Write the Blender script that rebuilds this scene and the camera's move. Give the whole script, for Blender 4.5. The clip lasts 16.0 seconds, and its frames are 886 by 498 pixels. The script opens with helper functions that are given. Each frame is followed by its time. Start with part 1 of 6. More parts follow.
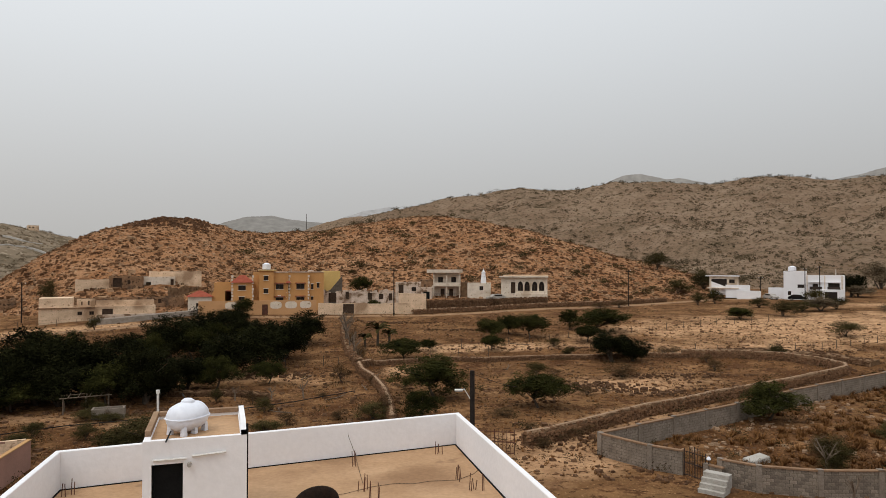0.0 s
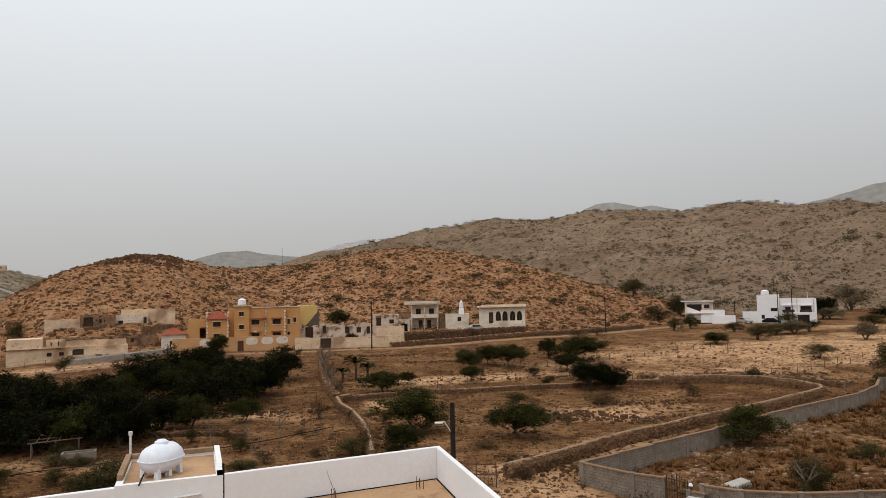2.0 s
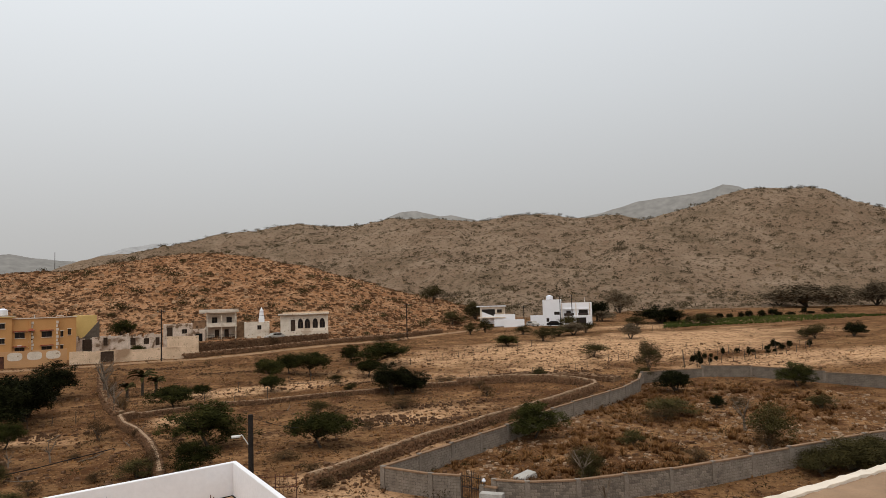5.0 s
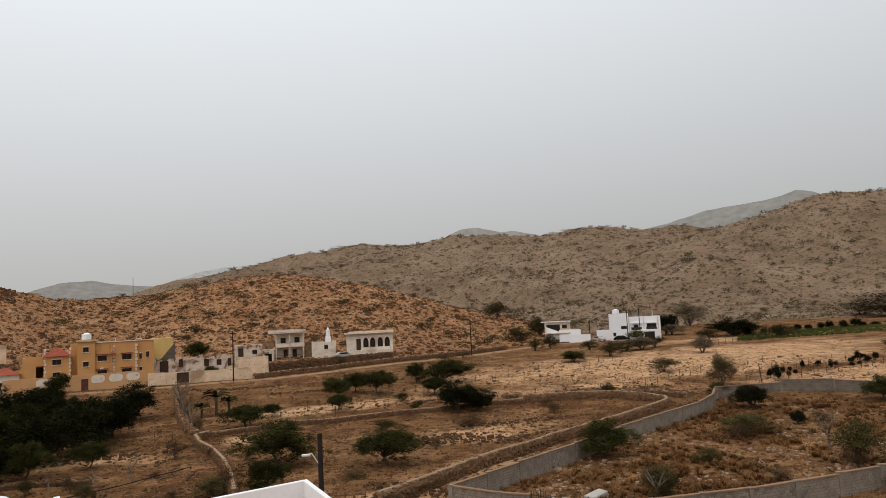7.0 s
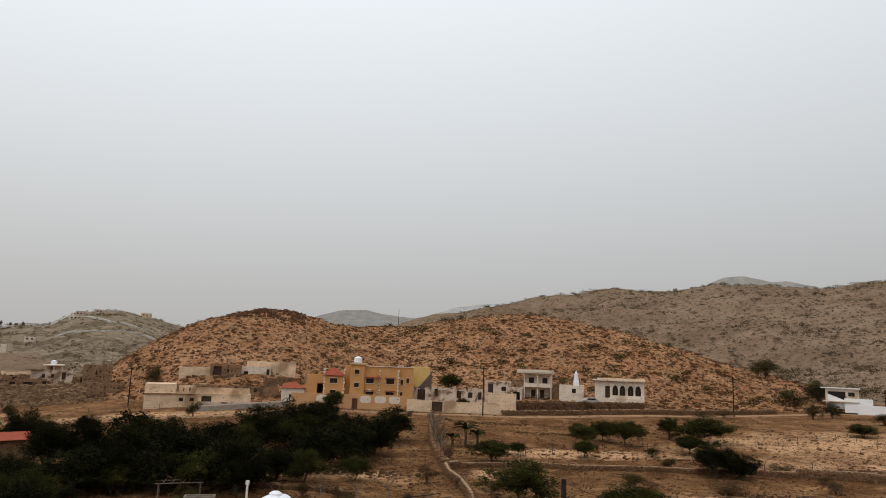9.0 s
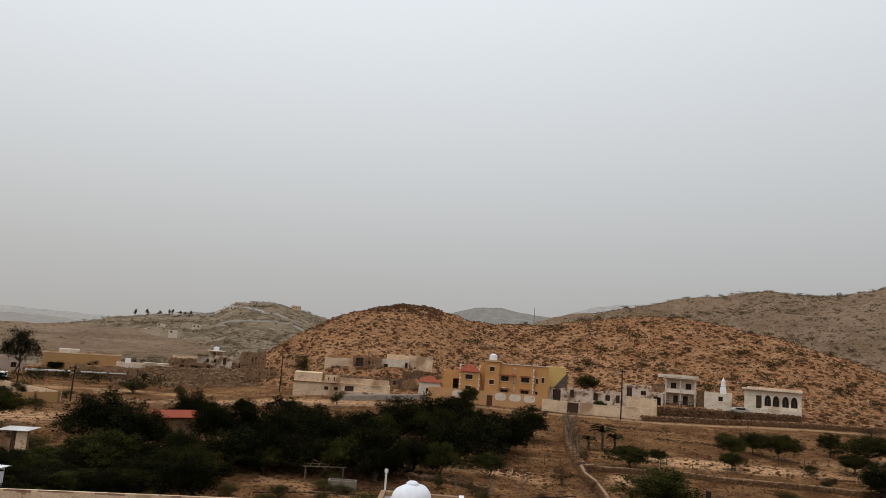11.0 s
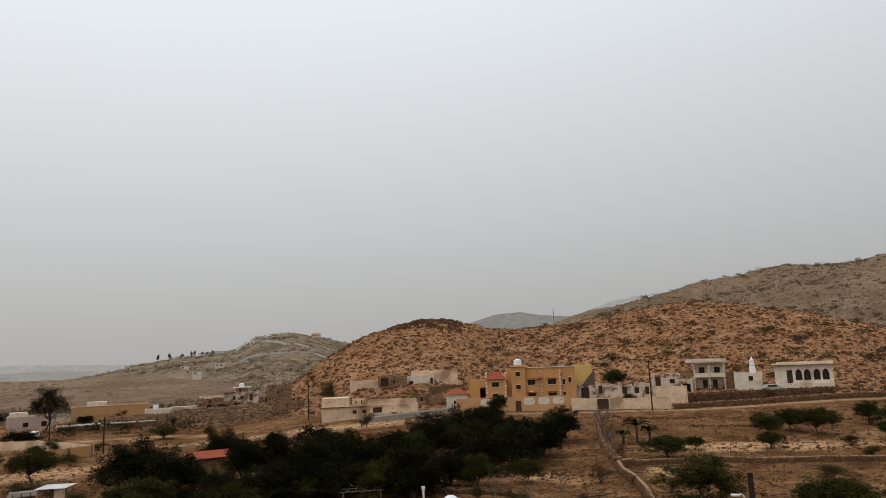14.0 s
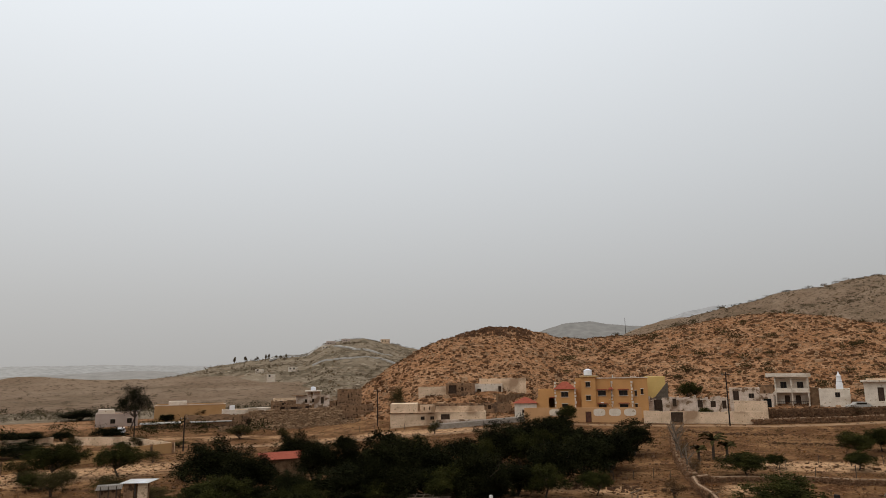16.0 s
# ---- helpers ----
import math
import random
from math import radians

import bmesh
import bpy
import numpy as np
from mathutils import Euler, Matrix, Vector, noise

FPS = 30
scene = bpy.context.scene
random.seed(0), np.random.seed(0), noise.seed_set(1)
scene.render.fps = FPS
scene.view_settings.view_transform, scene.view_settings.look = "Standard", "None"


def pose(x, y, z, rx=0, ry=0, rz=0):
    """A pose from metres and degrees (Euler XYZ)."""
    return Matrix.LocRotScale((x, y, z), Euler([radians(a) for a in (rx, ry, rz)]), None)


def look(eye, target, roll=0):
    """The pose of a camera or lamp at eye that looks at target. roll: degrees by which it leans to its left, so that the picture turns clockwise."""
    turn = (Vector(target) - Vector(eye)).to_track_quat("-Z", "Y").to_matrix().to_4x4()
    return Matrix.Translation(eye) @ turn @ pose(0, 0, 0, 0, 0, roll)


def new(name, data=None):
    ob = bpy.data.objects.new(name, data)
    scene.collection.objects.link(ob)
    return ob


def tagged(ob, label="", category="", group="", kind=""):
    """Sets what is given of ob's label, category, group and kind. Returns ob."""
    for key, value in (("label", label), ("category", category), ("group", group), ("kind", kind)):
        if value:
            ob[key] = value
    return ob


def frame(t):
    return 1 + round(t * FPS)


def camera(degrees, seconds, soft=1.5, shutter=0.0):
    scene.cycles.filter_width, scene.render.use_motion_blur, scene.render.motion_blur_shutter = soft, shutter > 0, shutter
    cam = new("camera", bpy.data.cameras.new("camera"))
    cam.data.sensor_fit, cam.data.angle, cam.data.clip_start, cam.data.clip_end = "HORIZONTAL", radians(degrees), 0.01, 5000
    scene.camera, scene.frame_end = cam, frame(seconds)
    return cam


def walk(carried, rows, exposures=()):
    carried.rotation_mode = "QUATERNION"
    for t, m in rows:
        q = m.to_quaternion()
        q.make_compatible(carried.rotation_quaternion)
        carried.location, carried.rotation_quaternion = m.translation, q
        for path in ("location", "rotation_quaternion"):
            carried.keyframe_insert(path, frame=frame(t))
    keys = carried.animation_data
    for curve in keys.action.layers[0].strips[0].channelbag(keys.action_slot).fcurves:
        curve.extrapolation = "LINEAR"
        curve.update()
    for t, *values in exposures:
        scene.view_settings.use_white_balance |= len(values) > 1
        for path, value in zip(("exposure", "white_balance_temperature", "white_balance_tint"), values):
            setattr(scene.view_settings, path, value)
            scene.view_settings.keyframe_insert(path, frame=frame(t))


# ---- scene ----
cam = camera(65.92, 16.0, soft=0.6)
walk(cam, [
    (0.0, pose(0.00, 0.00, 13.50, 91.20, 0.00, 0.00)),
    (0.5, pose(0.02, -0.03, 13.50, 94.72, -0.18, -9.89)),
    (1.0, pose(-0.04, -0.00, 13.50, 96.47, 1.43, -7.49)),
    (1.5, pose(-0.02, 0.01, 13.49, 94.68, 0.91, -2.36)),
    (2.0, pose(-0.00, 0.00, 13.50, 93.80, 1.28, -1.89)),
    (2.5, pose(0.02, -0.02, 13.50, 94.11, 1.44, -6.62)),
    (3.0, pose(0.00, -0.03, 13.49, 93.87, 4.16, -11.67)),
    (3.5, pose(-0.00, 0.00, 13.51, 93.69, 2.52, -18.54)),
    (4.0, pose(-0.01, 0.00, 13.50, 93.71, 2.39, -19.34)),
    (4.5, pose(0.01, -0.00, 13.50, 93.32, 2.08, -18.20)),
    (4.7, pose(-0.01, 0.01, 13.50, 93.58, 1.61, -18.21)),
    (6.8, pose(0.01, -0.01, 13.52, 95.66, 2.76, -18.49)),
    (7.0, pose(-0.02, 0.00, 13.51, 95.55, 2.86, -12.95)),
    (7.5, pose(0.01, -0.00, 13.47, 93.28, 2.54, -1.62)),
    (8.0, pose(0.04, 0.05, 13.48, 92.06, -0.63, 3.22)),
    (8.2, pose(-0.03, 0.00, 13.52, 95.36, -0.75, 4.96)),
    (10.3, pose(0.00, 0.01, 13.50, 100.10, -4.93, 11.46)),
    (10.5, pose(0.00, 0.01, 13.50, 99.43, -5.19, 13.37)),
    (11.0, pose(-0.02, 0.00, 13.50, 98.45, -4.23, 18.67)),
    (11.5, pose(-0.02, 0.01, 13.51, 97.05, -3.42, 23.03)),
    (12.0, pose(-0.03, -0.00, 13.50, 98.01, -3.11, 24.95)),
    (12.5, pose(-0.00, -0.02, 13.50, 99.17, 0.19, 26.04)),
    (13.0, pose(-0.02, -0.02, 13.49, 98.74, 1.39, 23.33)),
    (13.5, pose(0.00, -0.00, 13.49, 99.56, 2.49, 22.78)),
    (14.0, pose(0.01, -0.00, 13.50, 99.41, 2.20, 20.62)),
    (14.5, pose(-0.01, 0.00, 13.49, 100.47, 1.44, 25.19)),
    (15.0, pose(0.01, 0.00, 13.50, 100.82, 0.10, 24.21)),
    (15.5, pose(-0.01, -0.00, 13.50, 101.46, 0.91, 27.06)),
    (16.0, pose(0.00, 0.00, 13.50, 100.18, 0.93, 26.24)),
], exposures=[(0, 0.0), (8.2, 0.0), (10.3, -.17), (16, -.17)])

# ---- light: thin dusty overcast ----
world = bpy.data.worlds.new("sky")
scene.world = world
world.use_nodes = True
wn = world.node_tree.nodes
wl = world.node_tree.links
bg = wn["Background"]
sky = wn.new("ShaderNodeTexSky")
sky.sky_type, sky.sun_disc = "NISHITA", False
sky.sun_elevation, sky.sun_rotation = radians(52), radians(250)
sky.dust_density, sky.air_density, sky.ozone_density = 8.0, 1.0, 1.0
veil_at = wn.new("ShaderNodeTexCoord")
veil_z = wn.new("ShaderNodeSeparateXYZ")
wl.new(veil_at.outputs["Generated"], veil_z.inputs[0])
veil = wn.new("ShaderNodeValToRGB")     # the dust veil: dull at the horizon, brighter overhead
for k, (at, c) in enumerate([(0.0, (.455, .445, .43)), (.10, (.54, .54, .535)), (.28, (.72, .745, .765)), (.55, (.97, 1.02, 1.07)), (1.0, (1.3, 1.33, 1.36))]):
    e = veil.color_ramp.elements[k] if k < 2 else veil.color_ramp.elements.new(at)
    e.position, e.color = at, (*c, 1)
wl.new(veil_z.outputs["Z"], veil.inputs[0])
lit = wn.new("ShaderNodeVectorMath")
lit.operation = "SCALE"
lit.inputs["Scale"].default_value = 0.06
wl.new(sky.outputs[0], lit.inputs[0])
both = wn.new("ShaderNodeMix")
both.data_type = "RGBA"
both.inputs["Factor"].default_value = 0.93
wl.new(lit.outputs[0], both.inputs["A"])
side = wn.new("ShaderNodeMath")     # a little brighter towards the veiled sun
side.operation = "MULTIPLY_ADD"
side.inputs[1].default_value, side.inputs[2].default_value = -.13, 1.0
wl.new(veil_z.outputs["X"], side.inputs[0])
sided = wn.new("ShaderNodeVectorMath")
sided.operation = "SCALE"
wl.new(veil.outputs[0], sided.inputs[0])
wl.new(side.outputs[0], sided.inputs["Scale"])
wl.new(sided.outputs[0], both.inputs["B"])
wl.new(both.outputs["Result"], bg.inputs["Color"])
bg.inputs["Strength"].default_value = 1.0
sun = new("sun", bpy.data.lights.new("sun", "SUN"))
sun.data.energy, sun.data.angle, sun.data.color = 0.9, radians(25), (1, .95, .88)
sun.matrix_world = look((0, 0, 90), (30, 42, 0))


# ---- materials ----
def mat(name, a, b, scale=1.0, fine=12.0, rough=.9, bump=.25, spec=.06, vary=0.0, metal=0.0, c=None, dots=None, grain_mix=.55):
    """A surface of two colours in patches of size 1/scale, with fine grain and relief; c: a third colour in rare stains; dots: dark specks."""
    m = bpy.data.materials.new(name)
    m.use_nodes = True
    n, l = m.node_tree.nodes, m.node_tree.links
    p = n["Principled BSDF"]
    at = n.new("ShaderNodeTexCoord")

    def tex(s, detail, lo, hi, kind="ShaderNodeTexNoise"):
        t = n.new(kind)
        t.inputs["Scale"].default_value = s
        if kind == "ShaderNodeTexNoise":
            t.inputs["Detail"].default_value = detail
        l.new(at.outputs["Object"], t.inputs["Vector"])
        r = n.new("ShaderNodeMapRange")
        r.inputs["From Min"].default_value, r.inputs["From Max"].default_value = lo, hi
        l.new(t.outputs[0], r.inputs["Value"])
        return r.outputs[0]

    def mix(f, x, y, mode="MIX"):
        k = n.new("ShaderNodeMix")
        k.data_type, k.blend_type = "RGBA", mode
        for s, v in (("Factor", f), ("A", x), ("B", y)):
            if hasattr(v, "is_output"):
                l.new(v, k.inputs[s])
            else:
                k.inputs[s].default_value = v if s == "Factor" else (*v, 1)
        return k.outputs["Result"]

    col = mix(tex(scale, 6, .36, .64), a, b)
    if c:
        col = mix(tex(scale * .37, 5, .54, .66), col, c)
    grain = tex(fine, 5, .25, .75)
    col = mix(grain_mix, col, mix(grain, (.62, .62, .62), (1.3, 1.3, 1.3)), "MULTIPLY")
    if dots:
        col = mix(tex(dots[0], 3, dots[1], dots[1] + .05), col, dots[2])
    if vary:
        info = n.new("ShaderNodeObjectInfo")
        r = n.new("ShaderNodeMapRange")
        r.inputs["To Min"].default_value, r.inputs["To Max"].default_value = 1 - vary, 1 + vary
        l.new(info.outputs["Random"], r.inputs["Value"])
        s = n.new("ShaderNodeVectorMath")
        s.operation = "SCALE"
        l.new(col, s.inputs[0])
        l.new(r.outputs[0], s.inputs["Scale"])
        col = s.outputs[0]
    l.new(col, p.inputs["Base Color"])
    p.inputs["Roughness"].default_value, p.inputs["Metallic"].default_value = rough, metal
    p.inputs["Specular IOR Level"].default_value = spec
    if bump:
        u = n.new("ShaderNodeBump")
        u.inputs["Strength"].default_value, u.inputs["Distance"].default_value = bump, 1.2 / fine
        l.new(grain, u.inputs["Height"])
        l.new(u.outputs[0], p.inputs["Normal"])
    return m


def leafy(name, a, b, scale=4.5):
    """Leaves: two greens, varied clump by clump and slightly leaf by leaf."""
    m = bpy.data.materials.new(name)
    m.use_nodes = True
    n, l = m.node_tree.nodes, m.node_tree.links
    p = n["Principled BSDF"]
    g = n.new("ShaderNodeNewGeometry")
    at = n.new("ShaderNodeTexCoord")
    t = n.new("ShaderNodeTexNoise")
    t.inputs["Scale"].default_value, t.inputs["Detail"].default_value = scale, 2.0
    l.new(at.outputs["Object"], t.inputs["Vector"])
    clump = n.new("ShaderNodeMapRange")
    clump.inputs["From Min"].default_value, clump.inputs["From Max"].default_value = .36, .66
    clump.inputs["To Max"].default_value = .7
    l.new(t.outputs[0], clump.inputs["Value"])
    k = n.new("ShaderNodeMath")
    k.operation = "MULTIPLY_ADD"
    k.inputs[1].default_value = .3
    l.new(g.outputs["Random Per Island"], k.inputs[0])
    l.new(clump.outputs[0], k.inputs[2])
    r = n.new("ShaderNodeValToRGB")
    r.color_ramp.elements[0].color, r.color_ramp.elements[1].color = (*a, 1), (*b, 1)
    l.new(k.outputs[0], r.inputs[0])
    info = n.new("ShaderNodeObjectInfo")
    tone = n.new("ShaderNodeMapRange")
    tone.inputs["To Min"].default_value, tone.inputs["To Max"].default_value = .7, 1.3
    l.new(info.outputs["Random"], tone.inputs["Value"])
    c = n.new("ShaderNodeVectorMath")
    c.operation = "SCALE"
    l.new(r.outputs[0], c.inputs[0])
    l.new(tone.outputs[0], c.inputs["Scale"])
    l.new(c.outputs[0], p.inputs["Base Color"])
    p.inputs["Roughness"].default_value, p.inputs["Specular IOR Level"].default_value = .95, .02
    return m


def glass(name, c=(.022, .017, .014)):
    m = bpy.data.materials.new(name)
    m.use_nodes = True
    p = m.node_tree.nodes["Principled BSDF"]
    p.inputs["Base Color"].default_value = (*c, 1)
    p.inputs["Roughness"].default_value, p.inputs["Specular IOR Level"].default_value = .25, .25
    return m


WHITE = mat("white_plaster", (.80, .785, .79), (.765, .75, .755), .35, 6, .85, .04, c=(.70, .685, .685), grain_mix=.10)
CREAM = mat("aged_cream_plaster", (.74, .545, .375), (.60, .43, .285), .5, 6, .9, .15, c=(.36, .235, .145), dots=(2.6, .62, (.33, .215, .13)))
OFFWHITE = mat("offwhite_paint", (.72, .62, .51), (.62, .52, .41), .7, 6, .9, .1, c=(.47, .36, .26), dots=(1.8, .63, (.38, .28, .19)), grain_mix=.35)
WEATHERED = mat("flaking_limewash", (0.660, 0.526, 0.423), (0.460, 0.338, 0.244), .8, 4, .95, .3, c=(0.230, 0.146, 0.094), dots=(.8, .56, (0.200, 0.127, 0.080)), grain_mix=.5)
PALEPINK = mat("pale_pink_plaster", (.50, .40, .34), (.44, .345, .29), .5, 6, .9, .1, grain_mix=.25)
GARDEN = mat("garden_wall_plaster", (.55, .31, .15), (.48, .265, .125), .4, 8, .85, .08, grain_mix=.25)
OCHRE = mat("ochre_plaster", (.56, .29, .112), (.50, .255, .096), .4, 8, .85, .08, grain_mix=.2)
PALEYELLOW = mat("pale_yellow_plaster", (.66, .46, .17), (.60, .41, .15), .4, 8, .85, .08, grain_mix=.2)
PINK = mat("dusty_pink_plaster", (.36, .20, .15), (.30, .17, .13), .5, 8, .9, .1, grain_mix=.2)
TAN = mat("tan_plaster", (.47, .275, .125), (.42, .24, .105), .4, 8, .9, .1, grain_mix=.2)
MUD = mat("mud_masonry", (0.310, 0.183, 0.103), (0.210, 0.120, 0.068), 1.2, 5, .95, .5, c=(0.130, 0.083, 0.055), dots=(1.4, .56, (0.085, 0.052, 0.032)))
SCREED = mat("dusty_roof_screed", (0.460, 0.293, 0.170), (0.385, 0.236, 0.131), .45, 7, .95, .12, c=(0.270, 0.157, 0.086), dots=(.9, .64, (0.300, 0.183, 0.106)), grain_mix=.35)
BLOCK = mat("grey_cement_block", (.275, .225, .178), (.20, .16, .125), 1.5, 14, .95, .4, vary=.28)
MORTAR = mat("cement_mortar", (.14, .112, .086), (.10, .08, .062), 2, 14, .95, .4)
CAP = mat("brown_cement_capping", (0.270, 0.166, 0.102), (0.215, 0.132, 0.079), 1.5, 12, .95, .3)
HILLROCK = mat("russet_hill_rock", (0.182, 0.091, 0.044), (0.094, 0.047, 0.024), .3, 3, .95, .6)
HILLPALE = mat("pale_hill_rock", (0.418, 0.261, 0.151), (0.319, 0.191, 0.105), .3, 3, .95, .6)
RANGEROCK = mat("grey_range_rock", (0.225, 0.153, 0.091), (0.160, 0.110, 0.066), .1, 1.5, .95, .6)
STONE = mat("field_stone", (0.170, 0.092, 0.049), (0.110, 0.059, 0.033), 2.5, 8, .95, .6, vary=.3)
RUBBLE = mat("rubble", (0.250, 0.153, 0.086), (0.140, 0.083, 0.047), 1.2, 5, .95, .6)
METAL_DARK = mat("rusty_dark_iron", (.06, .04, .03), (.035, .028, .025), 4, 20, .7, .2)
RUST = mat("rusty_red_iron", (.13, .055, .035), (.08, .04, .03), 3, 20, .8, .2)
POLEWOOD = mat("tarred_pole_wood", (.035, .028, .024), (.022, .018, .016), 2, 14, .9, .4)
CONCRETE = mat("pale_concrete", (.42, .39, .35), (.35, .32, .28), 1.2, 10, .92, .3)
PLASTIC = mat("white_tank_plastic", (.78, .80, .86), (.72, .74, .80), .8, 5, .45, .03, spec=.5, grain_mix=.2)
GREYSHEET = mat("dull_grey_sheet", (.16, .13, .105), (.11, .09, .07), .7, 8, .7, .1, c=(.30, .27, .24))
TIN = mat("white_corrugated_sheet", (.80, .80, .82), (.72, .72, .74), .7, 8, .5, .05, spec=.4, c=(.60, .57, .54), grain_mix=.2)
REDTILE = mat("red_roof_tiles", (.32, .085, .05), (.26, .065, .04), 2, 12, .85, .3)
GREENWOOD = mat("dark_brown_door", (.07, .045, .03), (.05, .032, .022), 3, 18, .7, .2)
# black paint; its panels also stand in for unlit insides
BLACK = mat("unlit_black_paint", (.012, .012, .012), (.009, .009, .009), 3, 18, .9, .1)
CABLE = mat("black_cable", (.02, .02, .02), (.015, .015, .015), 3, 18, .8, 0)
PALECAP = mat("worn_cement_top", (0.330, 0.219, 0.138), (0.260, 0.166, 0.102), 1.2, 6, .95, .3)
ASPHALT = mat("dusty_track", (0.300, 0.180, 0.099), (0.250, 0.144, 0.079), .3, 5, .95, .3)
BROWNFRAME = mat("brown_window_frame", (.10, .062, .036), (.075, .047, .028), 2, 18, .7, .05)
HILLDARK = mat("dark_summit_rock", (.16, .082, .044), (.095, .05, .028), .3, 3, .95, .6)
FRAME = mat("white_window_frame", (.7, .68, .64), (.62, .6, .56), 2, 18, .7, .05)
DEADWOOD = mat("bleached_dead_wood", (.20, .15, .11), (.12, .088, .062), 3, 14, .95, .4)
BARK = mat("grey_brown_bark", (.10, .075, .055), (.065, .05, .038), 5, 25, .95, .5)
PANE = glass("dark_window_glass")
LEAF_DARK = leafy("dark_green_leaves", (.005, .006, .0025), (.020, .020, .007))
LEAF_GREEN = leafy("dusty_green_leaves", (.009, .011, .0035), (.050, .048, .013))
LEAF_OLIVE = leafy("olive_grey_leaves", (.022, .019, .007), (.075, .060, .022))
LEAF_DRY = leafy("dry_brown_twigs", (.040, .025, .013), (.125, .074, .034))
LEAF_TAMARISK = leafy("grey_tamarisk_leaves", (.095, .070, .044), (.17, .125, .078))
SCRUB_OLIVE = leafy("dusty_olive_scrub", (.030, .024, .010), (.090, .068, .028), .08)
# scrub of the grey range: dust haze lightens the leaf colour itself
SCRUB_HAZED = leafy("grey_olive_scrub", (.050, .038, .022), (.120, .090, .053), .05)
SCRUB_DRY = leafy("dry_brown_scrub", (.035, .021, .011), (.115, .068, .032), .08)
SCRUB_DARK = leafy("dark_green_scrub", (.012, .012, .005), (.045, .039, .014), .08)
GRASS_DRY = leafy("dry_russet_grass", (.085, .036, .014), (.26, .128, .048), .15)
CROP = leafy("fresh_green_crop", (.05, .07, .015), (.12, .135, .035), .1)
EYE = 13.5


def lerp(v, nodes):
    a = np.array(nodes, float)
    return np.interp(v, a[:, 0], a[:, 1])


def smooth(t):
    t = np.clip(t, 0, 1)
    return t * t * (3 - 2 * t)


def plain(r, a):
    """The valley floor: level by the houses, rising gently to the road, lower on the left."""
    rise = lerp(r, [(0, 0), (50, 0), (95, .7), (135, 3.0), (165, 3.7), (205, 3.9), (290, 5), (2000, 8)])
    return rise * lerp(a, [(-180, 1), (16, 1), (28, .75), (38, .15), (180, .15)])


def hill(r, a, crest, ridge, foot, back, power):
    """A hill whose crest shows at the given angles of height, at the given distances of ridge and foot."""
    d, f = lerp(a, ridge), lerp(a, foot)
    top = EYE + d * np.tan(np.radians(lerp(a, crest)))
    low = plain(f, a)
    t = np.clip((r - f) / (d - f), 0, 1)
    up = low + (top - low) * (t ** power * (1 - t) + (1 - (1 - t) ** 1.6) * t)
    down = top - (top + 5) * smooth((r - d) / back)
    return np.where(r < f, -50, np.where(r <= d, up, down))


HILLS = [
    # the bare brown hill behind the village: a round summit, a saddle, a long shoulder
    dict(crest=[(-24, -2.5), (-21, -1.13), (-16.8, -.1), (-14.6, .5), (-12.4, 1.2), (-10.1, 1.9), (-7.8, 2.5), (-5.5, 3.0), (-2.6, 3.45),
                (-.3, 3.8), (2.1, 3.8), (4.5, 3.55), (6.8, 3.3), (10, 2.63), (14.5, 2.45), (16.8, 2.5), (18, 2.9), (20.2, 3.38), (22.2, 3.42),
                (24.2, 3.15), (26.2, 2.68), (28.4, 1.7), (30.6, .45), (33, -1.3), (36, -3.2)],
         ridge=[(-24, 240), (-15, 265), (0, 290), (12, 300), (22, 260), (33, 235), (36, 230)],
         foot=[(-24, 215), (-15, 178), (-10, 162), (-5, 158), (3, 158), (8, 160), (14, 163), (19, 152), (28, 150), (33, 180), (36, 200)], back=160, power=1.0),
    # the long grey range
    dict(crest=[(-60, 1), (-42, 3.5), (-33, 5.8), (-29, 5.95), (-25, 6.05), (-21, 5.85), (-16.9, 6.2), (-14.2, 6.3), (-12, 5.95), (-10, 5.85), (-6.4, 6.15),
                (-3.1, 5.68), (-.8, 5.4), (1.6, 4.8), (4, 4.45), (6.3, 3.97), (8.7, 3.45), (12, 2.7), (16, 1.8), (22, .5), (30, -1)],
         ridge=[(-60, 700), (-20, 720), (0, 800), (30, 900)], foot=[(-60, 330), (-33, 290), (-26, 255), (-18, 290), (30, 420)], back=500, power=1.15),
    # the steep hill over the fields
    dict(crest=[(-95, 0), (-75, 2.5), (-60, 4.2), (-52, 5), (-49.6, 6), (-47.9, 6.8), (-46, 7.15), (-43, 7.22), (-40.5, 6.95), (-38.3, 6.4), (-36.2, 5.95),
                (-34, 5.45), (-29.3, 4.1), (-26, 2.9), (-22, 1.2), (-18, 0)],
         ridge=[(-95, 600), (-45, 560), (-33, 530), (-18, 480)], foot=[(-95, 420), (-52, 370), (-40, 335), (-30, 300), (-18, 300)], back=420, power=1.1),
    # the terraced hill over the old town
    dict(crest=[(22, 0), (26, 1), (28.3, 1.68), (30.4, 2.15), (32.8, 2.66), (34.2, 2.6), (35.8, 2.3), (37.3, 1.54), (39.1, 1.4), (41.8, 1.05), (43.5, .68),
                (46.4, .2), (50, -.5), (56, -.9)],
         ridge=[(22, 700), (33, 680), (50, 640), (56, 620)], foot=[(22, 400), (33, 300), (45, 330), (56, 420)], back=420, power=1.1),
]


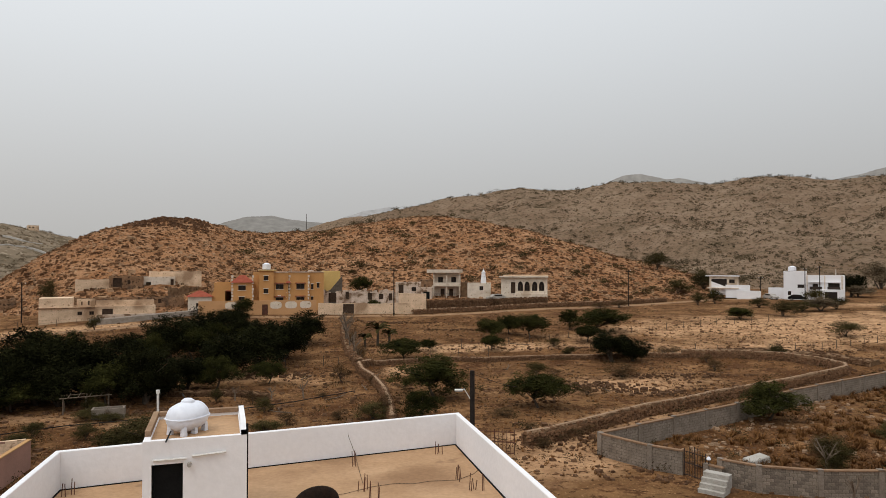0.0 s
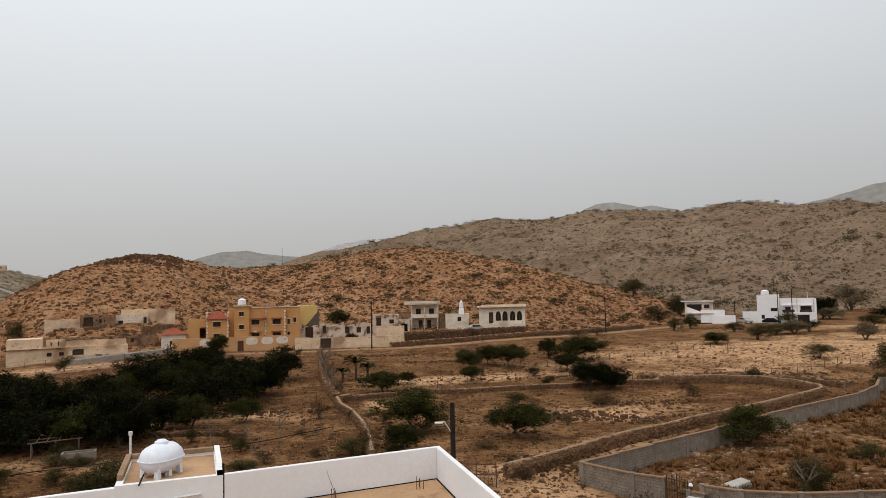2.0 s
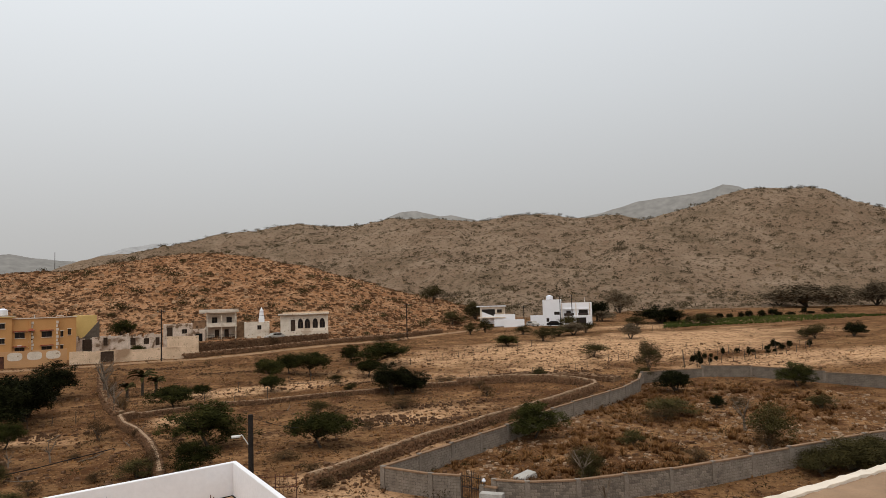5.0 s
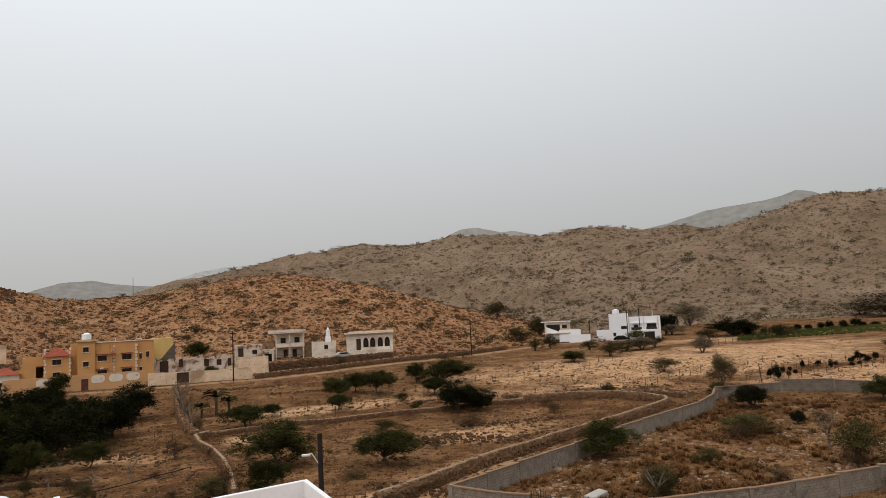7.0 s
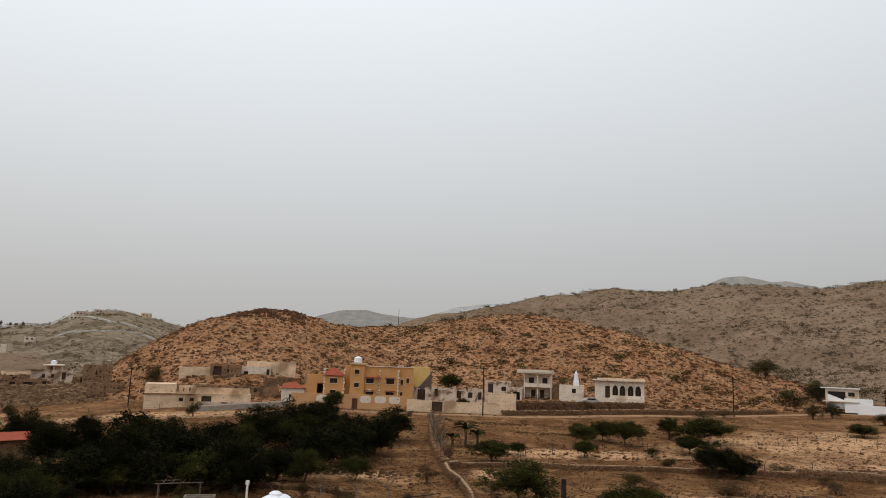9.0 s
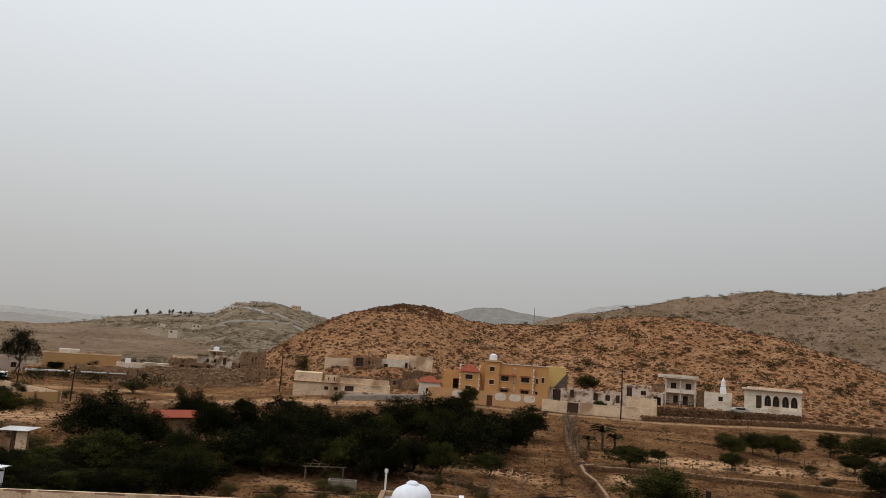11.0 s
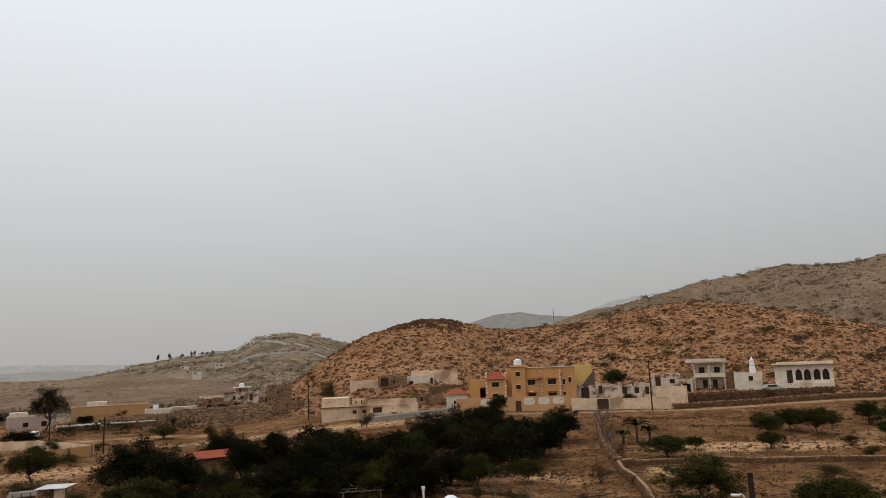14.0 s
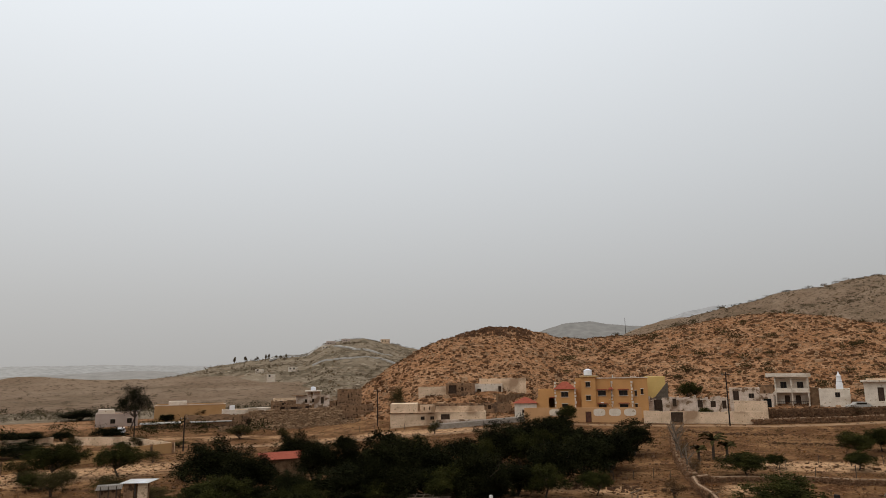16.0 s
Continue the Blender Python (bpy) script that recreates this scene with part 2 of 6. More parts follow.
def fbm(x, y, scale, octaves, seed=0.0):
    """Cheap rolling noise from turned sine waves."""
    v, amp = 0.0, 1.0
    for k in range(octaves):
        c, s = np.cos(1.7 * k + seed + .4), np.sin(1.7 * k + seed + .4)
        u, w = (x * c + y * s) / scale, (y * c - x * s) / scale
        v = v + amp * np.sin(u + 1.9 * np.sin(.73 * w + k + seed)) * np.cos(.91 * w + 1.3 * np.sin(.61 * u + 2 * k))
        scale, amp = scale * .49, amp * .55
    return v


def height(x, y):
    """The height of the ground, and which surface it is: 0 valley, 1 brown hill, 2 grey hills, 3 terraced hill and far
    left plain.
    """
    x, y = np.asarray(x, float), np.asarray(y, float)
    r, a = np.hypot(x, y), np.degrees(np.arctan2(-x, y))
    z, zone = plain(r, a), np.zeros_like(r)
    z = z + .10 * fbm(x, y, 9, 3) * smooth((r - 30) / 30)
    ground = z
    for k, h in enumerate(HILLS):
        t = hill(r, a, **h)
        lift = np.maximum(t - ground, 0)
        rough = (.5, 3.2, 2.6, 1.6)[k] * fbm(x, y, (7, 42, 36, 26)[k], 5, k + .5) * smooth(lift / (8, 40, 35, 20)[k])
        gully = (.8, 9.0, 7.0, 3.0)[k] * np.abs(fbm(x, y, (14, 70, 60, 50)[k], 2, k + 3.1)) * smooth(lift / 20) * smooth(2 - 2 * lift / (np.max(lift) + .1))
        t = t + np.where(lift > 0, rough - gully, 0)
        zone = np.where(t > z, (1, 2, 2, 3)[k], zone)
        z = np.maximum(z, t)
    # the far left floor takes the terraced hill's haze-paled colour
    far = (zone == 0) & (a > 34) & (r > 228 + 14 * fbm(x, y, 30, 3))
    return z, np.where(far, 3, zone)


# ---- building helpers ----
def part(name, bm, material, parent=None, label="", smooth_faces=False):
    """One bmesh as one mesh object, under its thing."""
    me = bpy.data.meshes.new(name)
    bm.to_mesh(me)
    bm.free()
    me.materials.append(material)
    if smooth_faces:
        me.polygons.foreach_set("use_smooth", [True] * len(me.polygons))
    ob = new(name, me)
    ob.parent = parent
    return tagged(ob, label)


def again(ob, m, parent=None):
    """The same piece once more, on the same mesh."""
    o = new(ob.name.split(".")[0], ob.data)
    o.parent = parent or ob.parent
    o.matrix_basis = m
    return o


def thing(name, m, label, category, group="", kind=""):
    ob = new(name)
    ob.empty_display_size = .3
    ob.matrix_basis = m
    return tagged(ob, label, category, group, kind)


def box(bm, x0, x1, y0, y1, z0, z1, m=None, taper=0.0):
    v = []
    for z, k in ((z0, 0), (z1, taper)):
        for x, y in ((x0 + k, y0 + k), (x1 - k, y0 + k), (x1 - k, y1 - k), (x0 + k, y1 - k)):
            p = Vector((x, y, z))
            v.append(bm.verts.new(m @ p if m else p))
    for f in ((3, 2, 1, 0), (4, 5, 6, 7), (0, 1, 5, 4), (1, 2, 6, 5), (2, 3, 7, 6), (3, 0, 4, 7)):
        bm.faces.new([v[i] for i in f])
    return bm


def bevelled(bm, d=.03):
    bmesh.ops.bevel(bm, geom=list(bm.edges), offset=d, segments=1, affect="EDGES")
    return bm


def cube(*a, bevel=0.0, m=None, taper=0.0):
    bm = box(bmesh.new(), *a, m=m, taper=taper)
    return bevelled(bm, bevel) if bevel else bm


def rod(bm, a, b, r0, r1=None, sides=6):
    """A round bar from a to b."""
    a, b = Vector(a), Vector(b)
    q = (b - a).to_track_quat("Z", "Y")
    rings = []
    for p, r in ((a, r0), (b, r0 if r1 is None else r1)):
        rings.append([bm.verts.new(p + q @ Vector((r * math.cos(k * math.tau / sides), r * math.sin(k * math.tau / sides), 0))) for k in range(sides)])
    for k in range(sides):
        bm.faces.new((rings[0][k], rings[0][(k + 1) % sides], rings[1][(k + 1) % sides], rings[1][k]))
    bm.faces.new(rings[0][::-1]), bm.faces.new(rings[1])
    return bm


def rods(*list_of):
    bm = bmesh.new()
    for q in list_of:
        rod(bm, *q)
    return bm


def pierced(w, h, t, holes, m=None):
    """A wall w x h, t thick, along x, with holes (x, z, width, height) cut right through."""
    bm = bmesh.new()
    xs = sorted({0, w, *(v for q in holes for v in (q[0], q[0] + q[2]))})
    zs = sorted({0, h, *(v for q in holes for v in (q[1], q[1] + q[3]))})
    for x0, x1 in zip(xs, xs[1:]):
        for z0, z1 in zip(zs, zs[1:]):
            cx, cz = (x0 + x1) / 2, (z0 + z1) / 2
            if not any(q[0] < cx < q[0] + q[2] and q[1] < cz < q[1] + q[3] for q in holes):
                box(bm, x0, x1, 0, t, z0, z1, m)
    bmesh.ops.remove_doubles(bm, verts=bm.verts, dist=1e-4)
    inner = [f for f in bm.faces if any(g is not f and set(g.verts) == set(f.verts) for e in f.edges for g in e.link_faces)]
    bmesh.ops.delete(bm, geom=inner, context="FACES_ONLY")
    return bm


def ground_z(x, y):
    return float(height(x, y)[0])


def at(x, y, turn=0.0, dz=0.0):
    return pose(x, y, ground_z(x, y) + dz, 0, 0, turn)


def bare(x, y):
    """How bare and dusty the valley floor is: old fields, threshing ground and tracks, in metres on the plan."""
    v = np.zeros_like(x)
    for cx, cy, rx, ry, turn, s in ((78, 117, 60, 23, 10, 1.0), (6, 101, 15, 4.5, 8, 1.0), (20, 74, 16, 6, 25, .8), (14, 58, 16, 4, 38, .8), (88, 84, 22, 9, -10, 1.0), (-22, 78, 10, 5, 5, .8), (8, 46, 7, 5, 20, .8),
                                   (-92, 62, 26, 9, 60, 1.0), (-70, 117, 30, 5, 25, .9), (-110, 112, 30, 7, 30, .6), (30, 103, 14, 4, 5, .7), (-26, 58, 16, 4, -10, .5), (120, 160, 60, 14, 5, .7), (-4, 82, 5, 4, 0, .7), (-130, 95, 18, 10, 20, .7)):
        c, k = math.cos(radians(turn)), math.sin(radians(turn))
        u, w = (x - cx) * c + (y - cy) * k, (y - cy) * c - (x - cx) * k
        v = np.maximum(v, s * np.exp(-((u / rx) ** 2 + (w / ry) ** 2) ** 1.5))
    return v


# ---- ground: one sheet from the houses to the horizon ----
def ground_sheet():
    az = np.radians(np.concatenate([np.linspace(-180, -62, 40)[:-1], np.linspace(-62, 66, 700)[:-1], np.linspace(66, 180, 40)[:-1]]))
    rr = np.concatenate([np.linspace(3, 40, 26)[:-1], np.linspace(40, 300, 280)[:-1], np.geomspace(300, 1100, 130)[:-1], np.geomspace(1100, 4200, 12)])
    A, R = np.meshgrid(az, rr)
    X, Y = -R * np.sin(A), R * np.cos(A)
    Zs, zone = height(X, Y)
    n, k = len(az), len(rr)
    co = np.stack([X, Y, Zs], -1).reshape(-1, 3)
    i = np.arange(n)
    j = (i + 1) % n
    rows = (np.arange(k - 1) * n)[:, None]
    quads = np.stack([rows + j, rows + i, rows + n + i, rows + n + j], -1).reshape(-1, 4)
    me = bpy.data.meshes.new("ground")
    me.from_pydata(co.tolist(), [], quads.tolist() + [tuple(range(n))])
    col = me.attributes.new("zone", "FLOAT_COLOR", "POINT")
    zf = zone.reshape(-1)
    rgba = np.stack([zf == 1, zf == 2, zf == 3, np.ones_like(zf)], -1).astype(np.float32)
    col.data.foreach_set("color", rgba.reshape(-1))
    dust = me.attributes.new("dust", "FLOAT", "POINT")
    dust.data.foreach_set("value", bare(X, Y).reshape(-1).astype(np.float32))
    me.polygons.foreach_set("use_smooth", [True] * len(me.polygons))
    me.materials.append(earth())
    return tagged(new("ground", me), "dry stony valley floor and bare brown hills of dusty earth", "ground", kind="structure")


def earth():
    m = bpy.data.materials.new("stony_earth")
    m.use_nodes = True
    n, l = m.node_tree.nodes, m.node_tree.links
    p = n["Principled BSDF"]
    co = n.new("ShaderNodeTexCoord").outputs["Object"]

    def noise_of(s, lo, hi, detail=6.0, kind="ShaderNodeTexNoise", out=0):
        t = n.new(kind)
        t.inputs["Scale"].default_value = s
        if kind == "ShaderNodeTexNoise":
            t.inputs["Detail"].default_value = detail
            t.inputs["Roughness"].default_value = .6
        l.new(co, t.inputs["Vector"])
        r = n.new("ShaderNodeMapRange")
        r.inputs["From Min"].default_value, r.inputs["From Max"].default_value = lo, hi
        l.new(t.outputs[out], r.inputs["Value"])
        return r.outputs[0]

    def mix(f, x, y, mode="MIX"):
        k = n.new("ShaderNodeMix")
        k.data_type, k.blend_type = "RGBA", mode
        for s, v in (("Factor", f), ("A", x), ("B", y)):
            if hasattr(v, "is_output"):
                l.new(v, k.inputs[s])
            else:
                k.inputs[s].default_value = v if s == "Factor" else (*v, 1)
        return k.outputs["Result"]

    # valley: brown soil, pale dust where the fields lie bare, reddish plough, specks of gravel
    dust = n.new("ShaderNodeAttribute")
    dust.attribute_name = "dust"
    dusty = n.new("ShaderNodeMath")
    dusty.operation = "MULTIPLY_ADD"
    dusty.use_clamp = True
    dusty.inputs[1].default_value = 2.0
    l.new(noise_of(.11, .40, .66, 8.0), dusty.inputs[2])
    shift = n.new("ShaderNodeMath")
    shift.operation = "SUBTRACT"
    shift.inputs[1].default_value = .55
    l.new(dust.outputs["Fac"], shift.inputs[0])
    l.new(shift.outputs[0], dusty.inputs[0])
    flat = mix(noise_of(.06, .42, .60), (0.205, 0.108, 0.048), (0.128, 0.060, 0.025))
    flat = mix(noise_of(.25, .50, .64), flat, (0.325, 0.172, 0.079))
    flat = mix(noise_of(.16, .53, .62, 9.0), flat, (0.095, 0.043, 0.019))
    flat = mix(noise_of(.5, .54, .62, 8.0), flat, (0.108, 0.050, 0.023))
    flat = mix(dusty.outputs[0], flat, mix(noise_of(.35, .4, .62), (.58, .350, .190), (.43, .245, .130)))
    flat = mix(noise_of(.8, .565, .64, 9.0), flat, (0.112, 0.052, 0.024))
    flat = mix(noise_of(1.9, .57, .63), flat, (0.074, 0.035, 0.016))
    flat = mix(noise_of(4.5, .60, .66), flat, (0.38, 0.212, 0.103))
    # brown hill: tan scree with pale ledges, bare russet earth and dark boulders
    brown = mix(noise_of(.035, .40, .62), (0.268, 0.122, 0.054), (0.348, 0.174, 0.083))
    brown = mix(noise_of(.12, .48, .70, 9.0), brown, (0.425, 0.238, 0.127))
    brown = mix(noise_of(.8, .53, .62), brown, (0.415, 0.235, 0.131))
    brown = mix(noise_of(.30, .52, .68, 9.0), brown, (0.155, 0.075, 0.036))
    brown = mix(noise_of(.9, .57, .62, 9.0), brown, (0.105, 0.051, 0.024))
    brown = mix(noise_of(3.2, .58, .63), brown, (0.070, 0.036, 0.018))
    # grey range: duller, dust haze put in the colour, with pale scree and specks of scrub
    grey = mix(noise_of(.013, .42, .60), (0.190, 0.126, 0.081), (0.228, 0.156, 0.103))
    grey = mix(noise_of(.05, .48, .72, 9.0), grey, (0.268, 0.190, 0.130))
    grey = mix(noise_of(.03, .50, .72, 9.0), grey, (0.140, 0.098, 0.061))
    grey = mix(noise_of(.22, .55, .66, 9.0), grey, (0.112, 0.077, 0.047))
    grey = mix(noise_of(.6, .58, .63), grey, (0.078, 0.054, 0.034))
    # terraced hill, far plain: pale limestone with haze in the colour, darker scrub belts
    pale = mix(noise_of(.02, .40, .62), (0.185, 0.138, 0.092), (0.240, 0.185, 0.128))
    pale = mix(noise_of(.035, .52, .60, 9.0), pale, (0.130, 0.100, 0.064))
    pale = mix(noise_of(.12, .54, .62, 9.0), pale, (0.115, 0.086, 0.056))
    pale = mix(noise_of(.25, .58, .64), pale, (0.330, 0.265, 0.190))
    zone = n.new("ShaderNodeAttribute")
    zone.attribute_name = "zone"
    sep = n.new("ShaderNodeSeparateColor")
    l.new(zone.outputs["Color"], sep.inputs[0])
    c = mix(sep.outputs[0], flat, brown)
    c = mix(sep.outputs[1], c, grey)
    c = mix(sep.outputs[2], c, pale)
    l.new(c, p.inputs["Base Color"])
    p.inputs["Roughness"].default_value, p.inputs["Specular IOR Level"].default_value = .98, .02
    b = n.new("ShaderNodeBump")
    b.inputs["Strength"].default_value, b.inputs["Distance"].default_value = .7, .5
    l.new(noise_of(.9, .3, .7, 8.0), b.inputs["Height"])
    b2 = n.new("ShaderNodeBump")
    b2.inputs["Strength"].default_value, b2.inputs["Distance"].default_value = .5, 3.0
    l.new(noise_of(.12, .3, .7, 8.0), b2.inputs["Height"])
    l.new(b2.outputs[0], b.inputs["Normal"])
    l.new(b.outputs[0], p.inputs["Normal"])
    return m


ground_sheet()


# ---- far ranges, dust haze put into their rock colour ----
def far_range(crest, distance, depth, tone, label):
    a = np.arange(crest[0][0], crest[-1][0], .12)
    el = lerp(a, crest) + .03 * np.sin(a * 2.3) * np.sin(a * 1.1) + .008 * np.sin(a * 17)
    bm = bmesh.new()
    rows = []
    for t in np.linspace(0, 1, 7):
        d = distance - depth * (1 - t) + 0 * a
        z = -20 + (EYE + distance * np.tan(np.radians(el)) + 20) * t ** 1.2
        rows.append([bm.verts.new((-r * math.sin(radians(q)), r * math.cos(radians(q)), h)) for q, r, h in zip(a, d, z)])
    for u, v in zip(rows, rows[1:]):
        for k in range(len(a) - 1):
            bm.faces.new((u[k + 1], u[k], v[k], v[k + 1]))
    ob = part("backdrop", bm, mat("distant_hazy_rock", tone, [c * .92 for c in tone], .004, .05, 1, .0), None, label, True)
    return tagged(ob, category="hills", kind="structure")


# each tone is rock greyed and paled by painted haze
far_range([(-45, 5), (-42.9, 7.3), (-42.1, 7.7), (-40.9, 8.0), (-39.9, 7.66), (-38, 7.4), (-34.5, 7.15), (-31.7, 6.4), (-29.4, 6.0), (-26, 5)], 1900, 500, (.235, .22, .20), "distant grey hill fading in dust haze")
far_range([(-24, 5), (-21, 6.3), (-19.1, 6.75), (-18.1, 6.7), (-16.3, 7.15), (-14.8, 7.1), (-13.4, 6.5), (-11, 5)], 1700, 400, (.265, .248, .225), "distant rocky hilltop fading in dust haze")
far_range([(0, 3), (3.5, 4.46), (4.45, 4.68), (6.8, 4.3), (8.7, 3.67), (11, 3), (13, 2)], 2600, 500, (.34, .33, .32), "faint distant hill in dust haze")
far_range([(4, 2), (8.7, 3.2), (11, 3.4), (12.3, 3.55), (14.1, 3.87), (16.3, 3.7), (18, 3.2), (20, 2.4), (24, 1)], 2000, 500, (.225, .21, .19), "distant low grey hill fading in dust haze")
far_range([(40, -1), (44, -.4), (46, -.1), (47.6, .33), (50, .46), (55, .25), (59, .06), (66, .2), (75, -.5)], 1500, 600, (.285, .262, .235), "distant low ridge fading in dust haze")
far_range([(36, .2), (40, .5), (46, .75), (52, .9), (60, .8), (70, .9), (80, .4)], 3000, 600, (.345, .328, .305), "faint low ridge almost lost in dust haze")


# ---- houses ----
def along(p0, p1, z):
    """The frame of a wall from p0 to p1: x along it, y away, z up; and its length."""
    return pose(p0[0], p0[1], z, 0, 0, math.degrees(math.atan2(p1[1] - p0[1], p1[0] - p0[0]))), math.hypot(p1[0] - p0[0], p1[1] - p0[1])


def window(parent, x, z, w, h, y=0.0, side=None, frame_mat=None, sill=True):
    """A window in its hole: frame, sill, middle bar and dark pane."""
    m = side or Matrix()
    f = .06
    bm = bmesh.new()
    for q in ((x, x + w, z, z + f), (x, x + w, z + h - f, z + h), (x, x + f, z + f, z + h - f), (x + w - f, x + w, z + f, z + h - f),
              (x + w / 2 - f / 2, x + w / 2 + f / 2, z + f, z + h - f)):
        box(bm, q[0], q[1], y + .06, y + .14, q[2], q[3], m)
    win = part("window", bm, BROWNFRAME, parent)
    part("pane", cube(x + f, x + w - f, y + .10, y + .115, z + f, z + h - f, m=m), PANE, win)
    if sill:
        part("sill", cube(x - .12, x + w + .12, y - .10, y + .05, z - .10, z, m=m), frame_mat or CREAM, win)
        part("lintel", cube(x - .12, x + w + .12, y - .08, y + .05, z + h, z + h + .14, m=m), frame_mat or CREAM, win)
    return win


def house(name, p0, p1, depth, z0, h, material, label, windows=(), doors=(), parapet=.45, sink=1.0, side_windows=(), roof=SCREED, cap=None, sills=True, t=.25, gaps=()):
    m, w = along(p0, p1, z0)
    ob = thing(name, m, label, "house")
    down = Matrix.Translation((0, 0, -sink))
    holes = [(x, z + sink, a, b) for x, z, a, b in (*windows, *doors, *gaps)]
    part("front_wall", pierced(w, h + sink, t, holes, down), material, ob)
    side = Matrix.Translation((w, t, 0)) @ pose(0, 0, 0, 0, 0, 90)
    part("side_wall", pierced(depth - 2 * t, h + sink, t, [(x, z + sink, a, b) for x, z, a, b in side_windows], side @ down), material, ob)
    part("side_wall", cube(0, t, t, depth - t, -sink, h), material, ob)
    part("back_wall", cube(0, w, depth - t, depth, -sink, h), material, ob)
    part("roof", cube(t, w - t, t, depth - t, h - parapet - .2, h - parapet), roof, ob)
    if cap:
        part("roof_edge", box(box(bmesh.new(), -.15, w + .15, -.22, t + .05, h, h + .16), w - t, w + .15, t + .05, depth, h, h + .16), cap, ob)
    for q in windows:
        window(ob, *q, sill=sills, frame_mat=OFFWHITE)
    for q in side_windows:
        window(ob, *q, side=side, sill=sills)
    for x, z, a, b in doors:
        d = part("door", cube(x + .04, x + a - .04, .08, .14, z, z + b - .04), GREENWOOD, ob)
        part("door_panel", cube(x + .18, x + a - .18, .05, .08, z + .2, z + b * .45, bevel=.01), GREENWOOD, d)
        part("door_panel", cube(x + .18, x + a - .18, .05, .08, z + b * .53, z + b - .25, bevel=.01), GREENWOOD, d)
    return ob


def ragged(name, p0, p1, z0, h, jag, material, label, t=.4, openings=(), seed=1, returns=0.0, category="ruin"):
    """A ruined wall with a broken top, its openings cut through and filled with dark panels, and short return walls."""
    rnd = random.Random(seed)
    m, w = along(p0, p1, z0)
    ob = thing(name, m, label, category)

    def run(length, mm, cut):
        bm = bmesh.new()
        x, lift = 0.0, 0.0
        while x < length - .05:
            x1 = min(length, x + rnd.uniform(.35, 1.0))
            edge = [q for q in cut if x < q[0] < x1 or x < q[0] + q[2] < x1]
            if edge:
                q = edge[0]
                x1 = q[0] if x < q[0] < x1 else q[0] + q[2]
            lift = .6 * lift + .4 * rnd.uniform(-jag, jag * .25)
            top = h + lift
            hole = [q for q in cut if q[0] <= (x + x1) / 2 <= q[0] + q[2]]
            if hole:
                q = hole[0]
                if q[1] > 0:
                    box(bm, x, x1, 0, t, -1.2, q[1], mm)
                if q[1] + q[3] < top - .1:
                    box(bm, x, x1, 0, t, q[1] + q[3], top, mm)
            else:
                box(bm, x, x1, 0, t + rnd.uniform(-.02, .02), -1.2, top, mm)
            x = x1
        return bm
    part("wall", run(w, Matrix(), openings), material, ob)
    # added dark panels imitate the shade of the rooms behind the openings
    for x, z, a, b in openings:
        part("shutter", cube(x + .02, x + a - .02, t * .6, t * .6 + .05, z, z + b), GREENWOOD, ob, "dark panel standing in for a shaded interior")
    if returns:
        for x in (t, w):
            part("return_wall", run(returns, Matrix.Translation((x, t, 0)) @ pose(0, 0, 0, 0, 0, 90), ()), material, ob)
        part("back_wall", run(w, Matrix.Translation((0, returns, 0)), ()), material, ob)
    return ob


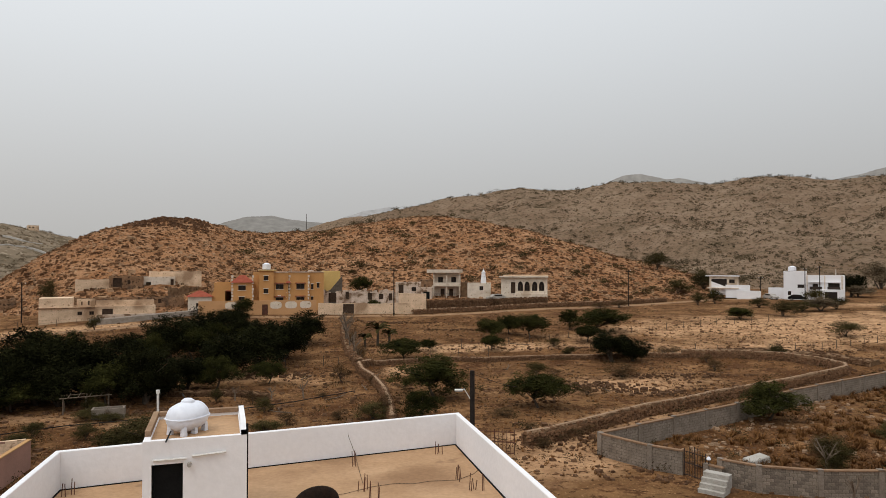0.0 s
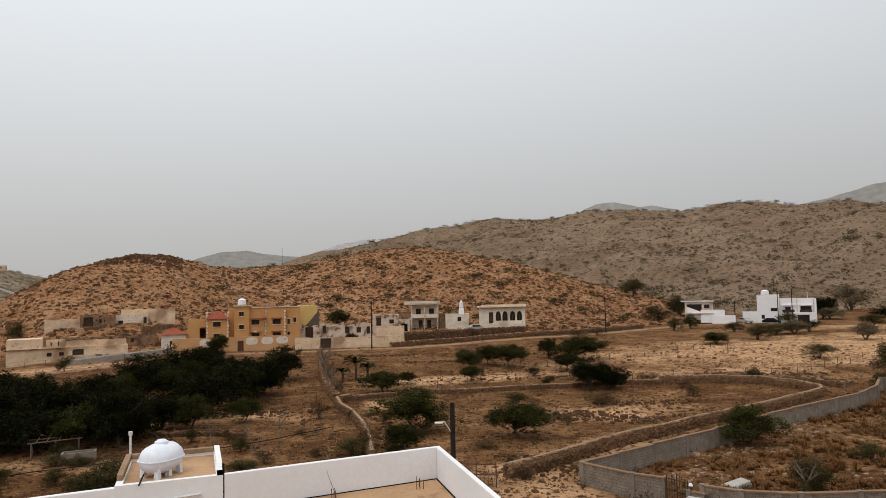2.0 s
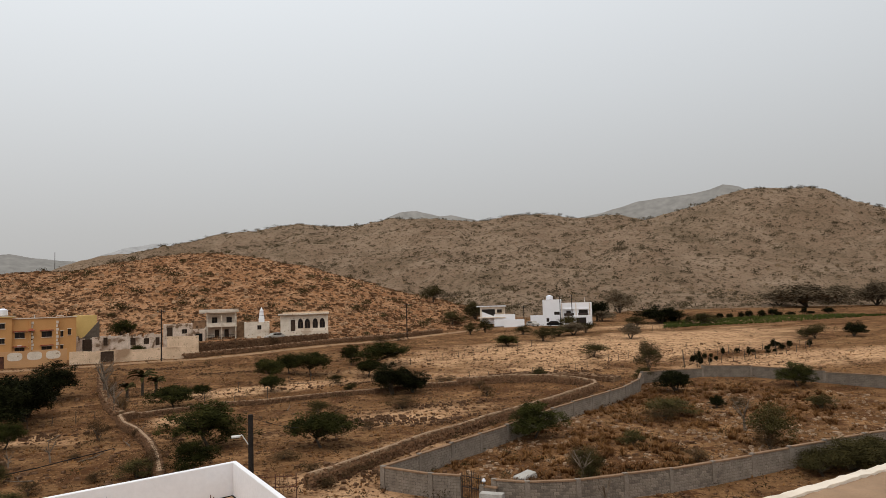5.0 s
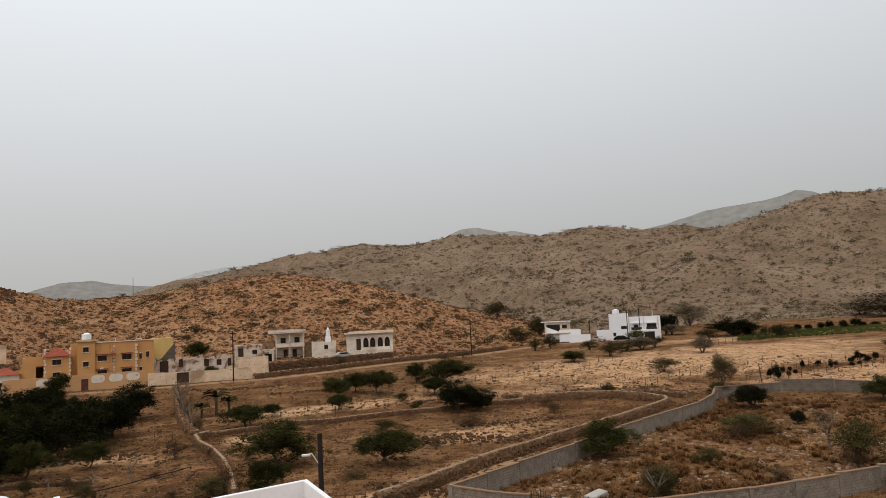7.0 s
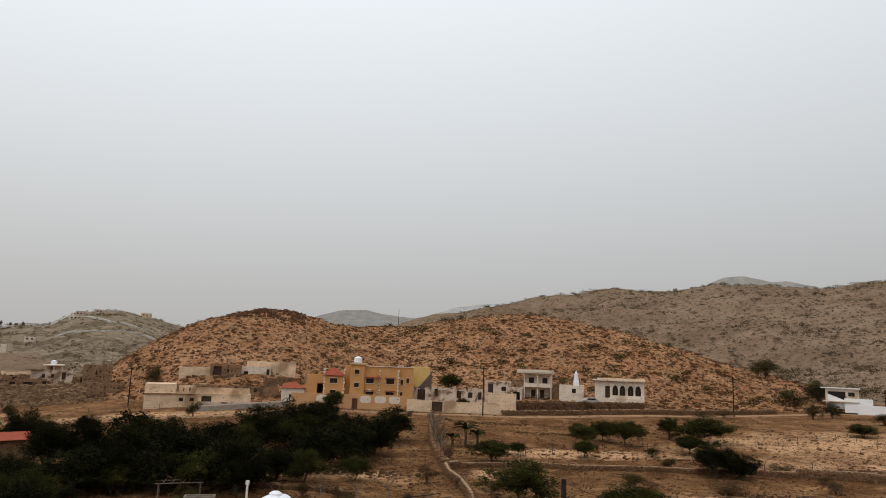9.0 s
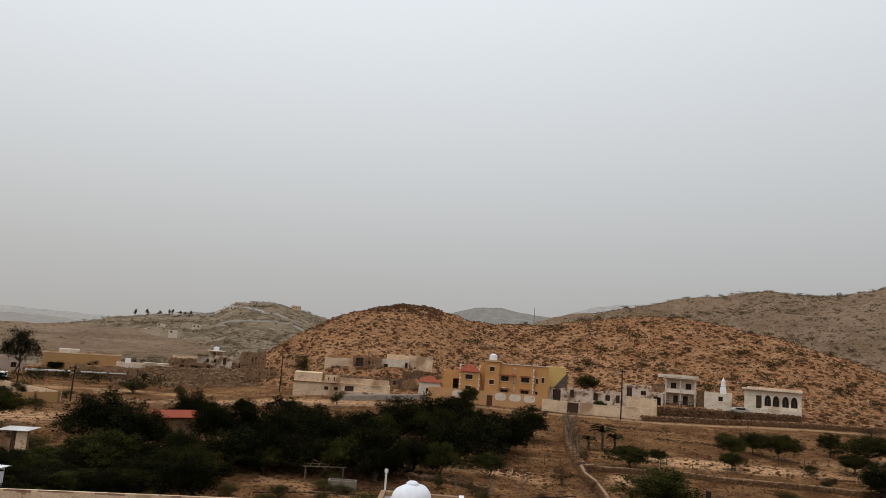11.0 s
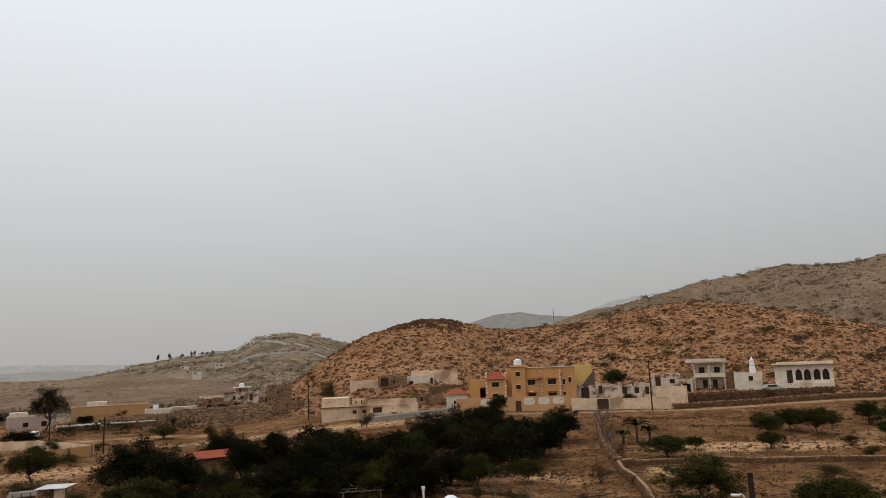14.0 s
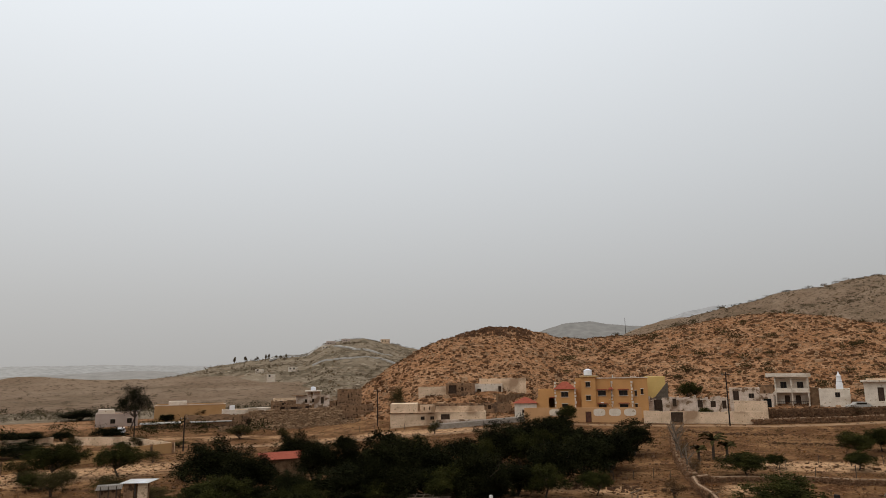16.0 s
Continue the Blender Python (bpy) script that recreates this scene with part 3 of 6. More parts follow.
def white_house():
    """The neighbour's flat roof with its parapet, stair head, tank, dish and starter bars."""
    ob = tagged(new("neighbour_house"), "two-storey white plastered house with a flat walled roof", "house")
    A, B = Vector((-11.85, 21.02, 0)), Vector((.61, 26.41, 0))
    ex = (B - A).normalized()
    ey = Vector((-.222, .975, 0)).normalized()
    L, D = (B - A).length, 16.0
    top, floor, t = 7.77, 6.6, .18
    # skewed frame: u along the far edge, v towards the camera
    S = Matrix(((ex.x, -ey.x, 0, A.x), (ex.y, -ey.y, 0, A.y), (0, 0, 1, 0), (0, 0, 0, 1)))
    for n, q in (("far_parapet", (0, L, 0, t, floor, top)), ("side_parapet", (0, t, t, D, floor, top)), ("side_parapet", (L - t, L, t, D, floor, top)), ("near_parapet", (t, L - t, D - t, D, floor, top))):
        part(n, bevelled(cube(*q, m=S), .02), WHITE, ob)
    for q in ((0, L, 0, .22, 0, floor), (0, .22, .22, D, 0, floor), (L - .22, L, .22, D, 0, floor), (.22, L - .22, D - .22, D, 0, floor)):
        part("wall", cube(*q, m=S), WHITE, ob)
    part("roof_floor", cube(t, L - t, t, D - t, floor - .2, floor, m=S), SCREED, ob)
    for q in ((t, L - t, t, t + .05), (t, t + .05, t + .05, D - t), (L - t - .05, L - t, t + .05, D - t)):
        part("floor_seam", cube(*q, floor, floor + .025, m=S), BLACK, ob, "dark strip along the parapet foot")
    # stair head: door wall facing the camera, sunken roof behind raised side walls
    m, w = along((-7.26, 16.60), (-4.95, 17.35), floor)
    sh = part("stair_head", pierced(w, 2.58, .16, [(.20, 0, .72, 2.0)], m), WHITE, ob)
    part("side_wall", cube(0, .16, .16, 2.9, 0, 2.58, m=m), WHITE, sh)
    part("side_wall", cube(w - .16, w, .16, 2.9, 0, 2.58, m=m), WHITE, sh)
    part("back_wall", cube(.16, w - .16, 2.74, 2.9, 0, 2.60, m=m), WHITE, sh)
    part("stair_roof", cube(.16, w - .16, .16, 2.74, 2.36, 2.52, m=m), SCREED, sh)
    rail = bmesh.new()
    k = [(-.02, 2.58), (.55, 2.58), (.72, 2.62), (.85, 2.70), (1.0, 2.74), (2.9, 2.74)]
    for (y0, h0), (y1, h1) in zip(k, k[1:]):
        v = [rail.verts.new(m @ Vector((x, y, z))) for x in (w - .14, w) for y, z in ((max(y0, .005), 2.55), (y1, 2.55), (y1, h1), (max(y0, .005), h0))]
        for f in ((0, 1, 2, 3), (7, 6, 5, 4), (3, 2, 6, 7), (0, 3, 7, 4), (1, 5, 6, 2)):
            rail.faces.new([v[i] for i in f])
    part("raised_parapet", rail, WHITE, sh)
    part("raised_parapet", cube(.0, .14, .5, 2.9, 2.582, 2.72, m=m), PALECAP, sh)
    part("far_kerb", cube(.16, w - .16, 2.72, 2.9, 2.602, 2.72, m=m), PALECAP, sh)
    # black sheet imitates the darkness inside the open doorway
    part("dark_doorway", cube(.22, .90, .20, .24, 0, 1.98, m=m), BLACK, sh, "black panel for the unlit doorway")
    part("pipe", rods((m @ Vector((w + .03, .7, 0)), m @ Vector((w + .03, .7, 2.7)), .03)), BLACK, sh, "black drain pipe")
    part("tube_lamp", rods((m @ Vector((.24, -.05, 2.12)), m @ Vector((1.0, -.05, 2.12)), .03)), FRAME, sh)
    part("tube_lamp", rods((m @ Vector((1.13, -.05, 2.16)), m @ Vector((1.92, -.05, 2.20)), .03)), FRAME, sh)
    part("vent_pipe", rods((m @ Vector((1.07, .02, 1.97)), m @ Vector((1.07, -.16, 1.97)), .055)), CONCRETE, sh)
    # slim post with lamp behind the stair head
    part("roof_post", rods((m @ Vector((.05, 3.6, 0)), m @ Vector((.05, 3.6, 3.1)), .035), (m @ Vector((.05, 3.6, 3.1)), m @ Vector((.05, 3.6, 3.2)), .06)), FRAME, ob)
    # starter bars and the dark patch
    rnd = random.Random(5)
    for x, y, n in ((-3.09, 23.5, 4), (-2.45, 20.9, 4), (-.14, 24.9, 4), (.5, 21.9, 4), (.85, 20.9, 3), (1.1, 20.9, 3), (-2.0, 20.0, 4), (-11.15, 20.4, 4)):
        for q in range(n):
            p = Vector((x + rnd.uniform(-.15, .15), y + rnd.uniform(-.15, .15), floor))
            part("starter_bar", rods((p, p + Vector((rnd.uniform(-.04, .04), rnd.uniform(-.04, .04), rnd.uniform(.3, .55))), .013, .013, 5)), RUST, ob)
    return m


def water_tank(m):
    """White horizontal tank with moulded feet and lid, on the stair head's roof."""
    ob = thing("water_tank", m @ pose(.98, .95, 2.52, 0, 0, 48) @ Matrix.Diagonal((.86, .82, .76, 1)), "white plastic horizontal water tank on the stair roof", "tank")
    bm = bmesh.new()
    sides = 24
    prof = [(-.66, .02), (-.64, .17), (-.57, .32), (-.42, .44), (-.16, .50), (.16, .50), (.42, .44), (.57, .32), (.64, .17), (.66, .02)]
    rings = [[bm.verts.new((x, r * 1.02 * math.cos(k * math.tau / sides), .56 + r * math.sin(k * math.tau / sides))) for k in range(sides)] for x, r in prof]
    for a, b in zip(rings, rings[1:]):
        for k in range(sides):
            bm.faces.new((a[k], b[k], b[(k + 1) % sides], a[(k + 1) % sides]))
    bm.faces.new(rings[0]), bm.faces.new(rings[-1][::-1])
    part("body", bm, PLASTIC, ob, smooth_faces=True)
    bm = bmesh.new()
    rod(bm, (0, 0, 1.0), (0, 0, 1.10), .21, .19, 18), rod(bm, (0, 0, 1.10), (0, 0, 1.15), .17, .12, 18)
    part("lid", bm, PLASTIC, ob)
    for x in (-.42, .0, .42):
        for y in (-.28, .28):
            part("foot", cube(x - .06, x + .06, y - .09, y + .09, 0, .30, taper=.015), PLASTIC, ob)
    bm = bmesh.new()
    rim = [(x, 1.02 * r + .03) for x, r in prof] + [(x, -1.02 * r - .03) for x, r in reversed(prof)]
    low, high = ([bm.verts.new((x * 1.03, y, z)) for x, y in rim] for z in (.535, .565))
    bm.faces.new(low[::-1]), bm.faces.new(high)
    for k in range(len(rim)):
        bm.faces.new((low[k], low[(k + 1) % len(rim)], high[(k + 1) % len(rim)], high[k]))
    part("seam", bm, PLASTIC, ob)
    part("water_pipe", rods((Vector((-.66, 0, .2)), Vector((-1.3, -.5, .08)), .025), (Vector((.3, .3, .9)), Vector((1.9, 2.2, .75)), .02)), CABLE, ob)


def satellite_dish(x, y, z):
    ob = thing("satellite_dish", pose(x, y, z, 0, 0, 20), "dark mesh satellite dish on a short post", "satellite dish")
    bm = bmesh.new()
    T = pose(0, 0, .42, -62, 0, 0)
    rings = []
    for k in range(7):
        r = .62 * k / 6
        rings.append([bm.verts.new(T @ Vector((r * math.cos(q * math.tau / 28), r * math.sin(q * math.tau / 28), .26 * (k / 6) ** 2))) for q in range(28)] if k else [bm.verts.new(T @ Vector((0, 0, 0)))])
    for q in range(28):
        bm.faces.new((rings[0][0], rings[1][q], rings[1][(q + 1) % 28]))
        for a, b in zip(rings[1:], rings[2:]):
            bm.faces.new((a[q], b[q], b[(q + 1) % 28], a[(q + 1) % 28]))
    bmesh.ops.solidify(bm, geom=list(bm.faces), thickness=.02)
    part("dish", bm, METAL_DARK, ob, smooth_faces=True)
    part("post", rods(((0, 0, 0), (0, 0, .45), .05)), METAL_DARK, ob)
    f = T @ Vector((0, 0, .72))
    part("feed_arm", rods(*((T @ Vector((.58 * math.cos(q), .58 * math.sin(q), .25)), f, .014) for q in (.5, 2.6, 4.71))), METAL_DARK, ob)
    part("receiver", cube(f.x - .06, f.x + .06, f.y - .06, f.y + .06, f.z - .1, f.z + .08, bevel=.01), METAL_DARK, ob)


def loose_cable(points, label):
    """A thin cable that lies on a roof or hangs down a wall."""
    bm = bmesh.new()
    for a, b in zip(points, points[1:]):
        rod(bm, a, b, .007, sides=5)
    return tagged(part("loose_cable", bm, BARK), label, "cable")


SH = white_house()
loose_cable([(-3.71, 20.19, 6.615), (-2.9, 20.6, 6.615), (-2.2, 21.2, 6.615), (-1.49, 21.53, 6.615), (-.9, 21.5, 6.615), (-.43, 21.75, 6.615), (.47, 21.87, 6.615), (1.0, 22.5, 6.615), (1.3, 23.2, 6.615)], "thin black cable lying across the roof screed")
loose_cable([(-3.45, 24.48, 7.77), (-3.36, 24.50, 7.3), (-3.22, 24.55, 6.9), (-3.1, 24.45, 6.62), (-2.9, 23.4, 6.615), (-2.5, 21.5, 6.615)], "thin cable hanging down the white parapet")
water_tank(SH)
satellite_dish(-3.3, 18.1, 6.58)


def own_house():
    """The house from whose roof the view is taken: walls, roof floor and the plastered parapet."""
    ob = tagged(new("viewing_house"), "plastered house with a flat roof and a worn cream parapet", "house")
    c, s = (1.47, 1.72), Vector((.84, .19, 0)).normalized()
    n = Vector((s.y, -s.x, 0))
    S = Matrix(((s.x, n.x, 0, c[0]), (s.y, n.y, 0, c[1]), (0, 0, 1, 0), (0, 0, 0, 1)))
    part("roof_floor", cube(-5, 6, .3, 7, 11.6, 11.8, m=S), SCREED, ob)
    for q in ((-5, 6, .02, .30), (-5, -4.75, .3, 7), (5.75, 6, .3, 7), (-4.75, 5.75, 6.75, 7)):
        part("wall", cube(*q, .0, 11.6, m=S), CREAM, ob)
    # the worn coping towards the valley, rough along its edge
    rnd = random.Random(3)
    xs = np.linspace(-5, 6, 420)
    for prof, material, lab in ((((.036, 11.6), (.036, 12.80), (.042, 12.845), (.40, 12.85), (.42, 12.80), (.42, 11.6)), PALECAP, "dusty tan plaster parapet top"),
                                (((.0, 11.6), (.0, 12.82), (.012, 12.858), (.022, 12.858), (.040, 12.852), (.040, 11.6)), OFFWHITE, "rough white plaster edge")):
        bm = bmesh.new()
        rows = [[bm.verts.new(S @ Vector((x, y + (rnd.uniform(-.003, .003) if lab.startswith("rough") else 0), z + (rnd.uniform(-.003, .003) if z > 12 else 0)))) for y, z in prof] for x in xs]
        for a, b in zip(rows, rows[1:]):
            for k in range(len(prof) - 1):
                bm.faces.new((a[k], b[k], b[k + 1], a[k + 1]))
        bm.faces.new(rows[0][::-1]), bm.faces.new(rows[-1])
        part("parapet", bm, material, ob, lab)


own_house()


def corrugated(p, q, r, material, name, parent, pitch=.18, t=.02):
    """A ribbed sheet over the corner p and the edges to q (along the ribs' row) and r."""
    p, q, r = Vector(p), Vector(q), Vector(r)
    n = max(2, int((q - p).length / pitch * 4))
    up = (q - p).cross(r - p).normalized()
    up = up if up.z > 0 else -up
    bm = bmesh.new()
    rows = []
    for k in range(n + 1):
        o = p + (q - p) * k / n + up * .025 * math.sin(k * math.pi / 2)
        rows.append([bm.verts.new(o), bm.verts.new(o + r - p), bm.verts.new(o + r - p - up * t), bm.verts.new(o - up * t)])
    for a, b in zip(rows, rows[1:]):
        for k in range(4):
            bm.faces.new((a[k], b[k], b[(k + 1) % 4], a[(k + 1) % 4]))
    return part(name, bm, material, parent)


def yard():
    """The walled yard with its white shed."""
    w = tagged(new("yard_wall"), "cream plastered yard wall with peeling paint, pink outside", "wall")
    m, n = along((-47.15, 34.95), (-27.5, 45.3), 0)
    part("far_wall", bevelled(cube(0, n, 0, .22, -.2, 1.9, m=m), .02), CREAM, w)
    rnd = random.Random(8)
    for k in range(9):
        x = rnd.uniform(3, n - 2)
        part("bare_patch", cube(x, x + rnd.uniform(.6, 1.8), -.005, .05, 1.9 - rnd.uniform(.08, .2), 1.894, m=m), PINK, w, "bare red-brown patch where plaster has peeled")
    m2, n2 = along((-27.3, 45.3), (-24.2, 28.5), 0)
    part("side_wall", bevelled(cube(.25, n2, 0, .22, -.2, 1.9, m=m2), .02), PINK, w)
    part("coping", bevelled(cube(.25, n2, -.04, .26, 1.9, 1.98, m=m2), .015), TAN, w)
    s = tagged(new("yard_shed"), "white-walled shed with a white corrugated lean-to roof", "shed")
    a, b, c, d = (Vector(v) for v in ((-47.3, 34.9, 0), (-48.5, 40.9, 0), (-54.6, 38.9, 0), (-53.2, 32.8, 0)))
    for p, q, h0, h1 in ((a, b, 2.0, 2.15), (b, c, 2.15, 2.2), (c, d, 2.2, 2.05), (d, a, 2.05, 2.0)):
        bm = bmesh.new()
        o = (q - p).cross(Vector((0, 0, 1))).normalized() * -.16
        v = [bm.verts.new(k) for k in (p, q, q + Vector((0, 0, h1)), p + Vector((0, 0, h0)), p + o, q + o, q + o + Vector((0, 0, h1)), p + o + Vector((0, 0, h0)))]
        for f in ((0, 1, 2, 3), (7, 6, 5, 4), (3, 2, 6, 7), (0, 3, 7, 4), (1, 5, 6, 2)):
            bm.faces.new([v[i] for i in f])
        part("wall", bm, WHITE, s)
    z = Vector((0, 0, 1))
    corrugated(d + z * 2.17 + Vector((-.3, -.4, 0)), a + z * 2.12 + Vector((.35, -.35, 0)), c + z * 2.32 + Vector((-.3, .3, 0)), TIN, "roof_sheet", s)
    for k in range(7):
        p = a.lerp(b, (k + .5) / 7) + z * 2.06
        part("rafter_end", cube(p.x, p.x + .3, p.y - .05, p.y + .05, p.z - .05, p.z + .05), GREENWOOD, s)
    p = d.lerp(a, .62)
    part("shutter", cube(0, .8, -.05, -.01, .9, 1.7, m=along(p, a, 0)[0]), GREENWOOD, s, "brown wooden shutter")
    part("roof_block", cube(-51.6, -51.1, 38.6, 38.9, 2.3, 2.5, bevel=.03), RUBBLE, s)


yard()


def yellow_house():
    ob = house("yellow_villa", (-44.2, 143.3), (-40.2, 144.4), 9, 2.7, 6.75, OCHRE, "two-storey ochre villa with red tiled roof and white trim",
               windows=((1.25, 5.15, 1.5, 1.0), (1.35, 2.75, 1.2, 1.0)), parapet=.2)
    part("hip_roof", hip(-.35, 4.45, -.35, 3.4, 6.76, 8.3), REDTILE, ob, "red tiled hip roof")
    part("recess_wall", cube(4.15, 5.45, 1.4, 1.65, -1, 8.35), OCHRE, ob)
    # stair tower
    tower = part("stair_tower", pierced(3.0, 10.2, .25, [(.95, 8.2, .95, .95), (.95, 5.45, .95, .95), (.75, 1, 1.1, 2.3)], Matrix.Translation((5.45, -.45, -1))), OCHRE, ob)
    part("side_wall", cube(5.45, 5.7, -.20, 3.5, -1, 9.2), OCHRE, tower)
    part("side_wall", cube(8.2, 8.45, -.20, 3.5, -1, 9.2), OCHRE, tower)
    part("back_wall", cube(5.7, 8.2, 3.25, 3.5, -1, 9.2), OCHRE, tower)
    part("tower_roof", cube(5.25, 8.95, -.7, 3.65, 9.2, 9.45), PALEYELLOW, tower)
    part("roof_band", cube(5.22, 8.98, -.73, -.705, 9.36, 9.47), OFFWHITE, tower)
    for z in (7.2, 4.45):
        window(ob, 6.40, z, .95, .95, -.45, frame_mat=OFFWHITE)
    part("entrance_door", cube(6.25, 7.25, -.40, -.34, 0, 2.25), RUST, ob, "dark red metal door")
    part("entrance_canopy", hip(5.9, 7.7, -1.3, -.4, 2.5, 2.9), REDTILE, ob, "red tiled canopy")
    # right wing: two bays, and a set-back end bay with small windows
    M = Matrix.Translation((8.45, 0, 0))
    wins = [(.45, 5.3, 1.6, 1.05), (.45, 2.6, 1.6, .95), (4.75, 5.3, 1.7, 1.05), (4.75, 2.6, 1.7, .95), (2.75, 4.6, .55, 1.7), (2.75, 2.3, .55, 1.1)]
    part("front_wall", pierced(7.4, 9.85, .25, [(x, z + 1, a, b) for x, z, a, b in wins], M @ Matrix.Translation((0, 0, -1))), OCHRE, ob)
    for x, z, a, b in wins:
        window(ob, x + 8.45, z, a, b, frame_mat=OFFWHITE)
        if a > 1:
            part("window_hood", cube(x + 8.2, x + 8.7 + a, -.42, -.085, z + b + .15, z + b + .3), REDTILE, ob, "narrow red tiled hood")
    sw = [(.5, 5.2, .5, 1.1), (1.75, 5.5, .55, 1.1), (.5, 2.6, .5, 1.0)]
    part("end_bay", pierced(3.2, 9.85, .25, [(x, z + 1, a, b) for x, z, a, b in sw], Matrix.Translation((15.85, .55, -1))), OCHRE, ob)
    for x, z, a, b in sw:
        window(ob, x + 15.85, z, a, b, .55, frame_mat=OFFWHITE)
    part("side_wall", cube(18.8, 19.05, .8, 11.5, -1, 8.85), OCHRE, ob)
    part("back_wall", cube(4.2, 18.8, 11.5, 11.75, -1, 8.85), OCHRE, ob)
    part("roof", cube(8.45, 18.8, .8, 11.5, 8.2, 8.35), SCREED, ob)
    part("roof_edge", cube(8.46, 15.95, -.14, .28, 8.85, 9.0), OFFWHITE, ob, "white roof edge")
    part("roof_edge", cube(15.96, 19.15, .42, .85, 8.85, 9.0), OFFWHITE, ob)
    for x in (4.0, -.15, 11.55, 15.60):
        for k in range(12):
            part("quoin", cube(x, x + (.42 if k % 2 else .28), -.05, .0, .3 + k * .68, .3 + k * .68 + .5), OFFWHITE, ob)
    part("bay_pier", cube(11.2, 11.5, -.3, -.003, -1, 8.5), OCHRE, ob)
    part("bay_hood", hip(10.9, 12.1, -.8, -.01, 6.6, 7.0), REDTILE, ob, "small red tiled hood")
    part("ac_unit", cube(9.3, 10.0, -.35, -.02, 3.6, 4.0, bevel=.03), FRAME, ob, "white air conditioner box")
    part("air_duct", rods(((12.1, .6, 8.5), (12.1, .6, 9.5), .05), ((15.9, 3, 8.1), (15.9, 3, 9.2), .04), ((17, 3, 8.1), (17, 3, 9.2), .04), ((15.9, 3, 9.2), (17, 3, 9.2), .04)), FRAME, ob)
    # low left wing with an open carport
    part("wing_wall", pierced(3.8, 7.7, .25, [(2.2, 3.4, 1.4, 2.6)], Matrix.Translation((-3.6, .6, -1))), OCHRE, ob)
    part("wing_side", cube(-3.6, -3.35, .85, 7, -1, 6.7), OCHRE, ob)
    part("wing_back", cube(-3.35, .2, 6.75, 7, -1, 6.7), OCHRE, ob)
    part("wing_roof", cube(-3.35, .2, .85, 6.75, 6.1, 6.25), SCREED, ob)
    part("buttress", wedge(-5.6, -3.6, .6, .85, -1, 5.2), OCHRE, ob)
    part("wing_edge", cube(-1.2, -.1, .52, .58, 4.9, 5.1), REDTILE, ob)
    part("side_ramp", wedge(19.2, 23.4, 3, 3.4, -1, 8.0), MORTAR, ob, "dark grey sloping side wall")
    # rear paler block
    part("rear_block", cube(19.9, 24.0, 12.2, 17, -1, 8.95), PALEYELLOW, ob, "pale yellow rear wing")
    t = thing("roof_tank", ob.matrix_basis @ pose(7.0, 1.2, 9.45), "white cylindrical water tank on the stair tower", "tank")
    part("body", rods(((0, 0, .15), (0, 0, 1.15), .85, .85, 20)), PLASTIC, t)
    part("lid", rods(((0, 0, 1.15), (0, 0, 1.45), .80, .25, 20)), PLASTIC, t)
    part("stand", cube(-.7, .7, -.7, .7, 0, .15), CONCRETE, t)
    # perimeter wall with scalloped white panels
    w = thing("garden_wall", along((-48.2, 134.8), (-26, 140.6), 2.7)[0], "ochre garden wall with white rounded panels", "wall")
    n = along((-48.2, 134.8), (-26, 140.6), 0)[1]
    part("wall", pierced(n, 4.3, .25, [(12.1, 1, 1.2, 2.5)], Matrix.Translation((0, 0, -1))), GARDEN, w)
    part("gate", cube(12.15, 13.25, .08, .14, .0, 2.5), RUST, w, "rusty red metal gate")
    for x in (5.0, 13.7, 16.7, 19.6):
        bm = bmesh.new()
        pts = [(x + 1.15 + 1.15 * math.copysign(abs(math.cos(q)) ** .6, math.cos(q)), 2.35 + .72 * math.copysign(abs(math.sin(q)) ** .7, math.sin(q))) for q in np.linspace(0, math.tau, 29)[:-1]]
        a = [bm.verts.new((u, -.03, v)) for u, v in pts]
        b = [bm.verts.new((u, .0, v)) for u, v in pts]
        bm.faces.new(a)
        for k in range(28):
            bm.faces.new((a[k], b[k], b[(k + 1) % 28], a[(k + 1) % 28]))
        part("panel", bm, OFFWHITE, w, "white rounded wall panel")


def hip(x0, x1, y0, y1, z0, z1):
    bm = bmesh.new()
    c = min(x1 - x0, y1 - y0) / 2
    if y1 - y0 > x1 - x0:
        r = ((x0 + c, y0 + c, z1), (x0 + c, y1 - c, z1))
    else:
        r = ((x0 + c, y0 + c, z1), (x1 - c, y0 + c, z1))
    v = [bm.verts.new(p) for p in ((x0, y0, z0), (x1, y0, z0), (x1, y1, z0), (x0, y1, z0), *r)]
    fs = ((0, 1, 4), (1, 2, 5, 4), (2, 3, 5), (3, 0, 4, 5)) if y1 - y0 > x1 - x0 else ((0, 1, 5, 4), (1, 2, 5), (2, 3, 4, 5), (3, 0, 4))
    for f in (*fs, (3, 2, 1, 0)):
        bm.faces.new([v[i] for i in f])
    return bm


def wedge(x0, x1, y0, y1, z0, z1):
    bm = bmesh.new()
    v = [bm.verts.new((x, y, z)) for y in (y0, y1) for x, z in ((x0, z0), (x1, z0), (x1, z1), (x0, z0 + (z1 - z0) * .45))]
    for f in ((0, 1, 2, 3), (7, 6, 5, 4), (0, 4, 5, 1), (1, 5, 6, 2), (2, 6, 7, 3), (3, 7, 4, 0)):
        bm.faces.new([v[i] for i in f])
    return bm


yellow_house()


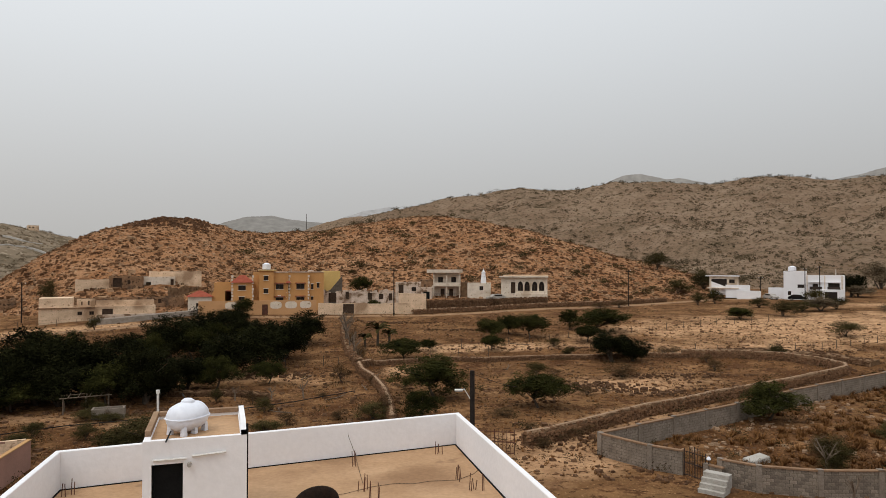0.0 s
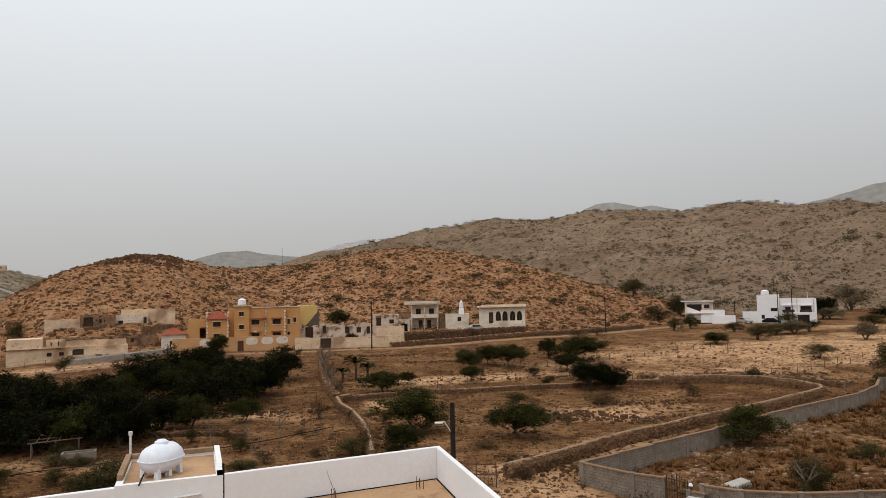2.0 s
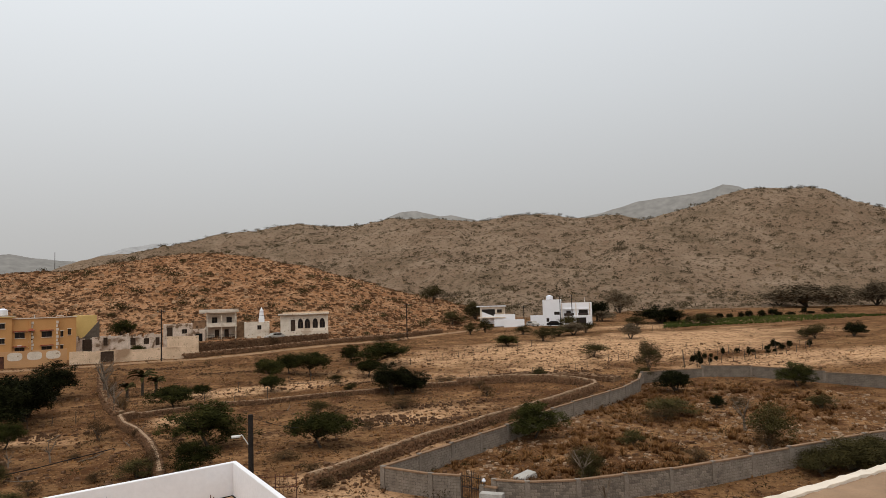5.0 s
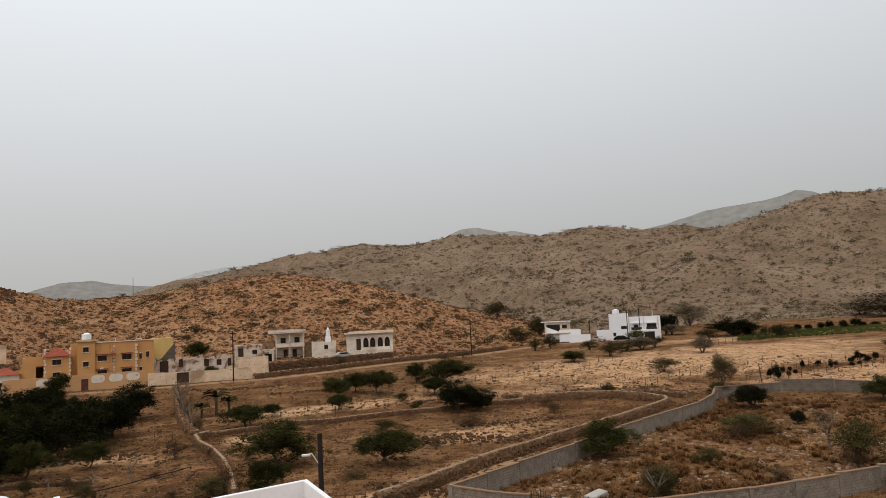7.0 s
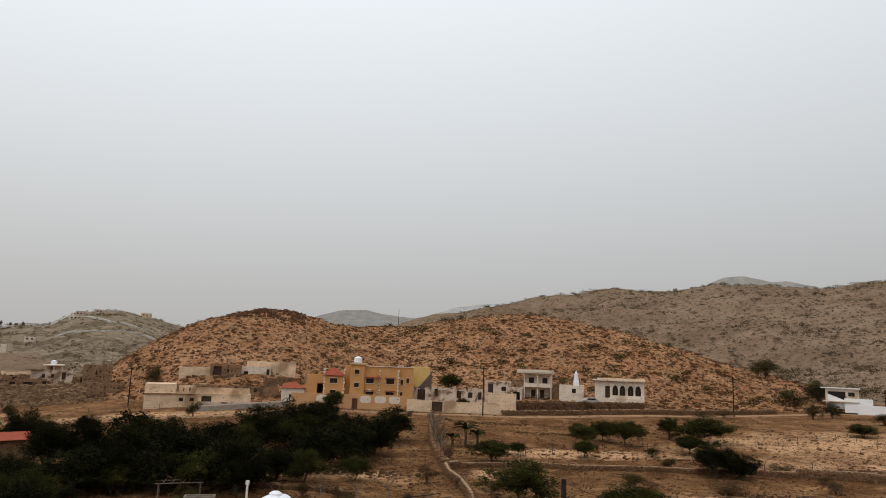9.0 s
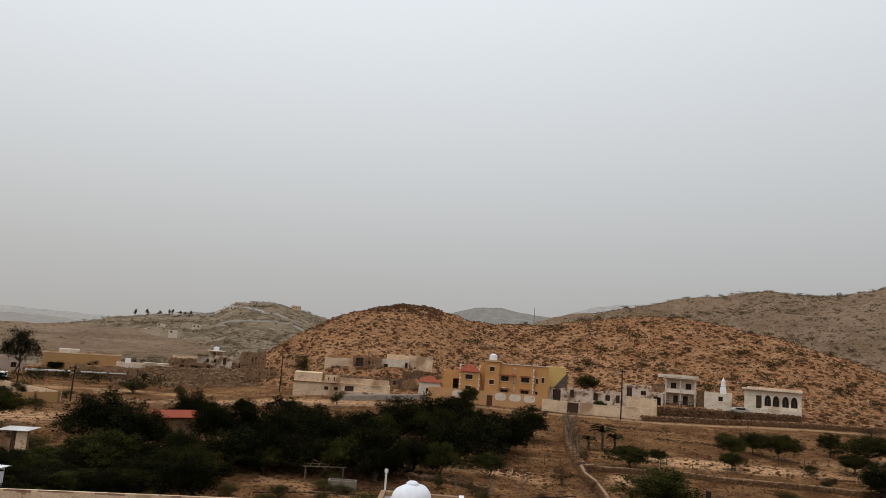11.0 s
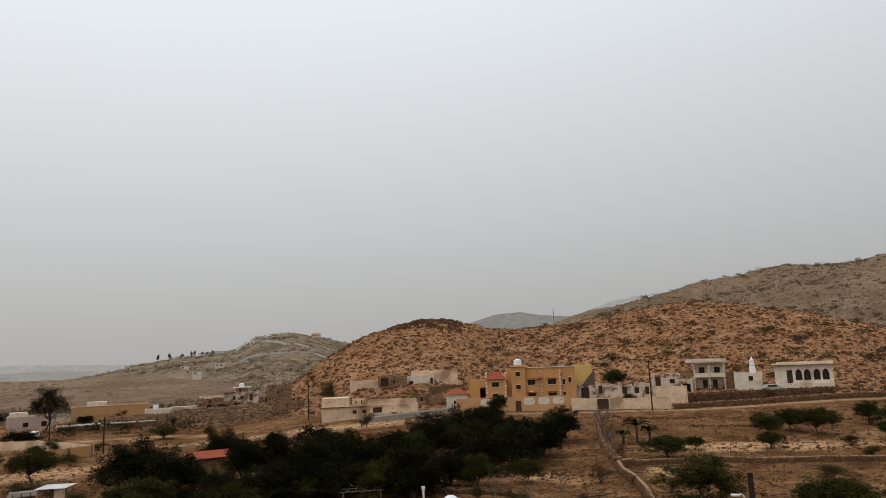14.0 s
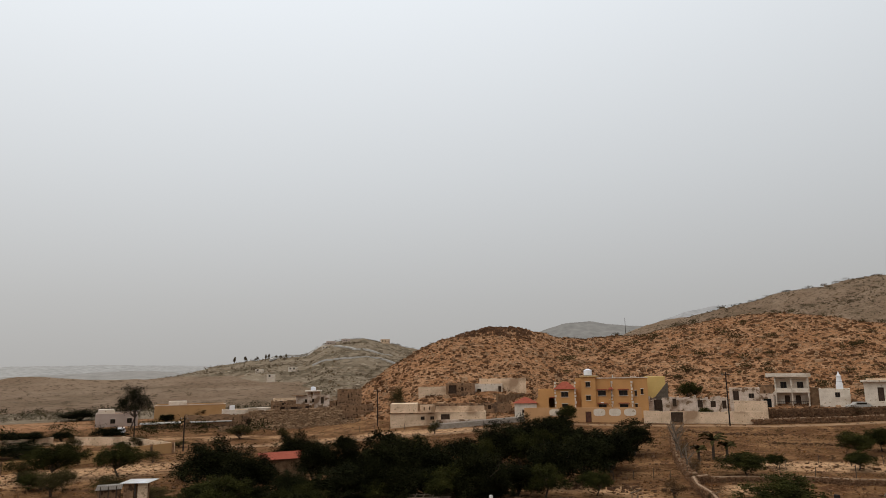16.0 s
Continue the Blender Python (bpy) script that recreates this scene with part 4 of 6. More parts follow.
def balcony_house():
    m, w = along((-2.3, 165), (4.3, 164.95), 5.1)
    ob = house("balcony_house", (-2.3, 167), (4.3, 166.95), 6, 5.1, 6.1, OFFWHITE, "small two-storey white house with two open balconies", parapet=.1,
               windows=((1.1, 3.75, 1.2, 1.3), (4.3, 3.75, 1.2, 1.3)), doors=((1.7, .15, 1.0, 2.1), (3.8, .15, 1.0, 2.1)), sink=2)
    part("annex", cube(-3.4, -.3, -1.0, 3, -2, 4.4), MUD, ob, "brown unplastered annex")
    part("annex_front", cube(-3.3, -.4, -2.6, -1.01, -2, 2.6), WEATHERED, ob)
    # no hole here: the black panel paints an opening's dark inside
    part("annex_opening", cube(-2.4, -.9, -2.64, -2.605, -.4, 1.6), BLACK, ob, "black panel for an unlit opening")
    for k in range(16):
        part("baluster", cube(.3 + k * .37, .36 + k * .37, -1.97, -1.91, .1, 1.0), METAL_DARK, ob)
    part("hand_rail", cube(.22, 6.2, -1.98, -1.90, 1.0, 1.07), METAL_DARK, ob)
    part("balcony_floor", cube(0, 6.6, -2, -.003, 2.85, 3.05), OFFWHITE, ob)
    part("porch_floor", cube(0, 6.6, -2, -.003, -1.8, .1), RUBBLE, ob)
    part("roof_slab", cube(-1.6, 7.0, -2.4, 6.2, 6.1, 6.35), OFFWHITE, ob)
    part("roof_edge", cube(-1.6, 7.0, -2.45, -2.25, 6.352, 6.9), OFFWHITE, ob)
    for x in (.1, 3.2, 6.3):
        for z0, z1 in ((.1, 2.85), (3.05, 6.1)):
            part("pillar", cube(x - .12, x + .12, -1.95, -1.7, z0, z1), OFFWHITE, ob)
    part("balustrade", cube(.25, 6.15, -1.95, -1.85, 3.05, 3.75), OFFWHITE, ob)
    part("outer_stair", wedge(-2.3, -.1, -1.5, .5, -1.5, 3.2), OFFWHITE, ob)


def shrine():
    ob = house("little_mosque", (5.9, 165), (11.5, 164.6), 6, 5.6, 3.1, OFFWHITE, "small white mosque with a stubby minaret", windows=((2.9, 1.4, .9, 1.0),), parapet=.3, sink=1.5)
    part("minaret_base", cube(3.2, 4.5, .3, 1.6, 2.9, 4.0), WHITE, ob)
    part("minaret", rods(((3.85, .95, 4.0), (3.85, .95, 5.6), .62, .42, 10), ((3.85, .95, 5.6), (3.85, .95, 5.75), .55, .55, 10), ((3.85, .95, 5.75), (3.85, .95, 6.6), .36, .03, 10)), WHITE, ob)
    part("side_room", cube(-1.6, -.01, .8, 4.5, -1.5, 3.3), RUBBLE, ob)


def arcade_house():
    m, w = along((14.0, 164.4), (24.9, 163.1), 6.2)
    ob = house("arcade_house", (14.0, 164.4), (24.9, 163.1), 6, 6.2, 3.9, OFFWHITE, "long white house with an arched veranda", doors=((2.3, .1, 1.1, 2.7),), parapet=.2,
               gaps=((3.95, .7, 1.25, 1.4), (5.55, .7, 1.25, 1.4), (7.35, .7, 1.25, 1.4), (9.0, .7, 1.25, 1.4)), sink=1.5)
    # round heads over the four arches, and the dim veranda wall inside
    for x in (3.95, 5.55, 7.35, 9.0):
        bm = bmesh.new()
        pts = [(x + .625 + .625 * math.cos(q), 2.1 + .9 * math.sin(q)) for q in np.linspace(0, math.pi, 15)]
        v = [bm.verts.new((u, -.012, z)) for u, z in pts]
        bm.faces.new(v)
        part("arch_head", bm, PANE, ob, "dark glazed arch head")
        rim = bmesh.new()
        for (u0, z0), (u1, z1) in zip(pts, pts[1:]):
            rod(rim, (u0, -.03, z0), (u1, -.03, z1), .06, sides=5)
        part("arch_rim", rim, OFFWHITE, ob)
        window(ob, x, .7, 1.25, 1.4, sill=False)
    part("roof_edge", cube(-.5, w + .2, -.7, .3, 3.9, 4.25), OFFWHITE, ob)
    part("roof_band", cube(.5, w + .2, -.2, .5, 4.252, 4.55), CREAM, ob)
    part("plinth", cube(3, w, -.7, -.003, -1.4, .12), OFFWHITE, ob)


balcony_house(), shrine(), arcade_house()

# old houses between the villa and the balcony house
house("old_low_house", (-10.6, 152.6), (-4.9, 152.9), 5, 5.6, 3.65, WEATHERED, "old single-storey house with flaking white paint", windows=((3.6, 1.7, 1.0, .9),), doors=((.7, 1.2, 1.1, 1.9),), parapet=.2, sink=2.5, sills=False)
ragged("ruined_white_rooms", (-26.6, 151), (-10.8, 152.6), 5.0, 2.7, 1.5, WEATHERED, "row of ruined roofless white rooms with broken walls", openings=((1.3, .0, 1.7, 2.0), (5.0, .6, .8, 1.6), (9.9, .4, 1.0, 1.5), (12.4, .5, 1.0, 1.2), (14.6, .2, .8, 1.6)), seed=4, returns=4)
ragged("old_boundary_wall", (-25.3, 138.7), (-4.2, 140.9), 3.3, 2.15, .3, CREAM, "long cream boundary wall with a dark wooden gate", t=.3, openings=((5.0, 0, 2.2, 1.9),), seed=5, category="wall")
tagged(part("boundary_gate", cube(5.1, 7.1, .1, .18, 0, 1.85, m=along((-25.3, 138.7), (-4.2, 140.9), 3.3)[0]), GREENWOOD), "dark wooden gate in the cream boundary wall", "gate")
ragged("terrace_wall", (-9.5, 146.5), (-3.6, 147), 3.4, 3.7, .2, CREAM, "cream retaining wall below the old house", t=.4, seed=6, category="wall")

# the red-roofed hut and the old houses on the slope
hut = house("red_roofed_hut", (-52.4, 140.5), (-48.0, 142.1), 4, 3.6, 3.0, OFFWHITE, "small white hut with a red tiled roof", windows=((1.6, 1.0, .7, .7), (3.2, .9, .8, .8)), parapet=.1)
part("tiled_roof", hip(-.3, 5.0, -.4, 4.3, 3.0, 4.2), REDTILE, hut)
o = house("old_cream_house", (-75.3, 127.4), (-57.3, 136.4), 7, 2.6, 2.55, CREAM, "long old cream house with small dark windows", windows=((6.4, 1.0, .8, .7), (8.4, 1.0, .8, .7)), doors=((10.6, .1, 1.9, 2.0),), parapet=.1, sink=1.5, sills=False)
part("raised_end", cube(0, 5.6, .3, 6.6, 2.0, 4.3), CREAM, o)
part("upper_room", pierced(3.2, 1.6, .2, [(.5, .2, .5, .9), (1.7, .4, .5, .8)], Matrix.Translation((6.2, 2.2, 2.4))), CREAM, o)
part("roof_parapet", cube(9.5, 20.0, 3.0, 3.3, 2.4, 3.6), CREAM, o)
part("front_ledge", cube(9.6, 19.9, -.5, -.004, -1.4, 1.0), WEATHERED, o)
part("roof_beam", cube(-.2, 9.3, -.25, -.004, 2.35, 2.5), MUD, o)
for x in (6.6, 7.8, 8.6):
    part("roof_stub", cube(x, x + .35, 1.2, 1.6, 2.4, 3.9 - .3 * (x > 8)), CREAM, o)
ragged("ruined_terrace_rooms", (-76, 137), (-55.5, 146.5), 4.6, 1.9, .6, MUD, "ruined mud-brick rooms on the slope", openings=((4.2, .2, .7, 1.3), (6.0, .3, .6, 1.2), (13.5, .4, 1.0, 1.1), (15.3, .4, 1.0, 1.1), (17.5, .5, .7, .9)), seed=8, returns=3)
ragged("hillside_wall", (-81.5, 151.5), (-72, 156.2), 7.6, 2.3, .25, CREAM, "pale plastered wall of a hillside ruin", seed=9, returns=4)
ragged("roofless_house", (-74.5, 152.8), (-68.3, 156), 6.8, 3.9, .4, MUD, "roofless mud-brick house with a dark open front", openings=((.6, 1.4, 1.9, 2.0), (3.6, 2.0, .6, .9)), seed=10, returns=5)
o = house("long_hillside_house", (-69.4, 157.4), (-62.7, 160.2), 6, 7.2, 3.2, OFFWHITE, "long pale hillside house with one dark window", windows=((1.0, 1.1, 1.0, .9),), doors=((6.2, .6, .7, 2.0),), parapet=.15, sink=2, sills=False)
ragged("sloping_wall", (-69, 160.5), (-57.4, 162.3), 9.0, 2.7, .3, CREAM, "pale sloping wall above the hillside house", seed=11)
ragged("broken_lane_wall", (-60, 150), (-57, 160), 6.5, 1.8, .8, RUBBLE, "broken rubble wall beside the hill path", seed=12)

# the white villa up the valley
v = house("white_villa", (96.0, 181.0), (103.9, 176.7), 9, 4.4, 5.9, WHITE, "modern white two-storey villa with a tower", parapet=.4, windows=((1.6, 2.7, 1.3, 1.0), (5.2, 2.9, 2.6, 1.0), (7.6, 1.6, .5, .8)), sink=1.5, sills=False)
part("tower", pierced(5.4, 8.0, .25, [(1.0, 1.6, .8, 1.1), (3.3, 3.6, 1.6, .9)], Matrix.Translation((-5.2, -1, -1))), WHITE, v)
part("tower_side", cube(-5.2, -4.95, -.75, 8, -1, 7.0), WHITE, v)
part("tower_side", cube(-.05, .2, -.75, 8, -1, 7.0), WHITE, v)
part("tower_back", cube(-4.95, -.05, 7.75, 8, -1, 7.0), WHITE, v)
part("tower_roof", cube(-4.95, -.05, -.75, 7.75, 6.4, 6.6), SCREED, v)
window(v, -4.2, .6, .8, 1.1, -1, sill=False), window(v, -1.9, 2.6, 1.6, .9, -1, sill=False)
part("porch", cube(3.2, 8.6, -2.2, -.01, -1, 2.3), WHITE, v)
for x in (.9, 5.0):
    b = part("balcony", cube(x, x + 2.9, -.9, -.012, 2.0, 2.2), WHITE, v)
    part("balcony_rail", cube(x, x + 2.9, -.9, -.8, 2.2, 3.0), METAL_DARK, b, "dark metal balcony rail")
    part("shade_hood", cube(x - .1, x + 3.0, -.7, -.012, 4.1, 4.25), WHITE, b)
for x in (.2, 4.3, 8.2):
    part("wall_rib", cube(x, x + .25, -.22, -.004, -1, 5.9), OFFWHITE, v)
# dark sheet on the solid porch stands for the shade within
part("porch_opening", cube(4.4, 7.2, -2.24, -2.205, -.4, 1.7), PANE, v, "dark panel for the porch's shaded inside")
part("antenna", rods(((7, 2, 5.5), (7, 2, 7.6), .12, .04)), FRAME, v)
tk = thing("villa_tank", v.matrix_basis @ pose(-3.2, 2, 6.6), "white water tank on the villa's tower", "tank")
part("body", rods(((0, 0, 0), (0, 0, 1.5), 1.0, 1.0, 18)), PLASTIC, tk)
part("lid", rods(((0, 0, 1.5), (0, 0, 1.8), .95, .3, 18)), PLASTIC, tk)
ragged("villa_wall", (88.1, 185.1), (95.5, 182), 4.4, 2.6, .05, WHITE, "white plastered wall beside the villa", seed=31, category="wall")
an = house("white_annex", (73.5, 188.6), (80.3, 185.8), 6, 7.0, 2.9, OFFWHITE, "low white house with a green window", windows=((5.0, 1.1, 1.4, 1.0),), parapet=.2, sink=2)
part("roof_edge", cube(-1, 7.6, -.6, 0, 2.9, 3.2), WHITE, an)
part("veranda_slab", cube(-.5, 7.4, -2.6, -.62, -.3, -.1), OFFWHITE, an)
# veranda shade laid on the uncut wall as a dark panel
part("veranda_gap", cube(.5, 4.4, -.03, -.004, .2, 2.2), PANE, an, "dark panel for the veranda's shaded inside")
part("stepped_wall", wedge(5.5, .5, -1.4, -1.2, -2, 1.6), WHITE, an)
ragged("annex_wall", (76.4, 184.9), (82.0, 182.6), 5.4, 2.3, .05, WHITE, "white wall below the annex", seed=32, category="wall")
ragged("annex_lower_wall", (78.7, 183.2), (84.2, 181.0), 4.2, 2.0, .05, WHITE, "low white wall with a dark gate beside it", seed=33, category="wall")


def car(x, y, turn, paint, label):
    ob = thing("parked_car", at(x, y, turn), label, "car")
    bm = bmesh.new()
    prof = [(-2.2, .35), (-2.25, .75), (-1.9, .95), (-1.2, 1.05), (-.7, 1.5), (1.1, 1.55), (1.8, 1.1), (2.2, .95), (2.25, .4)]
    rows = [[bm.verts.new((x, y, z)) for x, z in prof] for y in (-.85, -.8, .8, .85)]
    for a, b in zip(rows, rows[1:]):
        for k in range(len(prof)):
            bm.faces.new((a[k], b[k], b[(k + 1) % len(prof)], a[(k + 1) % len(prof)]))
    bm.faces.new(rows[0][::-1]), bm.faces.new(rows[-1])
    part("body", bm, paint, ob)
    for s in (-1, 1):
        part("side_window", cube(-.75, 1.2, min(s * .86, s * .84), max(s * .86, s * .84), 1.08, 1.42), PANE, ob)
        for x in (-1.4, 1.4):
            w = part("wheel", rods(((x, s * .68, .33), (x, s * .9, .33), .33, .33, 14)), CABLE, ob)
            part("rim", rods(((x, s * .9, .33), (x, s * .92, .33), .2, .2, 10)), CONCRETE, w)


car(86.5, 180.5, 100, CONCRETE, "pale grey car parked on the track by the villa")
car(91.5, 176.5, 150, BLACK, "dark car parked before the white villa")
car(12.6, 162.8, 20, CONCRETE, "pale grey car parked between the mosque and the arcade house")
car(-137.5, 111.5, 130, WHITE, "white car parked by the walled field")

# ---- the old town on the left ----
tb = house("long_tan_building", (-161.4, 142.0), (-148.1, 155.9), 12, 1.0, 4.2, TAN, "long plain tan building with a flat roof", parapet=.3, sink=2)
part("roof_edge", cube(-.1, 19.4, -.1, .3, 4.2, 4.36), OFFWHITE, tb)
part("roof_room", cube(3.6, 8.6, 2, 6, 3.9, 5.3), OFFWHITE, tb)
wl2 = house("white_plain_house", (-163.0, 124.5), (-156.5, 132.4), 9, -.2, 4.2, PALEPINK, "pale pink two-room house with dark windows", windows=((3.6, 1.6, 1.2, 1.2), (7.6, 1.6, 1.2, 1.3)), parapet=.3, sink=1)
part("roof_room", cube(.5, 4.5, 2, 6, 3.9, 5.2), OFFWHITE, wl2)
sw2 = house("small_white_house", (-141.9, 148.0), (-136.8, 152.7), 7, 1.0, 2.9, OFFWHITE, "small white house with two slit windows", windows=((1.0, .6, .4, 1.2), (4.0, .6, .5, 1.2)), parapet=.2, sink=2, sills=False)
part("long_wing", cube(6.9, 17.5, 1.0, 4, -1, 3.2), OFFWHITE, sw2)
part("roof_box", cube(2, 3.4, 2, 3.4, 2.7, 4.0), WHITE, sw2)
ragged("town_stone_wall", (-136, 129), (-104.8, 152.4), .0, 4.0, .7, MUD, "long dark rubble wall of the old town", t=.8, openings=((15, 1.2, 1.2, 1.2), (27, 1.4, 1.2, 1.6)), seed=14, category="wall")
ragged("town_mud_house", (-104.8, 152.4), (-98, 156.9), .2, 5.2, .8, MUD, "ruined mud-brick house with a broken top", t=.7, seed=15, returns=6)
ragged("town_upper_ruin", (-128, 152), (-112, 160), 3.0, 3.5, 1.2, MUD, "broken upper walls of the old town", openings=((3, 1.5, .9, 1.2), (8, 1.5, .9, 1.4)), seed=16, returns=5)
h2 = house("town_white_house", (-120.4, 153.3), (-113.2, 158.7), 6, 5.2, 2.4, WEATHERED, "old white town house with a dark open roof room", windows=((2.4, .6, .6, .9), (4.3, .6, .6, .9)), doors=((6.6, .2, .9, 1.8),), parapet=.2, sink=4, sills=False)
for x in (2.8, 4.6, 6.3):
    part("roof_post", cube(x, x + .3, 1.0, 1.3, 2.2, 3.5), OFFWHITE, h2)
part("roof_room", cube(2.8, 6.6, 2.6, 5, 2.2, 3.5), WEATHERED, h2)
part("roof_slab", cube(2.4, 7.0, .6, 5.2, 3.5, 3.75), OFFWHITE, h2)
part("lean_to_roof", cube(-1.2, 3.0, -.8, 1.6, 2.42, 2.6), MUD, h2)
part("tank", rods(((4.6, 2.8, 3.75), (4.6, 2.8, 4.6), .7, .7, 14), ((4.6, 2.8, 4.6), (4.6, 2.8, 4.8), .6, .2, 14)), PLASTIC, h2, "white round water tank")
ragged("town_broken_rooms", (-123.5, 147.0), (-114.5, 153.6), 3.2, 2.6, 1.4, MUD, "collapsed stone rooms with dark hollows", t=.6, openings=((2.2, .4, 1.2, 1.3), (5.0, .1, 1.8, 1.6), (8.8, .5, 1.0, 1.4)), seed=51, returns=4)
ragged("town_lower_rooms", (-115.0, 149.6), (-108.5, 154.6), 1.8, 2.8, 1.0, WEATHERED, "half-fallen pale room above the rubble slope", t=.5, openings=((1.0, .8, .9, 1.3), (3.6, .2, 2.2, 1.6)), seed=52, returns=4)
house("town_tower_house", (-111.5, 160), (-106, 163.7), 6, 3.7, 5.4, MUD, "square mud-brick tower house", windows=((2.8, 3.0, .5, .9),), parapet=.3, sink=4, sills=False)
house("town_back_house", (-134, 160), (-128, 164), 5, 4.2, 2.4, CREAM, "small cream house at the edge of the old town", windows=((2, .8, .8, .9),), parapet=.2, sink=4, sills=False)
lr = house("dark_low_store", (-144.5, 123.4), (-138.4, 130.2), 5, -.6, 2.3, MUD, "low dark store with a flat pale roof", doors=((2, 0, 1.4, 1.8),), parapet=.05, sink=1)
part("roof_edge", cube(-.4, 9.5, -.5, 5.2, 2.3, 2.5), CONCRETE, lr)
st2 = house("dark_stone_store", (-131.8, 127.6), (-126.0, 134.6), 5, -.3, 2.4, MUD, "low dark stone store with a pale flat roof", doors=((2.4, 0, 1.2, 1.7), (6.0, .3, .9, 1.1)), parapet=.05, sink=1, sills=False)
part("roof_edge", cube(-.3, 9.4, -.4, 5.2, 2.4, 2.58), CONCRETE, st2)
house("dark_byre", (-134.2, 134.5), (-131.4, 137.2), 4, .0, 2.2, MUD, "small dark stone byre", parapet=.1, sink=1)
house("far_white_block", (-340, 232), (-331, 243), 10, .0, 3.6, OFFWHITE, "distant long white building", windows=tuple((1 + 2.6 * k, 1.2, 1.5, 1.3) for k in range(5)), parapet=.5, sink=2, sills=False)
rt = thing("red_sheet_shed", at(-61.8, 72.6, 52), "low shed with a faded red sheet roof", "shed")
part("wall", cube(0, 5.2, 0, 3, -.3, 2.4), RUBBLE, rt)
corrugated((-.4, -.5, 2.45), (5.6, -.5, 2.45), (-.4, 3.4, 3.0), REDTILE, "roof_sheet", rt)
s = tagged(new("animal_shed"), "low animal shed with a bleached white sheet roof", "shed")
p, q, r = Vector((-62.59, 51.17, 2.7)), Vector((-59.97, 52.46, 2.7)), Vector((-62.31, 52.38, 3.0))
corrugated(p, q, r, TIN, "roof_sheet", s)
m, w = along(p, q, 0)
part("front_wall", cube(.3, w * .45, .35, .55, -.2, 2.6, m=m), MUD, s)
part("front_wall", cube(w * .6, w - .2, .35, .55, -.2, 2.6, m=m), CREAM, s, "pale plastered front")
part("back_wall", cube(.3, w - .2, (r - p).length - .5, (r - p).length - .3, -.2, 2.85, m=m), MUD, s)
part("corner_post", rods((m @ Vector((w * .52, .3, -.2)), m @ Vector((w * .52, .3, 2.65)), .08)), BARK, s)
s = thing("goat_pen", along((-65.04, 50.51), (-63.63, 52.09), 0)[0], "low dark goat pen roofed with dull sheets", "shed")
w = 2.12
part("wall", cube(0, w, 0, .2, -.2, 1.9), MUD, s)
part("wall", cube(0, w, 2.6, 2.8, -.2, 1.95), MUD, s)
corrugated((-.2, -.3, 2.0), (w + .2, -.3, 2.0), (-.2, 3.0, 2.1), GREYSHEET, "roof_sheet", s)
for x in (.3, w * .5, w - .3):
    part("post", rods(((x, -.2, -.2), (x, -.2, 2.3), .05)), BARK, s)

# ---- walls of the fields ----
def jitter_block(rnd, sx, sy, sz, k=.18):
    """Eight corners of a rough stone."""
    return [(sx * (x + rnd.uniform(-k, k)), sy * (y + rnd.uniform(-k, k)), sz * (z + rnd.uniform(-k, k))) for x, y, z in
            ((-.5, -.5, -.5), (.5, -.5, -.5), (.5, .5, -.5), (-.5, .5, -.5), (-.4, -.4, .5), (.4, -.4, .5), (.4, .4, .5), (-.4, .4, .5))]


HEX = ((3, 2, 1, 0), (4, 5, 6, 7), (0, 1, 5, 4), (1, 2, 6, 5), (2, 3, 7, 6), (3, 0, 4, 7))


def heap(name, stones, material, label, category, kind="", parent=None):
    """Many rough stones (x, y, z, size) joined into one mesh."""
    rnd = random.Random(len(stones))
    co, fs = [], []
    for x, y, z, s in stones:
        b, a = len(co), rnd.uniform(0, 6.28)
        c, d = math.cos(a), math.sin(a)
        for u, v, w in jitter_block(rnd, s * rnd.uniform(.7, 1.4), s, s * rnd.uniform(.55, .95)):
            co.append((x + u * c - v * d, y + u * d + v * c, z + w))
        fs.extend(tuple(b + i for i in f) for f in HEX)
    me = bpy.data.meshes.new(name)
    me.from_pydata(co, [], fs)
    me.materials.append(material)
    ob = new(name, me)
    ob.parent = parent
    return tagged(ob, label, category, kind=kind)


def resample(pts, step):
    out = []
    for (x0, y0), (x1, y1) in zip(pts, pts[1:]):
        n = max(1, int(math.hypot(x1 - x0, y1 - y0) / step))
        out += [(x0 + (x1 - x0) * k / n, y0 + (y1 - y0) * k / n) for k in range(n)]
    return out + [pts[-1]]


def strip(pts, w, h, material, name, parent, label="", sink=.4, lift=0.0, wobble=.06, seed=2):
    """A wall body that follows the ground along a line."""
    rnd = random.Random(seed)
    q = resample(pts, .9)
    bm, rows = bmesh.new(), []
    for k, p in enumerate(q):
        a, b = q[max(0, k - 1)], q[min(len(q) - 1, k + 1)]
        t = Vector((b[0] - a[0], b[1] - a[1], 0)).normalized()
        n = Vector((t.y, -t.x, 0)) * (w / 2)
        z = ground_z(*p)
        u = Vector((p[0], p[1], 0))
        top = z + h + lift + rnd.uniform(-wobble, wobble)
        rows.append([bm.verts.new(u - n * 1.15 + Vector((0, 0, z - sink + lift))), bm.verts.new(u - n * .85 + Vector((0, 0, top))),
                     bm.verts.new(u + n * .85 + Vector((0, 0, top))), bm.verts.new(u + n * 1.15 + Vector((0, 0, z - sink + lift)))])
    for a, b in zip(rows, rows[1:]):
        for k in range(3):
            bm.faces.new((a[k], b[k], b[k + 1], a[k + 1]))
    bm.faces.new(rows[0]), bm.faces.new(rows[-1][::-1])
    bmesh.ops.recalc_face_normals(bm, faces=list(bm.faces))
    return part(name, bm, material, parent, label)


